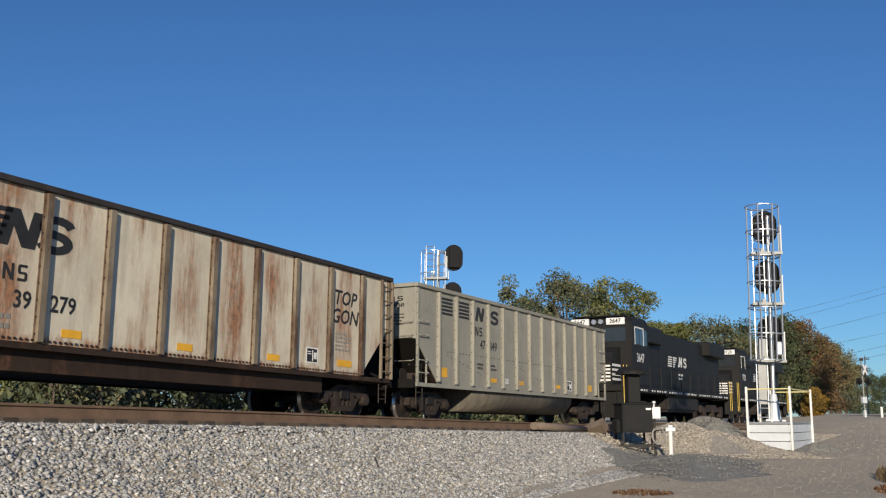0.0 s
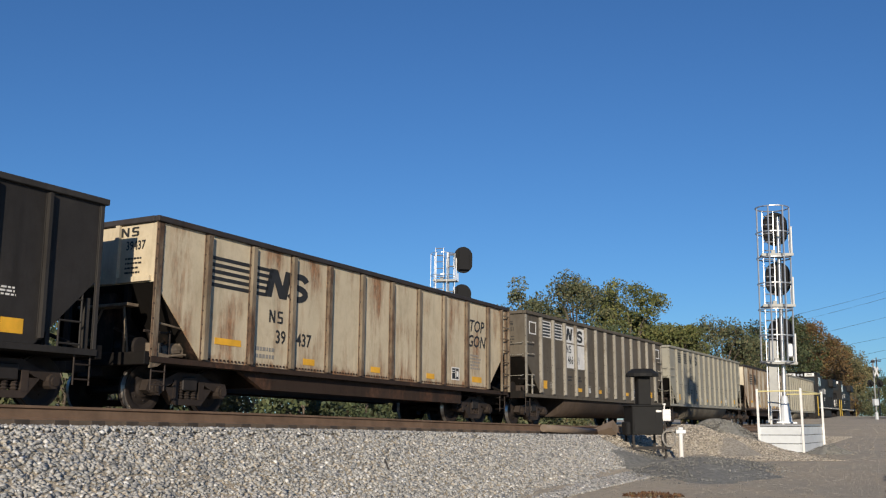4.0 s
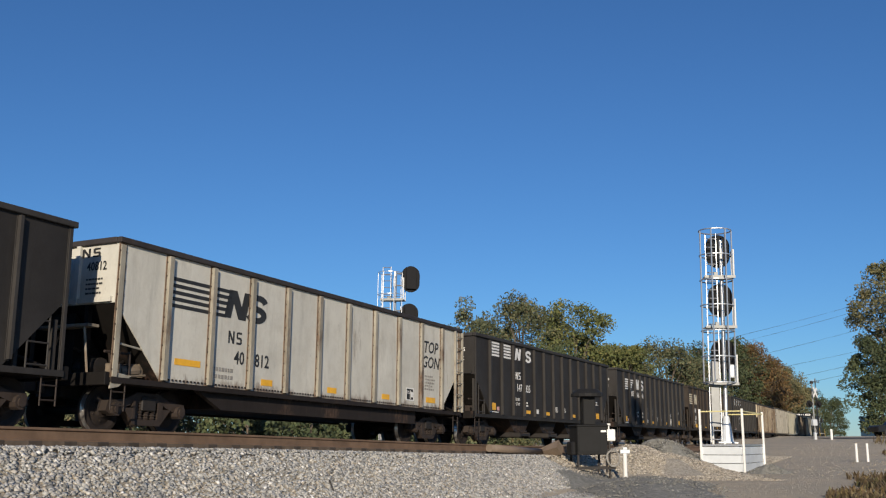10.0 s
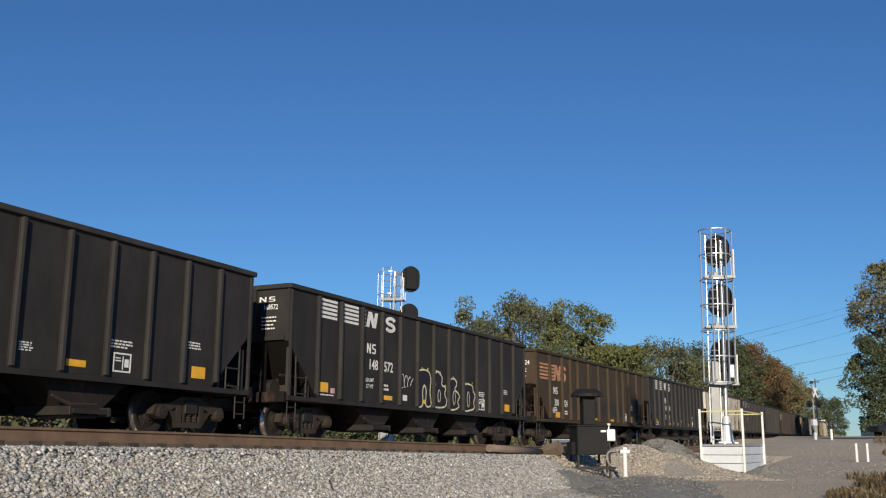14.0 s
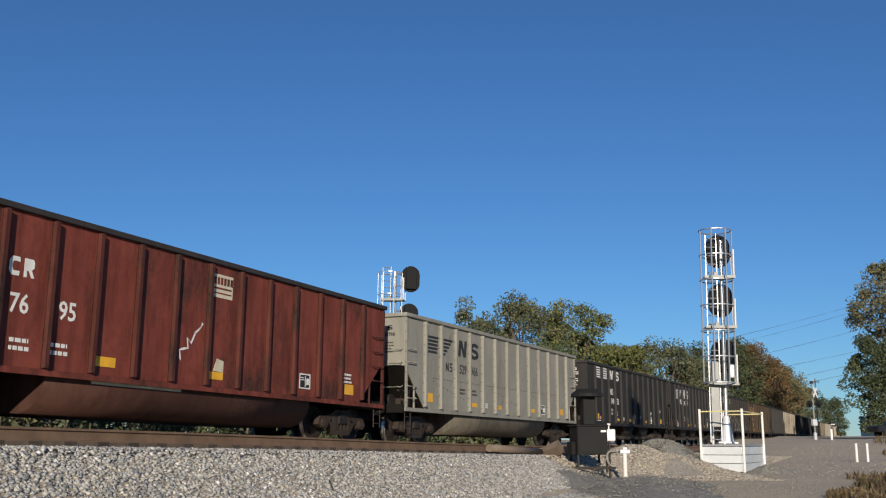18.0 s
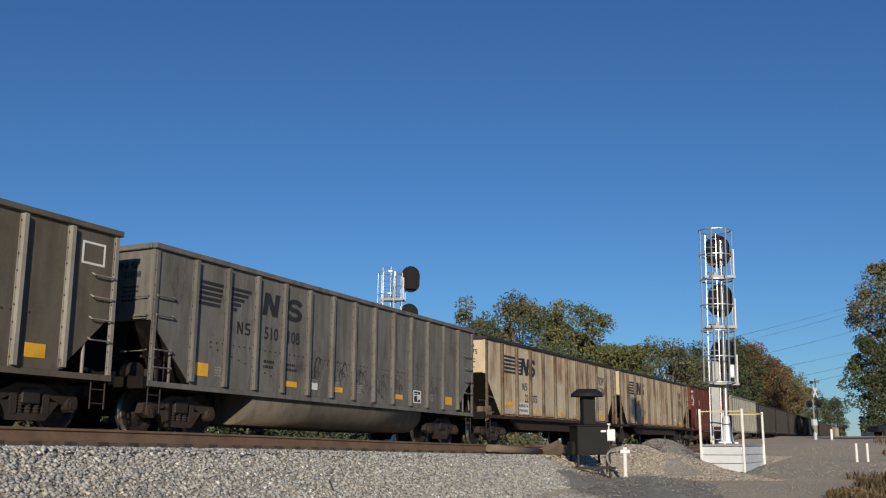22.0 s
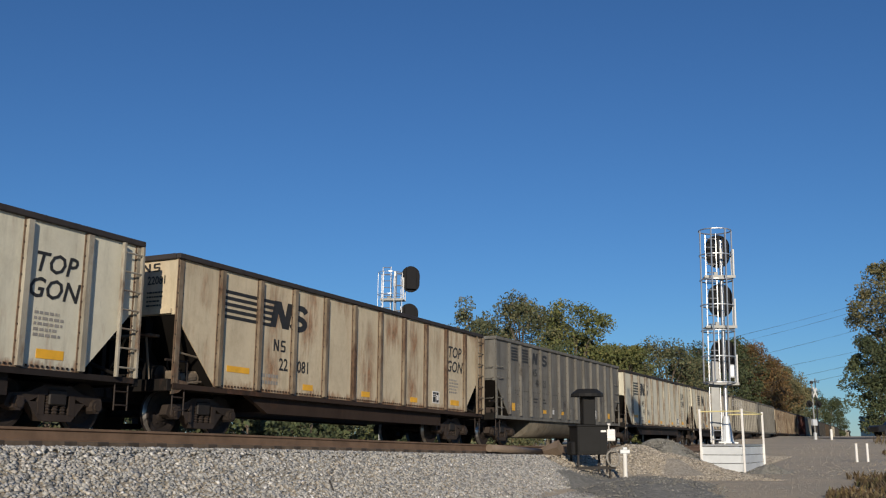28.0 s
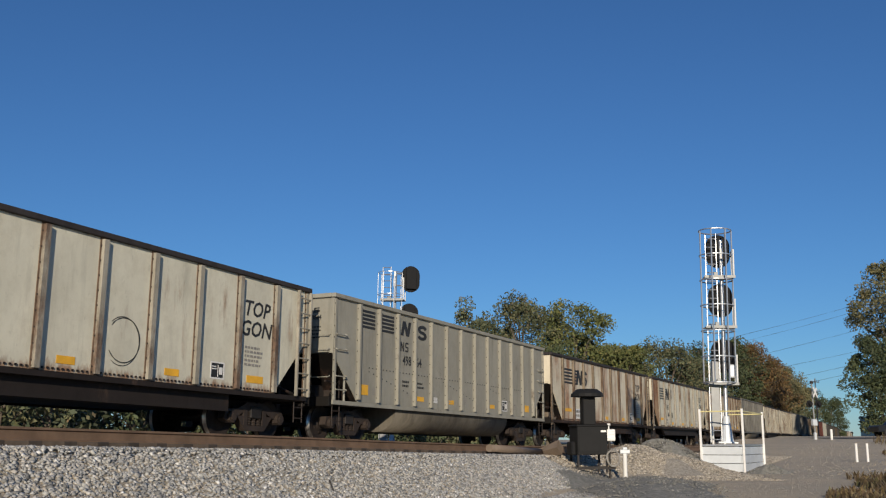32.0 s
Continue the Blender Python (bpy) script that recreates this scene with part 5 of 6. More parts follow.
    me.vertices.foreach_set("co", P.ravel())
    me.loops.add(F.size)
    me.loops.foreach_set("vertex_index", F.ravel().astype(np.int32))
    me.polygons.add(len(F))
    me.polygons.foreach_set("loop_start", np.arange(0, F.size, 3, dtype=np.int32))
    me.update(calc_edges=True)
    me.materials.append(mat)
    return tagged(new(name, me), label, "ballast", kind="stuff")


M["crushed_bed"] = plain("crushed_stone_bed", (0.40, 0.36, 0.295), 0.95, 0, 0.4, 14, 0.9, 0.03)
M["stone_beige"] = island("crushed_stone_beige", [(0.0, (0.15, 0.135, 0.115)), (0.4, (0.34, 0.30, 0.245)), (0.8, (0.46, 0.41, 0.33)), (1.0, (0.60, 0.55, 0.48))])
M["stone_yard"] = island("small_yard_stones", [(0.0, (0.20, 0.175, 0.135)), (0.5, (0.36, 0.31, 0.235)), (0.95, (0.45, 0.39, 0.30)), (1.0, (0.52, 0.48, 0.40))])
M["stone_dark"] = island("dark_screenings_grit", [(0.0, g(0.085)), (0.5, (0.21, 0.205, 0.182)), (0.95, (0.31, 0.30, 0.27)), (1.0, (0.46, 0.45, 0.41))])
stones("ballast", 62000, -3, 24, 5.0, 8.6, 0.036, 1, M["stone"], "pale grey crushed stone ballast on the track shoulder")
stones("ballast", 20000, 24, 52, 5.0, 8.6, 0.038, 2, M["stone_beige"], "beige crushed stone ballast on the track shoulder")
stones("ballast", 7000, 0, 62, -2.2, 5.0, 0.05, 3, M["stone"], "grey ballast between the rails")
stones("gravel", 6000, 2, 32, 8.2, 14.5, 0.014, 4, M["stone_yard"], "loose gravel scattered over the yard")
stones("gravel", 2600, 32, 70, 7.6, 22, 0.03, 6, M["stone_yard"], "beige gravel spread beside the track")


def heap(name, cx, cy, rx, ry, turn, top, mat, grit, label, n_grit=2500, size=0.025):
    """A low rounded pile that sits on the slope."""
    bm = bmesh.new()
    ca, sa = math.cos(turn), math.sin(turn)
    rings = []
    fine = []
    for k in range(13):
        row = []
        q = k / 12
        for j in range(40):
            a = 2 * math.pi * j / 40
            w = 1 + 0.12 * math.sin(3 * a + cx) + 0.07 * math.sin(7 * a + cy)
            x, y = rx * q * math.cos(a) * w, ry * q * math.sin(a) * w
            x, y = cx + x * ca - y * sa, cy + x * sa + y * ca
            z = ground_z(x, y) + top * (math.cos(math.pi * q) * 0.5 + 0.5) + 0.03 * math.sin(5 * x) * math.sin(6 * y) - 0.06 * q
            row.append(bm.verts.new((x, y, z)))
        rings.append(row)
    for a, b in zip(rings[:-1], rings[1:]):
        for j in range(40):
            bm.faces.new((a[j], b[j], b[(j + 1) % 40], a[(j + 1) % 40]))
    bmesh.ops.remove_doubles(bm, verts=bm.verts[:], dist=0.001)
    bmesh.ops.recalc_face_normals(bm, faces=bm.faces[:])
    for f in bm.faces:
        f.smooth = True
    ob = tagged(new(name, mesh_of(name, bm, mat)), label, "gravel pile", kind="structure")
    rnd = np.random.RandomState(int(abs(cx * 10 + cy)))
    q, a = np.sqrt(rnd.uniform(0, 1, n_grit)), rnd.uniform(0, 6.28, n_grit)
    x0, y0 = rx * q * np.cos(a), ry * q * np.sin(a)
    x, y = cx + x0 * ca - y0 * sa, cy + x0 * sa + y0 * ca
    z = np.array([ground_z(i, j) for i, j in zip(x, y)]) + top * (np.cos(np.pi * q) * 0.5 + 0.5) - 0.06 * q + 0.03 * np.sin(5 * x) * np.sin(6 * y) + 0.005
    stone_cloud("grit", x, y, z, size, rnd, grit, "loose grit lying on a gravel pile")
    return ob


def line_coords(x, y):
    s = y / CA
    for _ in range(4):
        px, py = ground_xy(s, HALF)
        s = s + float((x - px) * SA + (y - py) * CA)
    px, py = ground_xy(s, HALF)
    return s, HALF + float((x - px) * CA - (y - py) * SA)


def ground_z(x, y):
    s, u = line_coords(x, y)
    return float(terrain(s, u))


heap("gravel_pile", 4.75, 24.0, 2.5, 5.6, radians(-14), 0.24, M["screenings"], M["stone_dark"], "low pile of dark grey stone screenings", 5000, 0.022)
heap("gravel_pile", 8.6, 36.6, 2.6, 2.5, 0.5, 0.52, M["screenings"], M["stone_dark"], "dark grey gravel ramp beside the platform", 3500, 0.03)
heap("gravel_pile", 7.7, 33.8, 1.6, 2.2, 0.3, 0.95, M["screenings"], M["stone_dark"], "dark grey gravel slope against the platform", 3500, 0.03)
heap("gravel_pile", 7.1, 32.3, 2.8, 2.6, 0.25, 0.60, M["crushed_bed"], M["stone_beige"], "spread of beige crushed stone", 18000, 0.036)
heap("gravel_pile", 10.3, 32.0, 1.0, 0.8, 0.4, 0.28, M["screenings"], M["stone_dark"], "small dark gravel pile at the platform foot", 800, 0.025)

rnd = np.random.RandomState(31)
gx, gy = rnd.uniform(5.4, 9.2, 3600), rnd.uniform(27.2, 33.7, 3600)
stone_cloud("gravel", gx, gy, np.array([ground_z(i, j) for i, j in zip(gx, gy)]), 0.034, rnd, M["stone_beige"], "beige crushed stone below the platform")


# ---- signals ----
def oval_bm(w, h, t, n=28, hood=True):
    """Upright oval target, thin along y."""
    bm = bmesh.new()
    out = []
    for k in range(n):
        a = 2 * math.pi * k / n
        x, z = w / 2 * math.cos(a), (h - w) / 2 * (1 if math.sin(a) >= 0 else -1) + w / 2 * math.sin(a)
        out.append((x, z))
    prism(bm, out, -t / 2, t / 2)
    if hood:
        box(bm, -w * 0.27, w * 0.27, -t / 2 - 0.16, -t / 2, -h * 0.38, h * 0.38)
        for z in (-h * 0.25, 0, h * 0.25):
            tube(bm, (0, t / 2, z), (0, t / 2 + 0.28, z + 0.02), 0.12, 12)
    bmesh.ops.recalc_face_normals(bm, faces=bm.faces[:])
    return bm


def arc(cx, cy, r, a0, a1, z, n=12):
    pts = [(cx + r * math.cos(radians(a0 + (a1 - a0) * k / n)), cy + r * math.sin(radians(a0 + (a1 - a0) * k / n)), z) for k in range(n + 1)]
    return list(zip(pts[:-1], pts[1:]))


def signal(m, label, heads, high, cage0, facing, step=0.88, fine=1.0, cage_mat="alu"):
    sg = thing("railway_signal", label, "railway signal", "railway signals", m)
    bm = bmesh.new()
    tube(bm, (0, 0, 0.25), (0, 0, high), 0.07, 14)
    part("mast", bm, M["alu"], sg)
    bm = bmesh.new()
    tube(bm, (0, 0, 0.03), (0, 0, 0.9), 0.24, 14, 0.1)
    box(bm, -0.32, 0.32, -0.32, 0.32, 0.0, 0.05)
    part("mast_base", bm, M["alu_white"], sg)
    lx = -0.36
    part("ladder", ladder_bm(lx - 0.18, lx + 0.18, -0.12, 0.02, high + 0.2, 0.3, 0.02), M["alu"], sg)
    part("ladder_guard", boxes((lx - 0.13, lx + 0.14, -0.17, -0.14, 0.55, 2.75)), M["guard_grey"], sg, "grey sheet guard over the ladder")
    z, r = cage0, 0.55
    while z <= high + 0.35:
        part("cage_hoop", pipe([a for a, b in arc(-0.2, -0.1, r, 0, 360, z, 20)], 0.024 * fine, 5, True), M[cage_mat], sg)
        z += step
    top = z - step
    for k in range(7):
        a = radians(195 + 52 * k)
        c = (-0.2 + r * math.cos(a), -0.1 + r * math.sin(a))
        part("cage_bar", tubes([((c[0], c[1], cage0), (c[0], c[1], top))], 0.026 * fine, 5), M[cage_mat], sg)
    for i, (z, dx) in enumerate(heads):
        h = part("signal_head", shared(("signal_head", facing), lambda: oval_bm(0.82, 1.18, 0.05), M["signal_black"]), None, sg, "black oval signal target", m=pose(dx, 0.16, z, 0, 0, facing))
        part("head_bracket", tubes([((0, 0, z - 0.3), (dx, 0.16, z - 0.3)), ((0, 0, z + 0.25), (dx, 0.16, z + 0.25))], 0.035), M["alu"], sg)
        zz = z - 0.98
        part("landing", boxes((-0.62, 0.42, -0.3, 0.36, zz, zz + 0.03), (-0.62, 0.42, -0.32, -0.3, zz - 0.03, zz + 0.06)), M["guard_grey"], sg)
        part("cable_box", boxes((-0.3, -0.16, -0.28, -0.2, zz + 0.03, zz + 0.18), bevel=0.01), M["guard_grey"], sg)
        part("guard_rail", pipe([(0.4, 0.3, zz), (0.4, 0.3, zz + 1.0), (0.4, -0.15, zz + 1.0), (0.4, -0.15, zz)], 0.024), M["white_paint"], sg)
    part("lamp_case", boxes((0.14, 0.34, -0.1, 0.1, 2.2, 2.65), bevel=0.04), M["alu_white"], sg)
    part("junction_box", boxes((-0.06, 0.05, -0.16, -0.08, high - 0.7, high - 0.3), bevel=0.02), M["white_paint"], sg)
    return sg


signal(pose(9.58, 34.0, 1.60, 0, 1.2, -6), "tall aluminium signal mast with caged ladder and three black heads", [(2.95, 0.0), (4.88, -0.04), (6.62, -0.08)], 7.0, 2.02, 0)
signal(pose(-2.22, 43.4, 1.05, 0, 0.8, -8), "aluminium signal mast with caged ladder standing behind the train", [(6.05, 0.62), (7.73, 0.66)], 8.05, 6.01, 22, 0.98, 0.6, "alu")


def at_track(x, y, z):
    """A frame turned with the railway: x along it, y away from the tripod."""
    return pose(x, y, z, 0, 0, 90 - math.degrees(SLOPE))


def platform():
    pf = thing("signal_platform", "white board retaining box with white posts and pale yellow handrail", "platform", m=at_track(9.65, 32.5, 0))
    a, b, z0, z1 = 4.0, 1.36, 0.4, 1.57
    for k in range(4):
        za, zb = z1 - 0.06 - 0.27 * (k + 1), z1 - 0.06 - 0.27 * k - 0.018
        part("board", boxes((0.0, a, 0.0, 0.05, za, zb), bevel=0.006), M["alu_white"], pf)
        part("board", boxes((0.0, 0.05, 0.052, b, za, zb), bevel=0.006), M["alu_white"], pf)
    part("fill", boxes((0.07, a, 0.07, b, z0 - 0.2, z1 - 0.03)), M["screenings"], pf)
    part("top_edge", boxes((-0.02, a, -0.02, 0.06, z1 - 0.055, z1), (-0.02, 0.06, 0.062, b, z1 - 0.055, z1)), M["alu"], pf)
    for x, y in ((0, 0), (0, b), (a, 0), (a, b), (a * 0.5, b)):
        part("post", boxes((x - 0.035, x + 0.035, y - 0.075, y - 0.005, z0 if y == 0 or x == 0 else z1 - 0.1, z1 + 1.14), bevel=0.008), M["white_paint"], pf)
    for p, q in (((0, 0), (0, b)), ((0, 0), (a, 0)), ((a, 0), (a, b))):
        part("handrail", tubes([((p[0], p[1] - 0.04, z1 + 1.06), (q[0], q[1] - 0.04, z1 + 1.06))], 0.022), M["yellow_pipe"], pf)


platform()


def heater():
    h = thing("switch_heater", "black track switch heater with mushroom intake on short legs", "switch heater", m=pose(3.80, 26.35, 0.145, 0, 0, 8))
    k = 0.93
    part("burner_case", boxes((-0.40, 0.40, -0.4, 0.4, 1.17, 1.91), (-0.43, 0.43, -0.43, 0.43, 1.88, 1.93), bevel=0.02), M["heater"], h)
    part("case_door", boxes((-0.36, 0.2, -0.415, -0.402, 1.24, 1.84), bevel=0.004), M["heater"], h)
    part("maker_plate", boxes((0.22, 0.36, -0.418, -0.404, 1.74, 1.79)), M["white_bit"], h)
    part("intake_neck", boxes((-0.16, 0.17, -0.17, 0.17, 1.93, 2.72), bevel=0.02), M["heater"], h)
    bm = bmesh.new()
    lower = [bm.verts.new((0.43 * math.cos(a), 0.43 * math.sin(a), 2.66)) for a in [2 * math.pi * i / 16 for i in range(16)]]
    mid = [bm.verts.new((0.42 * math.cos(a), 0.42 * math.sin(a), 2.74)) for a in [2 * math.pi * i / 16 for i in range(16)]]
    up = [bm.verts.new((0.27 * math.cos(a), 0.27 * math.sin(a), 2.86)) for a in [2 * math.pi * i / 16 for i in range(16)]]
    for r0, r1 in ((lower, mid), (mid, up)):
        for i in range(16):
            bm.faces.new((r0[i], r0[(i + 1) % 16], r1[(i + 1) % 16], r1[i]))
    bm.faces.new(up)
    bm.faces.new(lower[::-1])
    part("intake_cap", bm, M["heater"], h)
    for x, y in ((-0.38, -0.35), (0.38, -0.35), (-0.38, 0.35), (0.38, 0.35)):
        part("leg", boxes((x - 0.025, x + 0.025, y - 0.025, y + 0.025, 0.72, 1.17)), M["steel_dark"], h)
    part("skid", boxes((-0.6, 0.6, -0.38, -0.32, 0.80, 0.86), (-0.6, 0.6, 0.32, 0.38, 0.80, 0.86)), M["steel_dark"], h)
    part("blower_inlet", boxes((-0.52, -0.40, -0.25, 0.25, 1.15, 1.5), bevel=0.03), M["signal_black"], h)
    part("hose_coil", tubes([((0.52 + 0.17 * math.cos(a), -0.45 + 0.03 * math.sin(3 * a), 1.08 + 0.2 * math.sin(a)), (0.52 + 0.17 * math.cos(b), -0.45 + 0.03 * math.sin(3 * b), 1.08 + 0.2 * math.sin(b))) for a, b in [(2 * math.pi * i / 18, 2 * math.pi * (i + 1) / 18) for i in range(18)]], 0.025), M["grey_bit"], h)
    bx = thing("meter_box", "small white enamel gas meter box beside the heater", "meter box", m=pose(4.32, 26.2, 0.14))
    part("case", boxes((-0.15, 0.15, -0.1, 0.1, 1.52, 1.82), bevel=0.015), M["white_paint"], bx)
    part("vent", tubes([((0, 0, 1.82), (0, 0, 1.94))], 0.02), M["white_paint"], bx)
    part("vent_cap", tubes([((0, 0, 1.92), (0, 0, 1.97))], 0.045, 10), M["white_paint"], bx)
    part("stem", tubes([((0, 0, ground_z(4.32, 26.2) - 0.19), (0, 0, 1.54))], 0.03), M["steel_dark"], bx)
    for z in (1.6, 1.68, 1.76):
        part("louvre", boxes((-0.13, 0.13, -0.112, -0.102, z, z + 0.02)), M["alu"], bx)


heater()


def duct():
    d = thing("air_duct", "tan sheet-metal hot air duct lying along the rail", "duct")
    a, b = Vector((2.62, 26.8, 1.37)), Vector((1.1, 24.05, 1.49))
    bm = bmesh.new()
    tube(bm, a, b, 0.09, 18)
    for f in bm.faces:
        f.smooth = len(f.verts) == 4
    part("pipe", bm, M["duct"], d)
    bm = bmesh.new()
    w = (a - b).normalized()
    tube(bm, a - w * 0.06, a + w * 0.02, 0.105, 18)
    part("collar", bm, M["duct"], d)
    bm = bmesh.new()
    tube(bm, a, Vector((3.08, 26.5, 1.5)), 0.11, 4, 0.2)
    part("transition", bm, M["duct"], d)


duct()


def marker_post(x, y, top, label, wide=0.05, name="marker_post", mat="white_paint", bottom=None):
    z = ground_z(x, y) - 0.1 if bottom is None else bottom
    p = thing(name, label, "post", "marker posts")
    p.location = (x, y, 0)
    bm = bmesh.new()
    tube(bm, (0, 0, z), (0, 0, top), wide, 12)
    part("pipe", bm, M[mat], p)
    return p


pv = marker_post(4.76, 26.45, 1.34, "short white plastic vent pipe standing in gravel", 0.055, "vent_pipe")
part("valve_head", boxes((-0.13, 0.13, -0.06, 0.06, 1.34, 1.44), (-0.06, 0.06, -0.05, 0.05, 1.44, 1.5), bevel=0.01), M["alu_white"], pv)
part("side_pipe", tubes([((-0.9, 0.05, 1.31), (-0.1, 0, 1.38))], 0.018), M["steel_dark"], pv)
marker_post(27.8, 72.0, 2.6, "white plastic marker post by the road", 0.09)
for x, y, top in ((17.65, 43.1, 1.60), (18.2, 43.3, 1.60), (19.6, 43.8, 1.57), (21.4, 44.8, 1.58)):
    marker_post(x, y, top, "weathered white fence post in dry grass", 0.055, "fence_post")


# ---- road crossing, pickup and far things ----
def crossing_signal():
    c = thing("crossing_signal", "white road crossing signal mast with crossbuck and lamps", "crossing signal", m=pose(29.3, 79.2, 0.46, 0, 0, 20))
    z = ground_z(29.3, 79.2) - 0.46
    part("mast", tubes([((0, 0, z - 0.1), (0, 0, 5.8))], 0.055, 10), M["guard_grey"], c)
    part("base", boxes((-0.1, 0.1, -0.1, 0.1, z - 0.1, z + 0.55), bevel=0.03), M["alu_white"], c)
    part("gate_motor", boxes((-0.2, 0.2, -0.16, 0.16, 2.5, 3.0), bevel=0.04), M["alu_white"], c)
    for turn in (45, -45):
        part("crossbuck_board", boxes((-0.5, 0.5, -0.02, 0.02, -0.09, 0.09)), M["white_paint"], c, m=pose(0.15, -0.12 - (0.05 if turn > 0 else 0), 5.1, 0, turn, 28))
    for x in (-0.42, 0.42):
        bm = bmesh.new()
        tube(bm, (x, -0.1, 4.2), (x, -0.04, 4.2), 0.28, 16)
        tube(bm, (x, -0.32, 4.2), (x, -0.1, 4.2), 0.15, 12)
        part("lamp_target", bm, M["signal_black"], c)
    part("lamp_arm", tubes([((-0.5, 0, 4.2), (0.5, 0, 4.2))], 0.035), M["steel_dark"], c)
    part("bell", tubes([((0, 0, 5.8), (0, 0, 6.0))], 0.14, 12), M["steel_dark"], c)


crossing_signal()

M["truck_paint"] = plain("dark_pickup_paint", (0.012, 0.012, 0.014), 0.3, 0.0, 0.1, 2, 0)
M["glass"] = plain("tinted_window_glass", (0.03, 0.035, 0.04), 0.08, 0.0, 0.1, 2, 0)
M["tyre"] = plain("tyre_rubber", g(0.018), 0.85, 0, 0.2, 5)
M["chrome"] = plain("wheel_chrome", g(0.55), 0.25, 0.9, 0.1, 4, 0)
M["tail"] = plain("red_lamp_lens", (0.35, 0.01, 0.01), 0.3, 0, 0.1, 4, 0)


def pickup():
    p = thing("pickup_truck", "dark pickup truck standing at the road crossing", "pickup truck", m=pose(45.6, 100.6, ground_z(45.6, 100.6), 0, 0, 188))
    bm = bmesh.new()
    prism(bm, [(-2.8, 0.45), (2.75, 0.45), (2.8, 0.95), (2.6, 1.08), (1.25, 1.15), (-2.8, 1.12)], -0.95, 0.95)
    bmesh.ops.bevel(bm, geom=bm.edges[:], offset=0.06, segments=2, affect="EDGES")
    part("body", bm, M["truck_paint"], p)
    bm = bmesh.new()
    prism(bm, [(-0.95, 1.1), (1.3, 1.1), (0.6, 1.78), (-0.8, 1.8)], -0.82, 0.82)
    bmesh.ops.bevel(bm, geom=bm.edges[:], offset=0.07, segments=2, affect="EDGES")
    part("cab", bm, M["truck_paint"], p)
    for a, b in ((-0.78, -0.1), (-0.02, 0.62)):
        part("side_window", prism(bmesh.new(), [(a, 1.2), (b + (0.28 if b > 0.3 else 0), 1.2), (b, 1.68), (a, 1.68)], -0.835, -0.823), M["glass"], p)
    for x in (-1.75, 1.75):
        for y in (-0.85, 0.85):
            w = part("wheel", tubes([((x, y - 0.12, 0.4), (x, y + 0.12, 0.4))], 0.4, 20), M["tyre"], p)
            part("rim", tubes([((x, y - 0.13, 0.4), (x, y - 0.1, 0.4))], 0.24, 14), M["chrome"], w)
    part("bumper", boxes((-2.95, -2.75, -0.9, 0.9, 0.5, 0.68), bevel=0.03), M["chrome"], p)
    part("headlight", boxes((2.72, 2.82, -0.85, -0.55, 0.75, 0.95), bevel=0.02), M["glass"], p)
    part("tail_lamp", boxes((-2.83, -2.78, -0.94, -0.8, 0.75, 1.05)), M["tail"], p)


pickup()

M["asphalt"] = plain("grey_asphalt", (0.075, 0.073, 0.07), 0.9, 0, 0.2, 1.5, 0.4, 0.02)


def road():
    bm = bmesh.new()
    n, rows = 60, []
    for k in range(n + 1):
        t = k / n
        cx, cy = 31 + 42 * t - 30 * (1 - t) * t * 0.2, 84.5 + 32.6 * t * t
        d = Vector((42.0, 24 + 48 * t, 0)).normalized()
        nrm = Vector((-d.y, d.x, 0))
        row = []
        for w in (-3.4, -1.7, 0, 1.7, 3.4):
            q = Vector((cx, cy, 0)) + nrm * w
            row.append(bm.verts.new((q.x, q.y, ground_z(q.x, q.y) + 0.03)))
        rows.append(row)
    for a, b in zip(rows[:-1], rows[1:]):
        for j in range(4):
            bm.faces.new((a[j], b[j], b[j + 1], a[j + 1]))
    bmesh.ops.recalc_face_normals(bm, faces=bm.faces[:])
    tagged(new("road", mesh_of("road", bm, M["asphalt"])), "worn grey asphalt road rising to the crossing", "road", kind="structure")


road()

M["far_green"] = plain("pale_green_cladding", (0.16, 0.27, 0.30), 0.7, 0, 0.1, 0.5, 0)
M["far_white"] = plain("white_cladding", (0.62, 0.63, 0.62), 0.7, 0, 0.08, 0.5, 0)


def far_building():
    b = thing("industrial_building", "distant pale green industrial building behind trees", "building", m=pose(207, 480, 2.2))
    part("wall", boxes((-3.5, 5.5, -10, 10, 0, 11)), M["far_green"], b)
    part("roof", boxes((-3.8, 5.8, -10.4, 10.4, 11, 12.2)), M["far_green"], b)
    part("lean_to", boxes((-3, 5, -14, -10.05, 0, 4.5)), M["far_white"], b)
    for k in range(2):
        part("window", boxes((-2.6 + k * 4.2, -0.2 + k * 4.2, -10.06, -10.0, 6, 8)), M["glass"], b)
    h = thing("white_house", "white building half hidden behind the bushes", "building", m=pose(-47, 106, 1.35, 0, 0, 12))
    part("wall", boxes((-4.5, 4.5, -3, 3, 0, 2.7)), M["far_white"], h)
    bm = prism(bmesh.new(), [(-4.9, 2.7), (4.9, 2.7), (0, 4.2)], -3.3, 3.3)
    part("roof", bm, M["asphalt"], h)
    for x in (-2.8, 0.5, 2.4):
        part("window", boxes((x, x + 1.0, -3.05, -2.99, 1.0, 2.0)), M["glass"], h)


far_building()


# ---- power line ----
M["cable"] = plain("dark_cable", g(0.05), 0.6, 0, 0.1, 1, 0)
M["pole_wood"] = plain("grey_pole_wood", (0.24, 0.20, 0.165), 0.9, 0, 0.3, 2, stretch=(1, 1, 0.2))


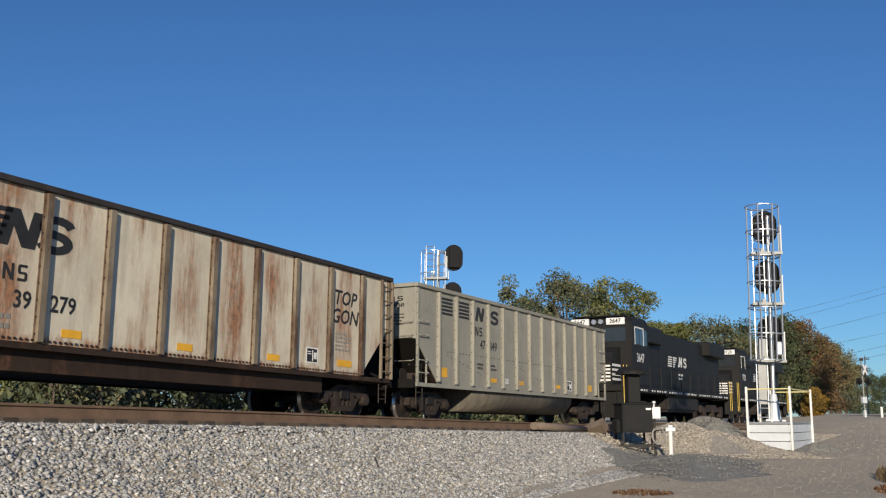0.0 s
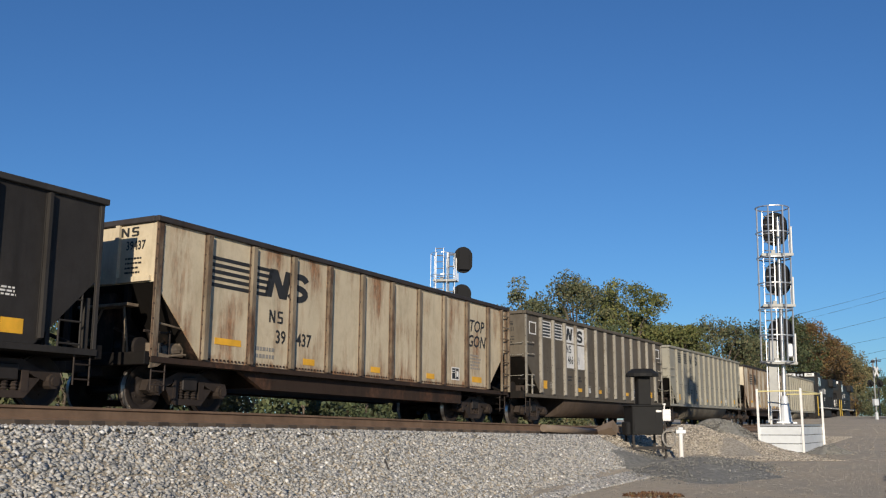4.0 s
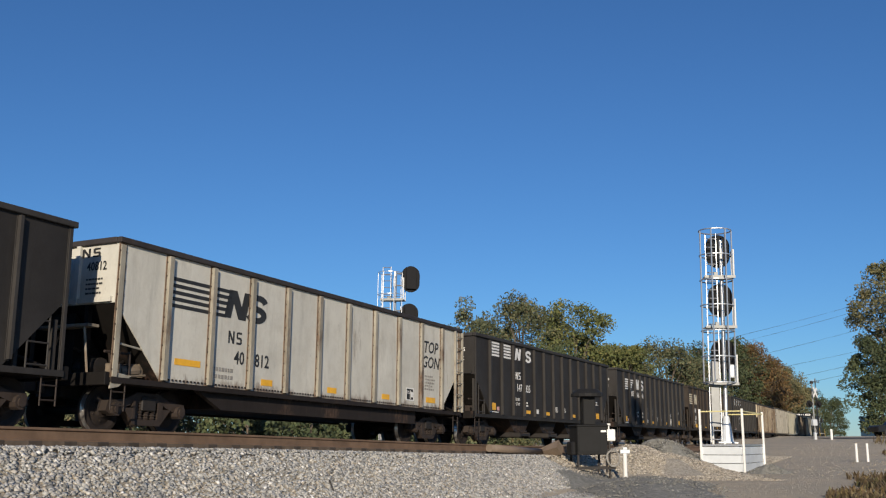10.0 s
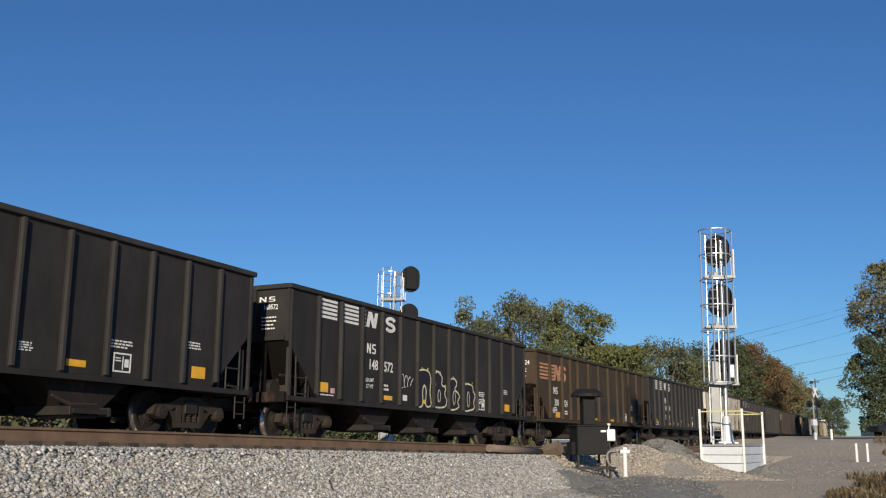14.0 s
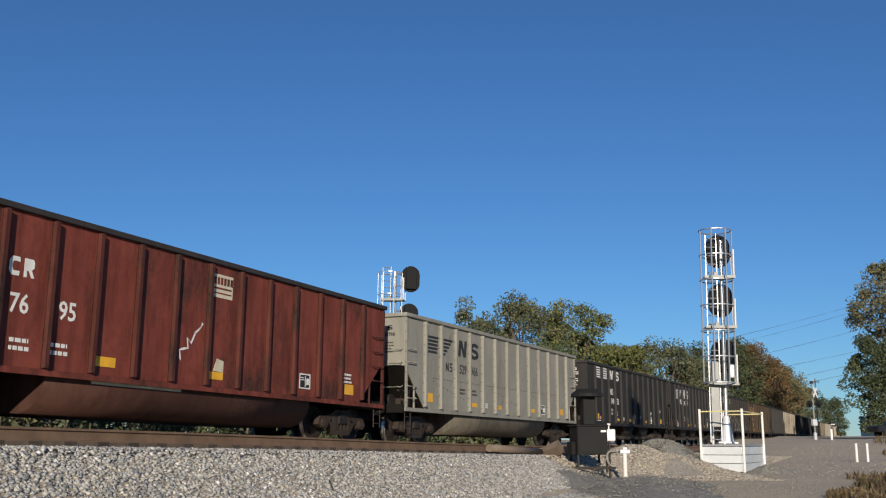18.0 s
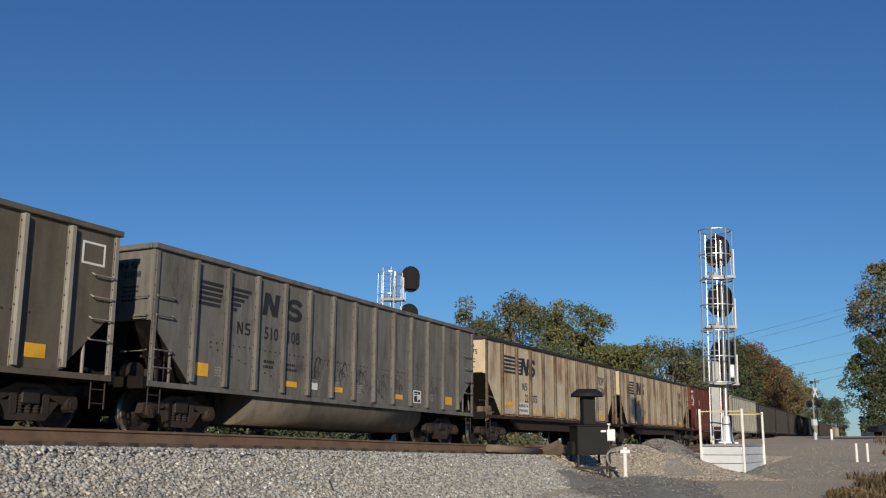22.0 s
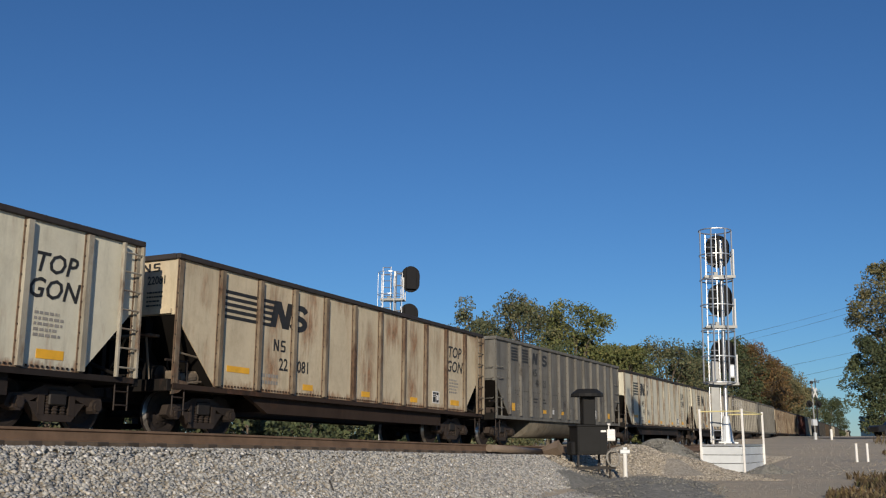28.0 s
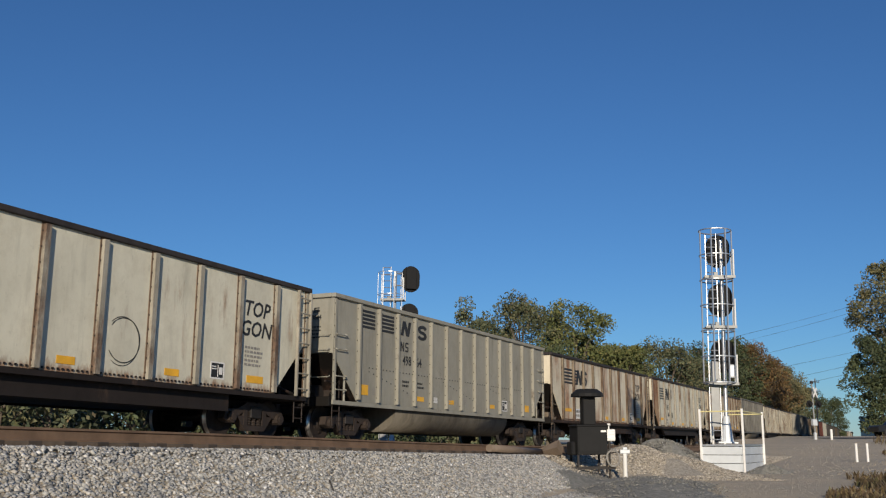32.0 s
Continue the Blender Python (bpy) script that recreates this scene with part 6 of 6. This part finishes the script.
def power_pole(x, y, top, label):
    p = thing("utility_pole", label, "utility pole", "utility poles", pose(x, y, ground_z(x, y) - 0.3, 0, 0, 35))
    bm = bmesh.new()
    tube(bm, (0, 0, 0), (0, 0, top), 0.11, 10, 0.07)
    part("pole", bm, M["pole_wood"], p)
    for z in (top - 0.5, top - 1.7):
        part("crossarm", boxes((-0.9, 0.9, -0.05, 0.05, z, z + 0.10)), M["pole_wood"], p)
        for k in (-0.82, -0.4, 0.4, 0.82):
            part("insulator", tubes([((k, 0, z + 0.14), (k, 0, z + 0.32))], 0.05, 8), M["alu_white"], p)


power_pole(49.3, 132, 7.9, "weathered wooden utility pole beside the railway")
power_pole(66, 192, 10.0, "weathered wooden utility pole far down the line")


def cables():
    ends = [((30, 142.4, 14.2), (75, 149.7, 25.2)), ((30, 143.0, 13.2), (75, 150.3, 24.3)), ((30, 143.6, 11.0), (75, 150.9, 21.2)), ((30, 144.2, 9.4), (75, 151.5, 17.5)), ((30, 144.8, 7.4), (75, 152.1, 15.7)), ((30, 145.4, 6.2), (75, 152.7, 14.5))]
    for a, b in ends:
        a, b = Vector(a), Vector(b)
        a, b = a + (a - b) * 1.2, b + (b - a) * 0.8
        pts = [a.lerp(b, k / 24) - Vector((0, 0, 5.0 * 4 * (k / 24) * (1 - k / 24))) + Vector((0, 0, 4.6)) for k in range(25)]
        tagged(new("power_cable", mesh_of("power_cable", pipe(pts, 0.02, 4), M["cable"])), "thin dark overhead power cable across the sky", "power cable", "power cables")


cables()


# ---- trees and undergrowth ----
def leaf_mat(name, stops):
    m, nt, b = nodes_of(name, 0.75)
    geo = nt.nodes.new("ShaderNodeNewGeometry")
    c = ramp_node(nt, geo.outputs["Random Per Island"], stops)
    n = noise_node(nt, 0.28, (1, 1, 1), 3)
    tint = ramp_node(nt, n.outputs[0], [(0.35, (0.6, 0.65, 0.6)), (0.65, (1.2, 1.17, 1.0))])
    nt.links.new(mix_node(nt, 1.0, c.outputs[0], tint.outputs[0], "MULTIPLY"), b.inputs["Base Color"])
    return m


M["leaf_olive"] = leaf_mat("olive_leaves", [(0.0, (0.052, 0.068, 0.039)), (0.5, (0.108, 0.122, 0.066)), (0.88, (0.166, 0.159, 0.087)), (1.0, (0.190, 0.134, 0.087))])
M["leaf_green"] = leaf_mat("autumn_green_leaves", [(0.0, (0.068, 0.088, 0.030)), (0.6, (0.143, 0.155, 0.050)), (1.0, (0.171, 0.155, 0.059))])
M["leaf_dark"] = leaf_mat("dark_green_leaves", [(0.0, (0.039, 0.058, 0.031)), (0.7, (0.080, 0.101, 0.046)), (1.0, (0.092, 0.095, 0.046))])
M["leaf_rust"] = leaf_mat("rusty_autumn_leaves", [(0.0, (0.063, 0.049, 0.027)), (0.5, (0.150, 0.091, 0.041)), (0.9, (0.213, 0.118, 0.045)), (1.0, (0.125, 0.124, 0.045))])
M["leaf_gold"] = leaf_mat("golden_autumn_leaves", [(0.0, (0.14, 0.09, 0.015)), (1.0, (0.32, 0.18, 0.03))])
M["leaf_tan"] = leaf_mat("olive_tan_leaves", [(0.0, (0.066, 0.070, 0.036)), (0.5, (0.142, 0.136, 0.070)), (1.0, (0.225, 0.190, 0.108))])
M["bark"] = plain("grey_brown_bark", (0.13, 0.105, 0.08), 0.95, 0, 0.3, 2.5, 0.6, 0.03, stretch=(1, 1, 0.25))


def leaves_mesh(name, centres, radii, per, size, seed, mat):
    rnd = np.random.RandomState(seed)
    C = np.repeat(np.array(centres), per, 0)
    R = np.repeat(np.array(radii), per)[:, None]
    d = rnd.normal(size=C.shape)
    d /= np.linalg.norm(d, axis=1)[:, None]
    P = C + d * R * (rnd.uniform(0.25, 1.0, (len(C), 1)) ** 0.5) * np.array([1, 1, 0.8])
    a = rnd.normal(size=P.shape)
    a /= np.linalg.norm(a, axis=1)[:, None]
    b = np.cross(a, rnd.normal(size=P.shape))
    b /= np.linalg.norm(b, axis=1)[:, None]
    k = size * rnd.uniform(0.55, 1.3, (len(P), 1))
    V = np.stack([P - a * k, P - b * k * 0.55, P + a * k, P + b * k * 0.55], 1).reshape(-1, 3)
    n = len(P)
    me = bpy.data.meshes.new(name)
    me.vertices.add(4 * n)
    me.vertices.foreach_set("co", V.ravel())
    me.loops.add(4 * n)
    me.loops.foreach_set("vertex_index", np.arange(4 * n, dtype=np.int32))
    me.polygons.add(n)
    me.polygons.foreach_set("loop_start", np.arange(0, 4 * n, 4, dtype=np.int32))
    me.update(calc_edges=True)
    me.materials.append(mat)
    return me


def tree(x, y, high, wide, leaf, seed, label, clumps=34, per=120, size=0.24, bare=0.3, lift=0.0, name="tree", category="tree"):
    rnd = random.Random(seed)
    t = thing(name, label, category, "trees by the line" if category == "tree" else "bushes by the line", pose(x, y, ground_z(x, y) - 0.15))
    cs, rs = [], []
    for _ in range(clumps):
        h = rnd.uniform(bare, 0.97)
        swell = math.sin(math.pi * min(1, max(0.08, (h - bare) / (1.06 - bare)) ** 0.75)) ** 0.7
        a, q = rnd.uniform(0, 6.283), math.sqrt(rnd.uniform(0.05, 1)) * wide / 2 * swell
        cs.append((q * math.cos(a), q * math.sin(a), h * high))
        rs.append(rnd.uniform(0.55, 1.0) * wide * 0.17 + 0.3)
    for k in range(clumps // 4):
        c = cs[k]
        cs.append((c[0] * 1.12, c[1] * 1.12, c[2] + rnd.uniform(0.2, 0.7)))
        rs.append(rs[k] * 0.5)
    top = max(c[2] for c in cs)
    bm = bmesh.new()
    pts, p = [], Vector((0, 0, -0.2))
    for k in range(7):
        pts.append(p.copy())
        p = p + Vector((rnd.uniform(-0.03, 0.03) * high * 0.4, rnd.uniform(-0.03, 0.03) * high * 0.4, high * 0.13))
    r0 = 0.018 * high + 0.05
    for k in range(6):
        tube(bm, pts[k], pts[k + 1], r0 * (1 - k / 7), 8, r0 * (1 - (k + 1) / 7))
    for c in cs[::2]:
        j = min(5, max(1, int(c[2] / high * 6) - 1))
        mid = pts[j].lerp(Vector(c), 0.5) + Vector((0, 0, 0.04 * high))
        tube(bm, pts[j], mid, r0 * 0.34, 5, r0 * 0.2)
        tube(bm, mid, Vector(c), r0 * 0.2, 5, 0.02)
    part("trunk", bm, M["bark"], t)
    part("crown", leaves_mesh("crown", cs, rs, per, size, seed, M[leaf]), None, t)
    return t


GROVE = [(0.9, 127, 14.2, 6.8, "leaf_tan", "small tan autumn tree beyond the tracks"), (4.2, 126.7, 18.4, 9.4, "leaf_olive", "olive autumn tree with thin crown"), (10.4, 127.9, 19.4, 10.6, "leaf_olive", "tall olive autumn tree with open crown"), (7, 135.2, 16.7, 9.4, "leaf_dark", "dark green tree in the grove"),
         (14.2, 135.2, 18.2, 9.0, "leaf_olive", "olive tree with gaps in its crown"), (16.6, 125.5, 17.3, 12.0, "leaf_green", "broad yellow-green tree beyond the tracks"), (19.4, 132.8, 14.8, 10.6, "leaf_green", "yellow-green tree in the grove"), (12.5, 120.7, 11.9, 10.6, "leaf_dark", "low dark green tree beyond the tracks"),
         (24, 130.3, 12.2, 8.0, "leaf_olive", "slender olive tree beyond the tracks"), (22, 120.7, 11.3, 9.4, "leaf_green", "low yellow-green tree beyond the tracks"), (30.6, 135.2, 13.6, 11.6, "leaf_olive", "round olive-green tree beyond the tracks"), (34.5, 140, 11.6, 10.0, "leaf_olive", "round olive-green tree beyond the tracks"), (26.5, 140, 12.1, 8.3, "leaf_dark", "dark green tree in the grove"),
         (39.5, 147.2, 14.9, 10.3, "leaf_dark", "dark green tree by the line"), (44, 152.1, 15.6, 10.3, "leaf_dark", "tall dark green tree by the line"), (48.5, 156.9, 15.4, 9.2, "leaf_rust", "rust-brown autumn tree beyond the tracks"), (52.5, 164.1, 15.2, 8.8, "leaf_rust", "rust-brown autumn tree beyond the tracks"), (46.6, 144.8, 4.6, 3.6, "leaf_gold", "small golden autumn tree"),
         (58, 176.2, 14.6, 9.9, "leaf_rust", "rust-brown autumn tree along the line"), (65, 193.1, 14.4, 9.9, "leaf_tan", "olive-tan autumn tree along the line"), (74, 214.8, 14.2, 11.0, "leaf_tan", "tan autumn tree along the line"), (84, 239, 13.4, 11.0, "leaf_olive", "olive tree along the line"), (96, 263.1, 12.6, 11.0, "leaf_dark", "small dark tree far down the line"), (112, 289.7, 11.5, 12.1, "leaf_dark", "small dark tree far down the line"),
         (53.6, 115.9, 20.4, 9.6, "leaf_tan", "tall olive-tan tree with long bare trunk"), (49.4, 112.8, 11.4, 7.0, "leaf_dark", "dark leafy tree beside the road"), (57.5, 119.5, 13.0, 9.0, "leaf_dark", "dark leafy tree beside the road"), (63, 124.3, 16.0, 10.0, "leaf_tan", "olive-tan autumn tree beyond the tracks"), (70, 132.8, 13.0, 9.0, "leaf_olive", "olive tree beyond the road"),
         (-23.5, 84.5, 15.8, 9.0, "leaf_olive", "olive tree behind the train"), (-33, 86.9, 15.0, 10.0, "leaf_olive", "olive tree behind the train"), (-44, 89.3, 14.0, 10.0, "leaf_green", "yellow-green tree behind the train"), (-13.5, 89.3, 9.5, 8.0, "leaf_dark", "low dark tree behind the train"), (-6, 99, 7.5, 8.0, "leaf_green", "low green tree behind the train")]
for i, (x, y, h, w, leaf, lab) in enumerate(GROVE):
    near = x > 49 and y < 121
    tree(x, y, h, w, leaf, 100 + i, lab, clumps=60 if near else 52, per=240 if near else 220, size=0.16 if near else 0.18, bare=0.42 if leaf == "leaf_tan" else 0.10)

for i in range(66):
    rnd = random.Random(500 + i)
    s, u = -20 + i * 1.51 + rnd.uniform(-0.8, 0.8), -rnd.uniform(13, 19)
    x, y = ground_xy(s, u)
    tree(float(x), float(y), rnd.uniform(2.4, 4.2), rnd.uniform(3.4, 5.2), rnd.choice(["leaf_dark", "leaf_dark", "leaf_olive"]), 600 + i, "green bush growing behind the tracks", clumps=14, per=90, size=0.14, bare=0.1, name="bush", category="bush")
# Unseen shrub, added right of view so its shadow falls on the yard corner.
tree(11.3, 6.0, 4.9, 6.0, "leaf_rust", 777, "unseen shrub placed off view to shade the yard edge", clumps=34, per=260, size=0.11, bare=0.12, name="bush", category="bush")

M["dry_grass"] = leaf_mat("dry_russet_grass", [(0.0, (0.07, 0.045, 0.025)), (0.5, (0.14, 0.095, 0.055)), (0.85, (0.21, 0.155, 0.085)), (1.0, (0.14, 0.13, 0.05))])


def weeds(n, spots, seed, high, mat, label):
    rnd = np.random.RandomState(seed)
    V, F = [], []
    for cx, cy, rx, ry, share in spots:
        for _ in range(int(n * share)):
            q, a = math.sqrt(rnd.uniform()), rnd.uniform(0, 6.283)
            x, y = cx + rx * q * math.cos(a), cy + ry * q * math.sin(a)
            z = ground_z(x, y) - 0.02
            h, b = high * rnd.uniform(0.3, 1.1), rnd.uniform(0, 6.283)
            lx, ly, w = 0.5 * h * math.cos(b), 0.5 * h * math.sin(b), 0.012 + 0.02 * rnd.uniform()
            px, py = -math.sin(b) * w, math.cos(b) * w
            k = len(V)
            V += [(x - px, y - py, z), (x + px, y + py, z), (x + lx * 0.5 + px, y + ly * 0.5 + py, z + h * 0.7), (x + lx * 0.5 - px, y + ly * 0.5 - py, z + h * 0.7), (x + lx, y + ly, z + h)]
            F += [(k, k + 1, k + 2, k + 3), (k + 3, k + 2, k + 4)]
    tagged(new("dry_grass", pieces("dry_grass", V, F, mat)), label, "grass", kind="stuff")


weeds(9000, [(9.4, 19.1, 1.9, 3.2, 0.3), (11.9, 23.4, 2.0, 3.3, 0.25), (13.4, 27.0, 2.4, 2.9, 0.1), (25.8, 46.2, 4.4, 8.4, 0.4)], 11, 0.24, M["dry_grass"], "dry russet grass and weeds at the yard edge")
M["leaf_litter"] = leaf_mat("reddish_leaf_litter", [(0.0, (0.07, 0.035, 0.02)), (0.5, (0.16, 0.075, 0.04)), (0.9, (0.24, 0.12, 0.06)), (1.0, (0.20, 0.17, 0.09))])
weeds(9000, [(8.6, 16.8, 2.1, 2.6, 0.8), (2.6, 17.2, 0.5, 0.4, 0.04)], 13, 0.07, M["leaf_litter"], "fallen reddish leaves lying over the gravel")
weeds(5000, [(34, 57.5, 8, 12, 0.5), (-22, 62.5, 16, 6, 0.5)], 12, 0.5, M["dry_grass"], "dry grass beyond the yard")


def stake(x, y, high, lean):
    k = thing("iron_stake", "dark iron stake stuck in the ballast", "stake", m=pose(x, y, ground_z(x, y) - 0.05, 0, lean, 0))
    part("rod", tubes([((0, 0, 0), (0, 0, high))], 0.012), M["steel_dark"], k)


stake(-1.55, 14.7, 0.26, -22)


def wood_posts():
    for k, (s_, u_, h) in enumerate(((21, -10.5, 0.8), (24.5, -10.7, 0.7), (28, -10.4, 0.8), (32, -10.8, 0.75), (9, -10.5, 0.8), (1, -10.8, 0.7))):
        x, y = ground_xy(s_, u_)
        p = thing("wooden_post", "grey weathered wooden post behind the tracks", "post", "wooden posts", pose(float(x), float(y), float(terrain(s_, u_)) - 0.2, 1.5 * (k % 3 - 1), 0, 20 * k))
        part("timber", boxes((-0.07, 0.07, -0.07, 0.07, 0, h + 0.2), bevel=0.015), M["pole_wood"], p)


wood_posts()


# ---- locomotives ----
M["loco_black"] = paint("black_locomotive_paint", (0.019, 0.0185, 0.018), (0.04, 0.03, 0.025), 0.12, 0.25, 0.4, 0.15)
M["rail_yellow"] = plain("yellow_step_paint", (0.55, 0.38, 0.06), 0.6, 0, 0.15, 3, 0)


def big_wheel_mesh():
    if "big_wheel" not in STORE:
        bm = bmesh.new()
        tube(bm, (0, -1.05, 0), (0, 1.05, 0), 0.1, 10)
        for sgn in (-1, 1):
            lathe_y(bm, [(sgn * a, r) for a, r in ((0.84, 0.02), (0.84, 0.16), (0.78, 0.3), (0.815, 0.44), (0.815, 0.52), (0.70, 0.533), (0.665, 0.56), (0.66, 0.44), (0.72, 0.3), (0.66, 0.1))])
        bmesh.ops.recalc_face_normals(bm, faces=bm.faces[:])
        STORE["big_wheel"] = mesh_of("wheel_set", bm, M["wheel"])
    return STORE["big_wheel"]


def engine(number, label):
    e = thing("locomotive", label, "locomotive", "locomotives")
    B, F = M["loco_black"], 1.5
    part("frame_deck", boxes((-10.6, 10.6, -1.52, 1.52, 1.35, 1.62), bevel=0.02), B, e)
    part("sill_marks", boxes(*[(-9.6 + 0.42 * k, -9.6 + 0.42 * k + (0.12, 0.26, 0.2)[k % 3], -1.535, -1.525, 1.42, 1.50) for k in range(46) if k % 7]), M["white_bit"], e)
    bm = bmesh.new()
    prism(bm, [(-6.4, 1.62), (9.9, 1.62), (9.9, 4.1), (9.6, 4.42), (-6.4, 4.46)], -0.97, 0.97)
    bmesh.ops.bevel(bm, geom=bm.edges[:], offset=0.08, segments=2, affect="EDGES")
    part("long_hood", bm, B, e)
    for k in range(11):
        x = -5.6 + k * 1.35
        part("hood_door", boxes((x, x + 1.25, -0.99, -0.975, 1.8, 3.6), bevel=0.004), B, e)
    part("radiator", boxes((5.9, 9.7, -1.4, 1.4, 3.75, 4.55), bevel=0.06), B, e)
    part("dynamic_brake", boxes((-6.2, -3.4, -1.3, 1.3, 3.7, 4.5), bevel=0.06), B, e)
    bm = bmesh.new()
    prism(bm, [(-9.0, 1.62), (-6.42, 1.62), (-6.42, 4.45), (-6.7, 4.65), (-8.7, 4.65), (-9.0, 4.4)], -1.5, 1.5)
    bmesh.ops.bevel(bm, geom=bm.edges[:], offset=0.05, segments=2, affect="EDGES")
    part("cab", bm, B, e)
    part("cab_roof", boxes((-8.9, -6.45, -1.2, 1.2, 4.655, 4.72), bevel=0.03), B, e)
    for y in (-0.82, 0.82):
        board = part("number_board", boxes((-9.1, -8.98, y - 0.42, y + 0.42, 4.28, 4.58), bevel=0.02), M["white_paint"], e, "white number board")
        part("board_number", text_mesh(number, 0.26, M["black_bit"]), None, board, m=Matrix.Translation((-9.105, y, 4.43)) @ pose(0, 0, 0, 90, 0, -90))
    part("headlight", tubes([((-9.12, -0.16, 4.43), (-8.98, -0.16, 4.43)), ((-9.12, 0.16, 4.43), (-8.98, 0.16, 4.43))], 0.11, 12), M["alu"], e)
    part("windscreen", boxes((-9.02, -9.005, -1.25, -0.2, 3.55, 4.15), (-9.02, -9.005, 0.2, 1.25, 3.55, 4.15)), M["glass"], e)
    for k in range(5):
        part("nose_stripe", boxes((-10.32, -10.305, -0.95, 0.95, 1.78 + 0.15 * k, 1.86 + 0.15 * k)), M["white_bit"], e)
    for a, b in ((-8.5, -7.95), (-7.85, -7.3), (-7.2, -6.75)):
        part("cab_window", boxes((a, b, -1.515, -1.503, 3.45, 4.15)), M["glass"], e)
    part("window_frame", boxes((-8.56, -7.24, -1.53, -1.517, 4.16, 4.22), (-8.56, -8.51, -1.53, -1.517, 3.42, 4.15), (-7.29, -7.24, -1.53, -1.517, 3.42, 4.15)), M["white_bit"], e)
    bm = bmesh.new()
    prism(bm, [(-10.3, 1.62), (-9.02, 1.62), (-9.02, 3.3), (-10.0, 3.0), (-10.3, 2.6)], -1.0, 1.0)
    part("nose", bm, B, e)
    for z in (1.82, 2.02, 2.22, 2.42):
        part("nose_stripe", boxes((-10.2, -9.1, -1.015, -1.003, z, z + 0.1)), M["white_bit"], e)
    part("rear_stripe", boxes((9.915, 9.93, -0.8, 0.8, 2.1, 2.25), (9.915, 9.93, -0.8, 0.8, 2.4, 2.55)), M["white_bit"], e)
    m = Matrix.Translation((-7.75, -1.512, 2.85)) @ pose(0, 0, 0, 90)
    part("road_number", text_mesh(number, 0.55, M["white_bit"]), None, e, m=m)
    emblem(e, 1.0, "flag", "white_bit", -1.6, 0.12, 0.505)
    part("small_marks", boxes((0.5, 1.3, -1.005, -0.995, 2.42, 2.52), (0.5, 1.2, -1.005, -0.995, 2.22, 2.32)), M["white_bit"], e)
    bm = bmesh.new()
    prism(bm, [(-2.9, 0.55), (3.0, 0.55), (3.1, 1.35), (-3.0, 1.35)], -1.35, 1.35)
    bmesh.ops.bevel(bm, geom=bm.edges[:], offset=0.12, segments=2, affect="EDGES")
    part("fuel_tank", bm, M["steel_dark"], e)
    for x in (-10.35, 10.0):
        part("step_well", boxes((x - 0.15, x + 0.5, -1.5, -1.2, 0.5, 1.35), bevel=0.02), B, e)
        for k in range(2):
            part("grab_rail", tubes([((x + 0.45 * k, -1.54, 0.7), (x + 0.45 * k, -1.54, 2.45))], 0.02), M["rail_yellow"], e)
    part("walkway_rail", tubes([((-6.3, -1.48, 2.6), (9.9, -1.48, 2.6))] + [((-6.3 + 1.8 * k, -1.48, 1.62), (-6.3 + 1.8 * k, -1.48, 2.6)) for k in range(10)], 0.022), B, e)
    for x in (-10.75, 10.75):
        part("coupler", shared("coupler", coupler_bm, M["steel_dark"]), None, e, m=pose(x - (0.15 if x > 0 else -0.15), 0, 0, 0, 0, 0 if x > 0 else 180))
        part("pilot", boxes((-0.06, 0.06, -1.3, 1.3, 0.25, 1.3)), B, e, m=pose(x * 0.985, 0, 0))
    for x in (-6.9, 6.9):
        t = part("truck", boxes((-2.3, 2.3, -0.4, 0.4, 0.6, 1.2)), M["steel_dark"], e, m=pose(x, 0, 0))
        for y in (-1.1, 1.1):
            bm = bmesh.new()
            prism(bm, [(-2.6, 0.6), (-2.5, 0.95), (-1.2, 0.8), (-0.8, 1.0), (0.8, 1.0), (1.2, 0.8), (2.5, 0.95), (2.6, 0.6), (2.3, 0.45), (1.7, 0.6), (-1.7, 0.6), (-2.3, 0.45)], y - 0.08, y + 0.08)
            for a in (-2.0, 0.0, 2.0):
                box(bm, a - 0.2, a + 0.2, y - 0.14, y + 0.14, 0.36, 0.8)
            part("side_frame", bm, M["frame_rust"], t)
        for a in (-2.0, 0.0, 2.0):
            w = part("wheel_set", big_wheel_mesh(), None, t, m=pose(a, 0, 0.533))
            WHEELS.append((w, a, 0.533))
    return e


ENGINES = [(engine("3647", "black road locomotive with white lettering hauling the train"), 61.2), (engine("9720", "black road locomotive coupled at the head of the train"), 83.7)]
motions()
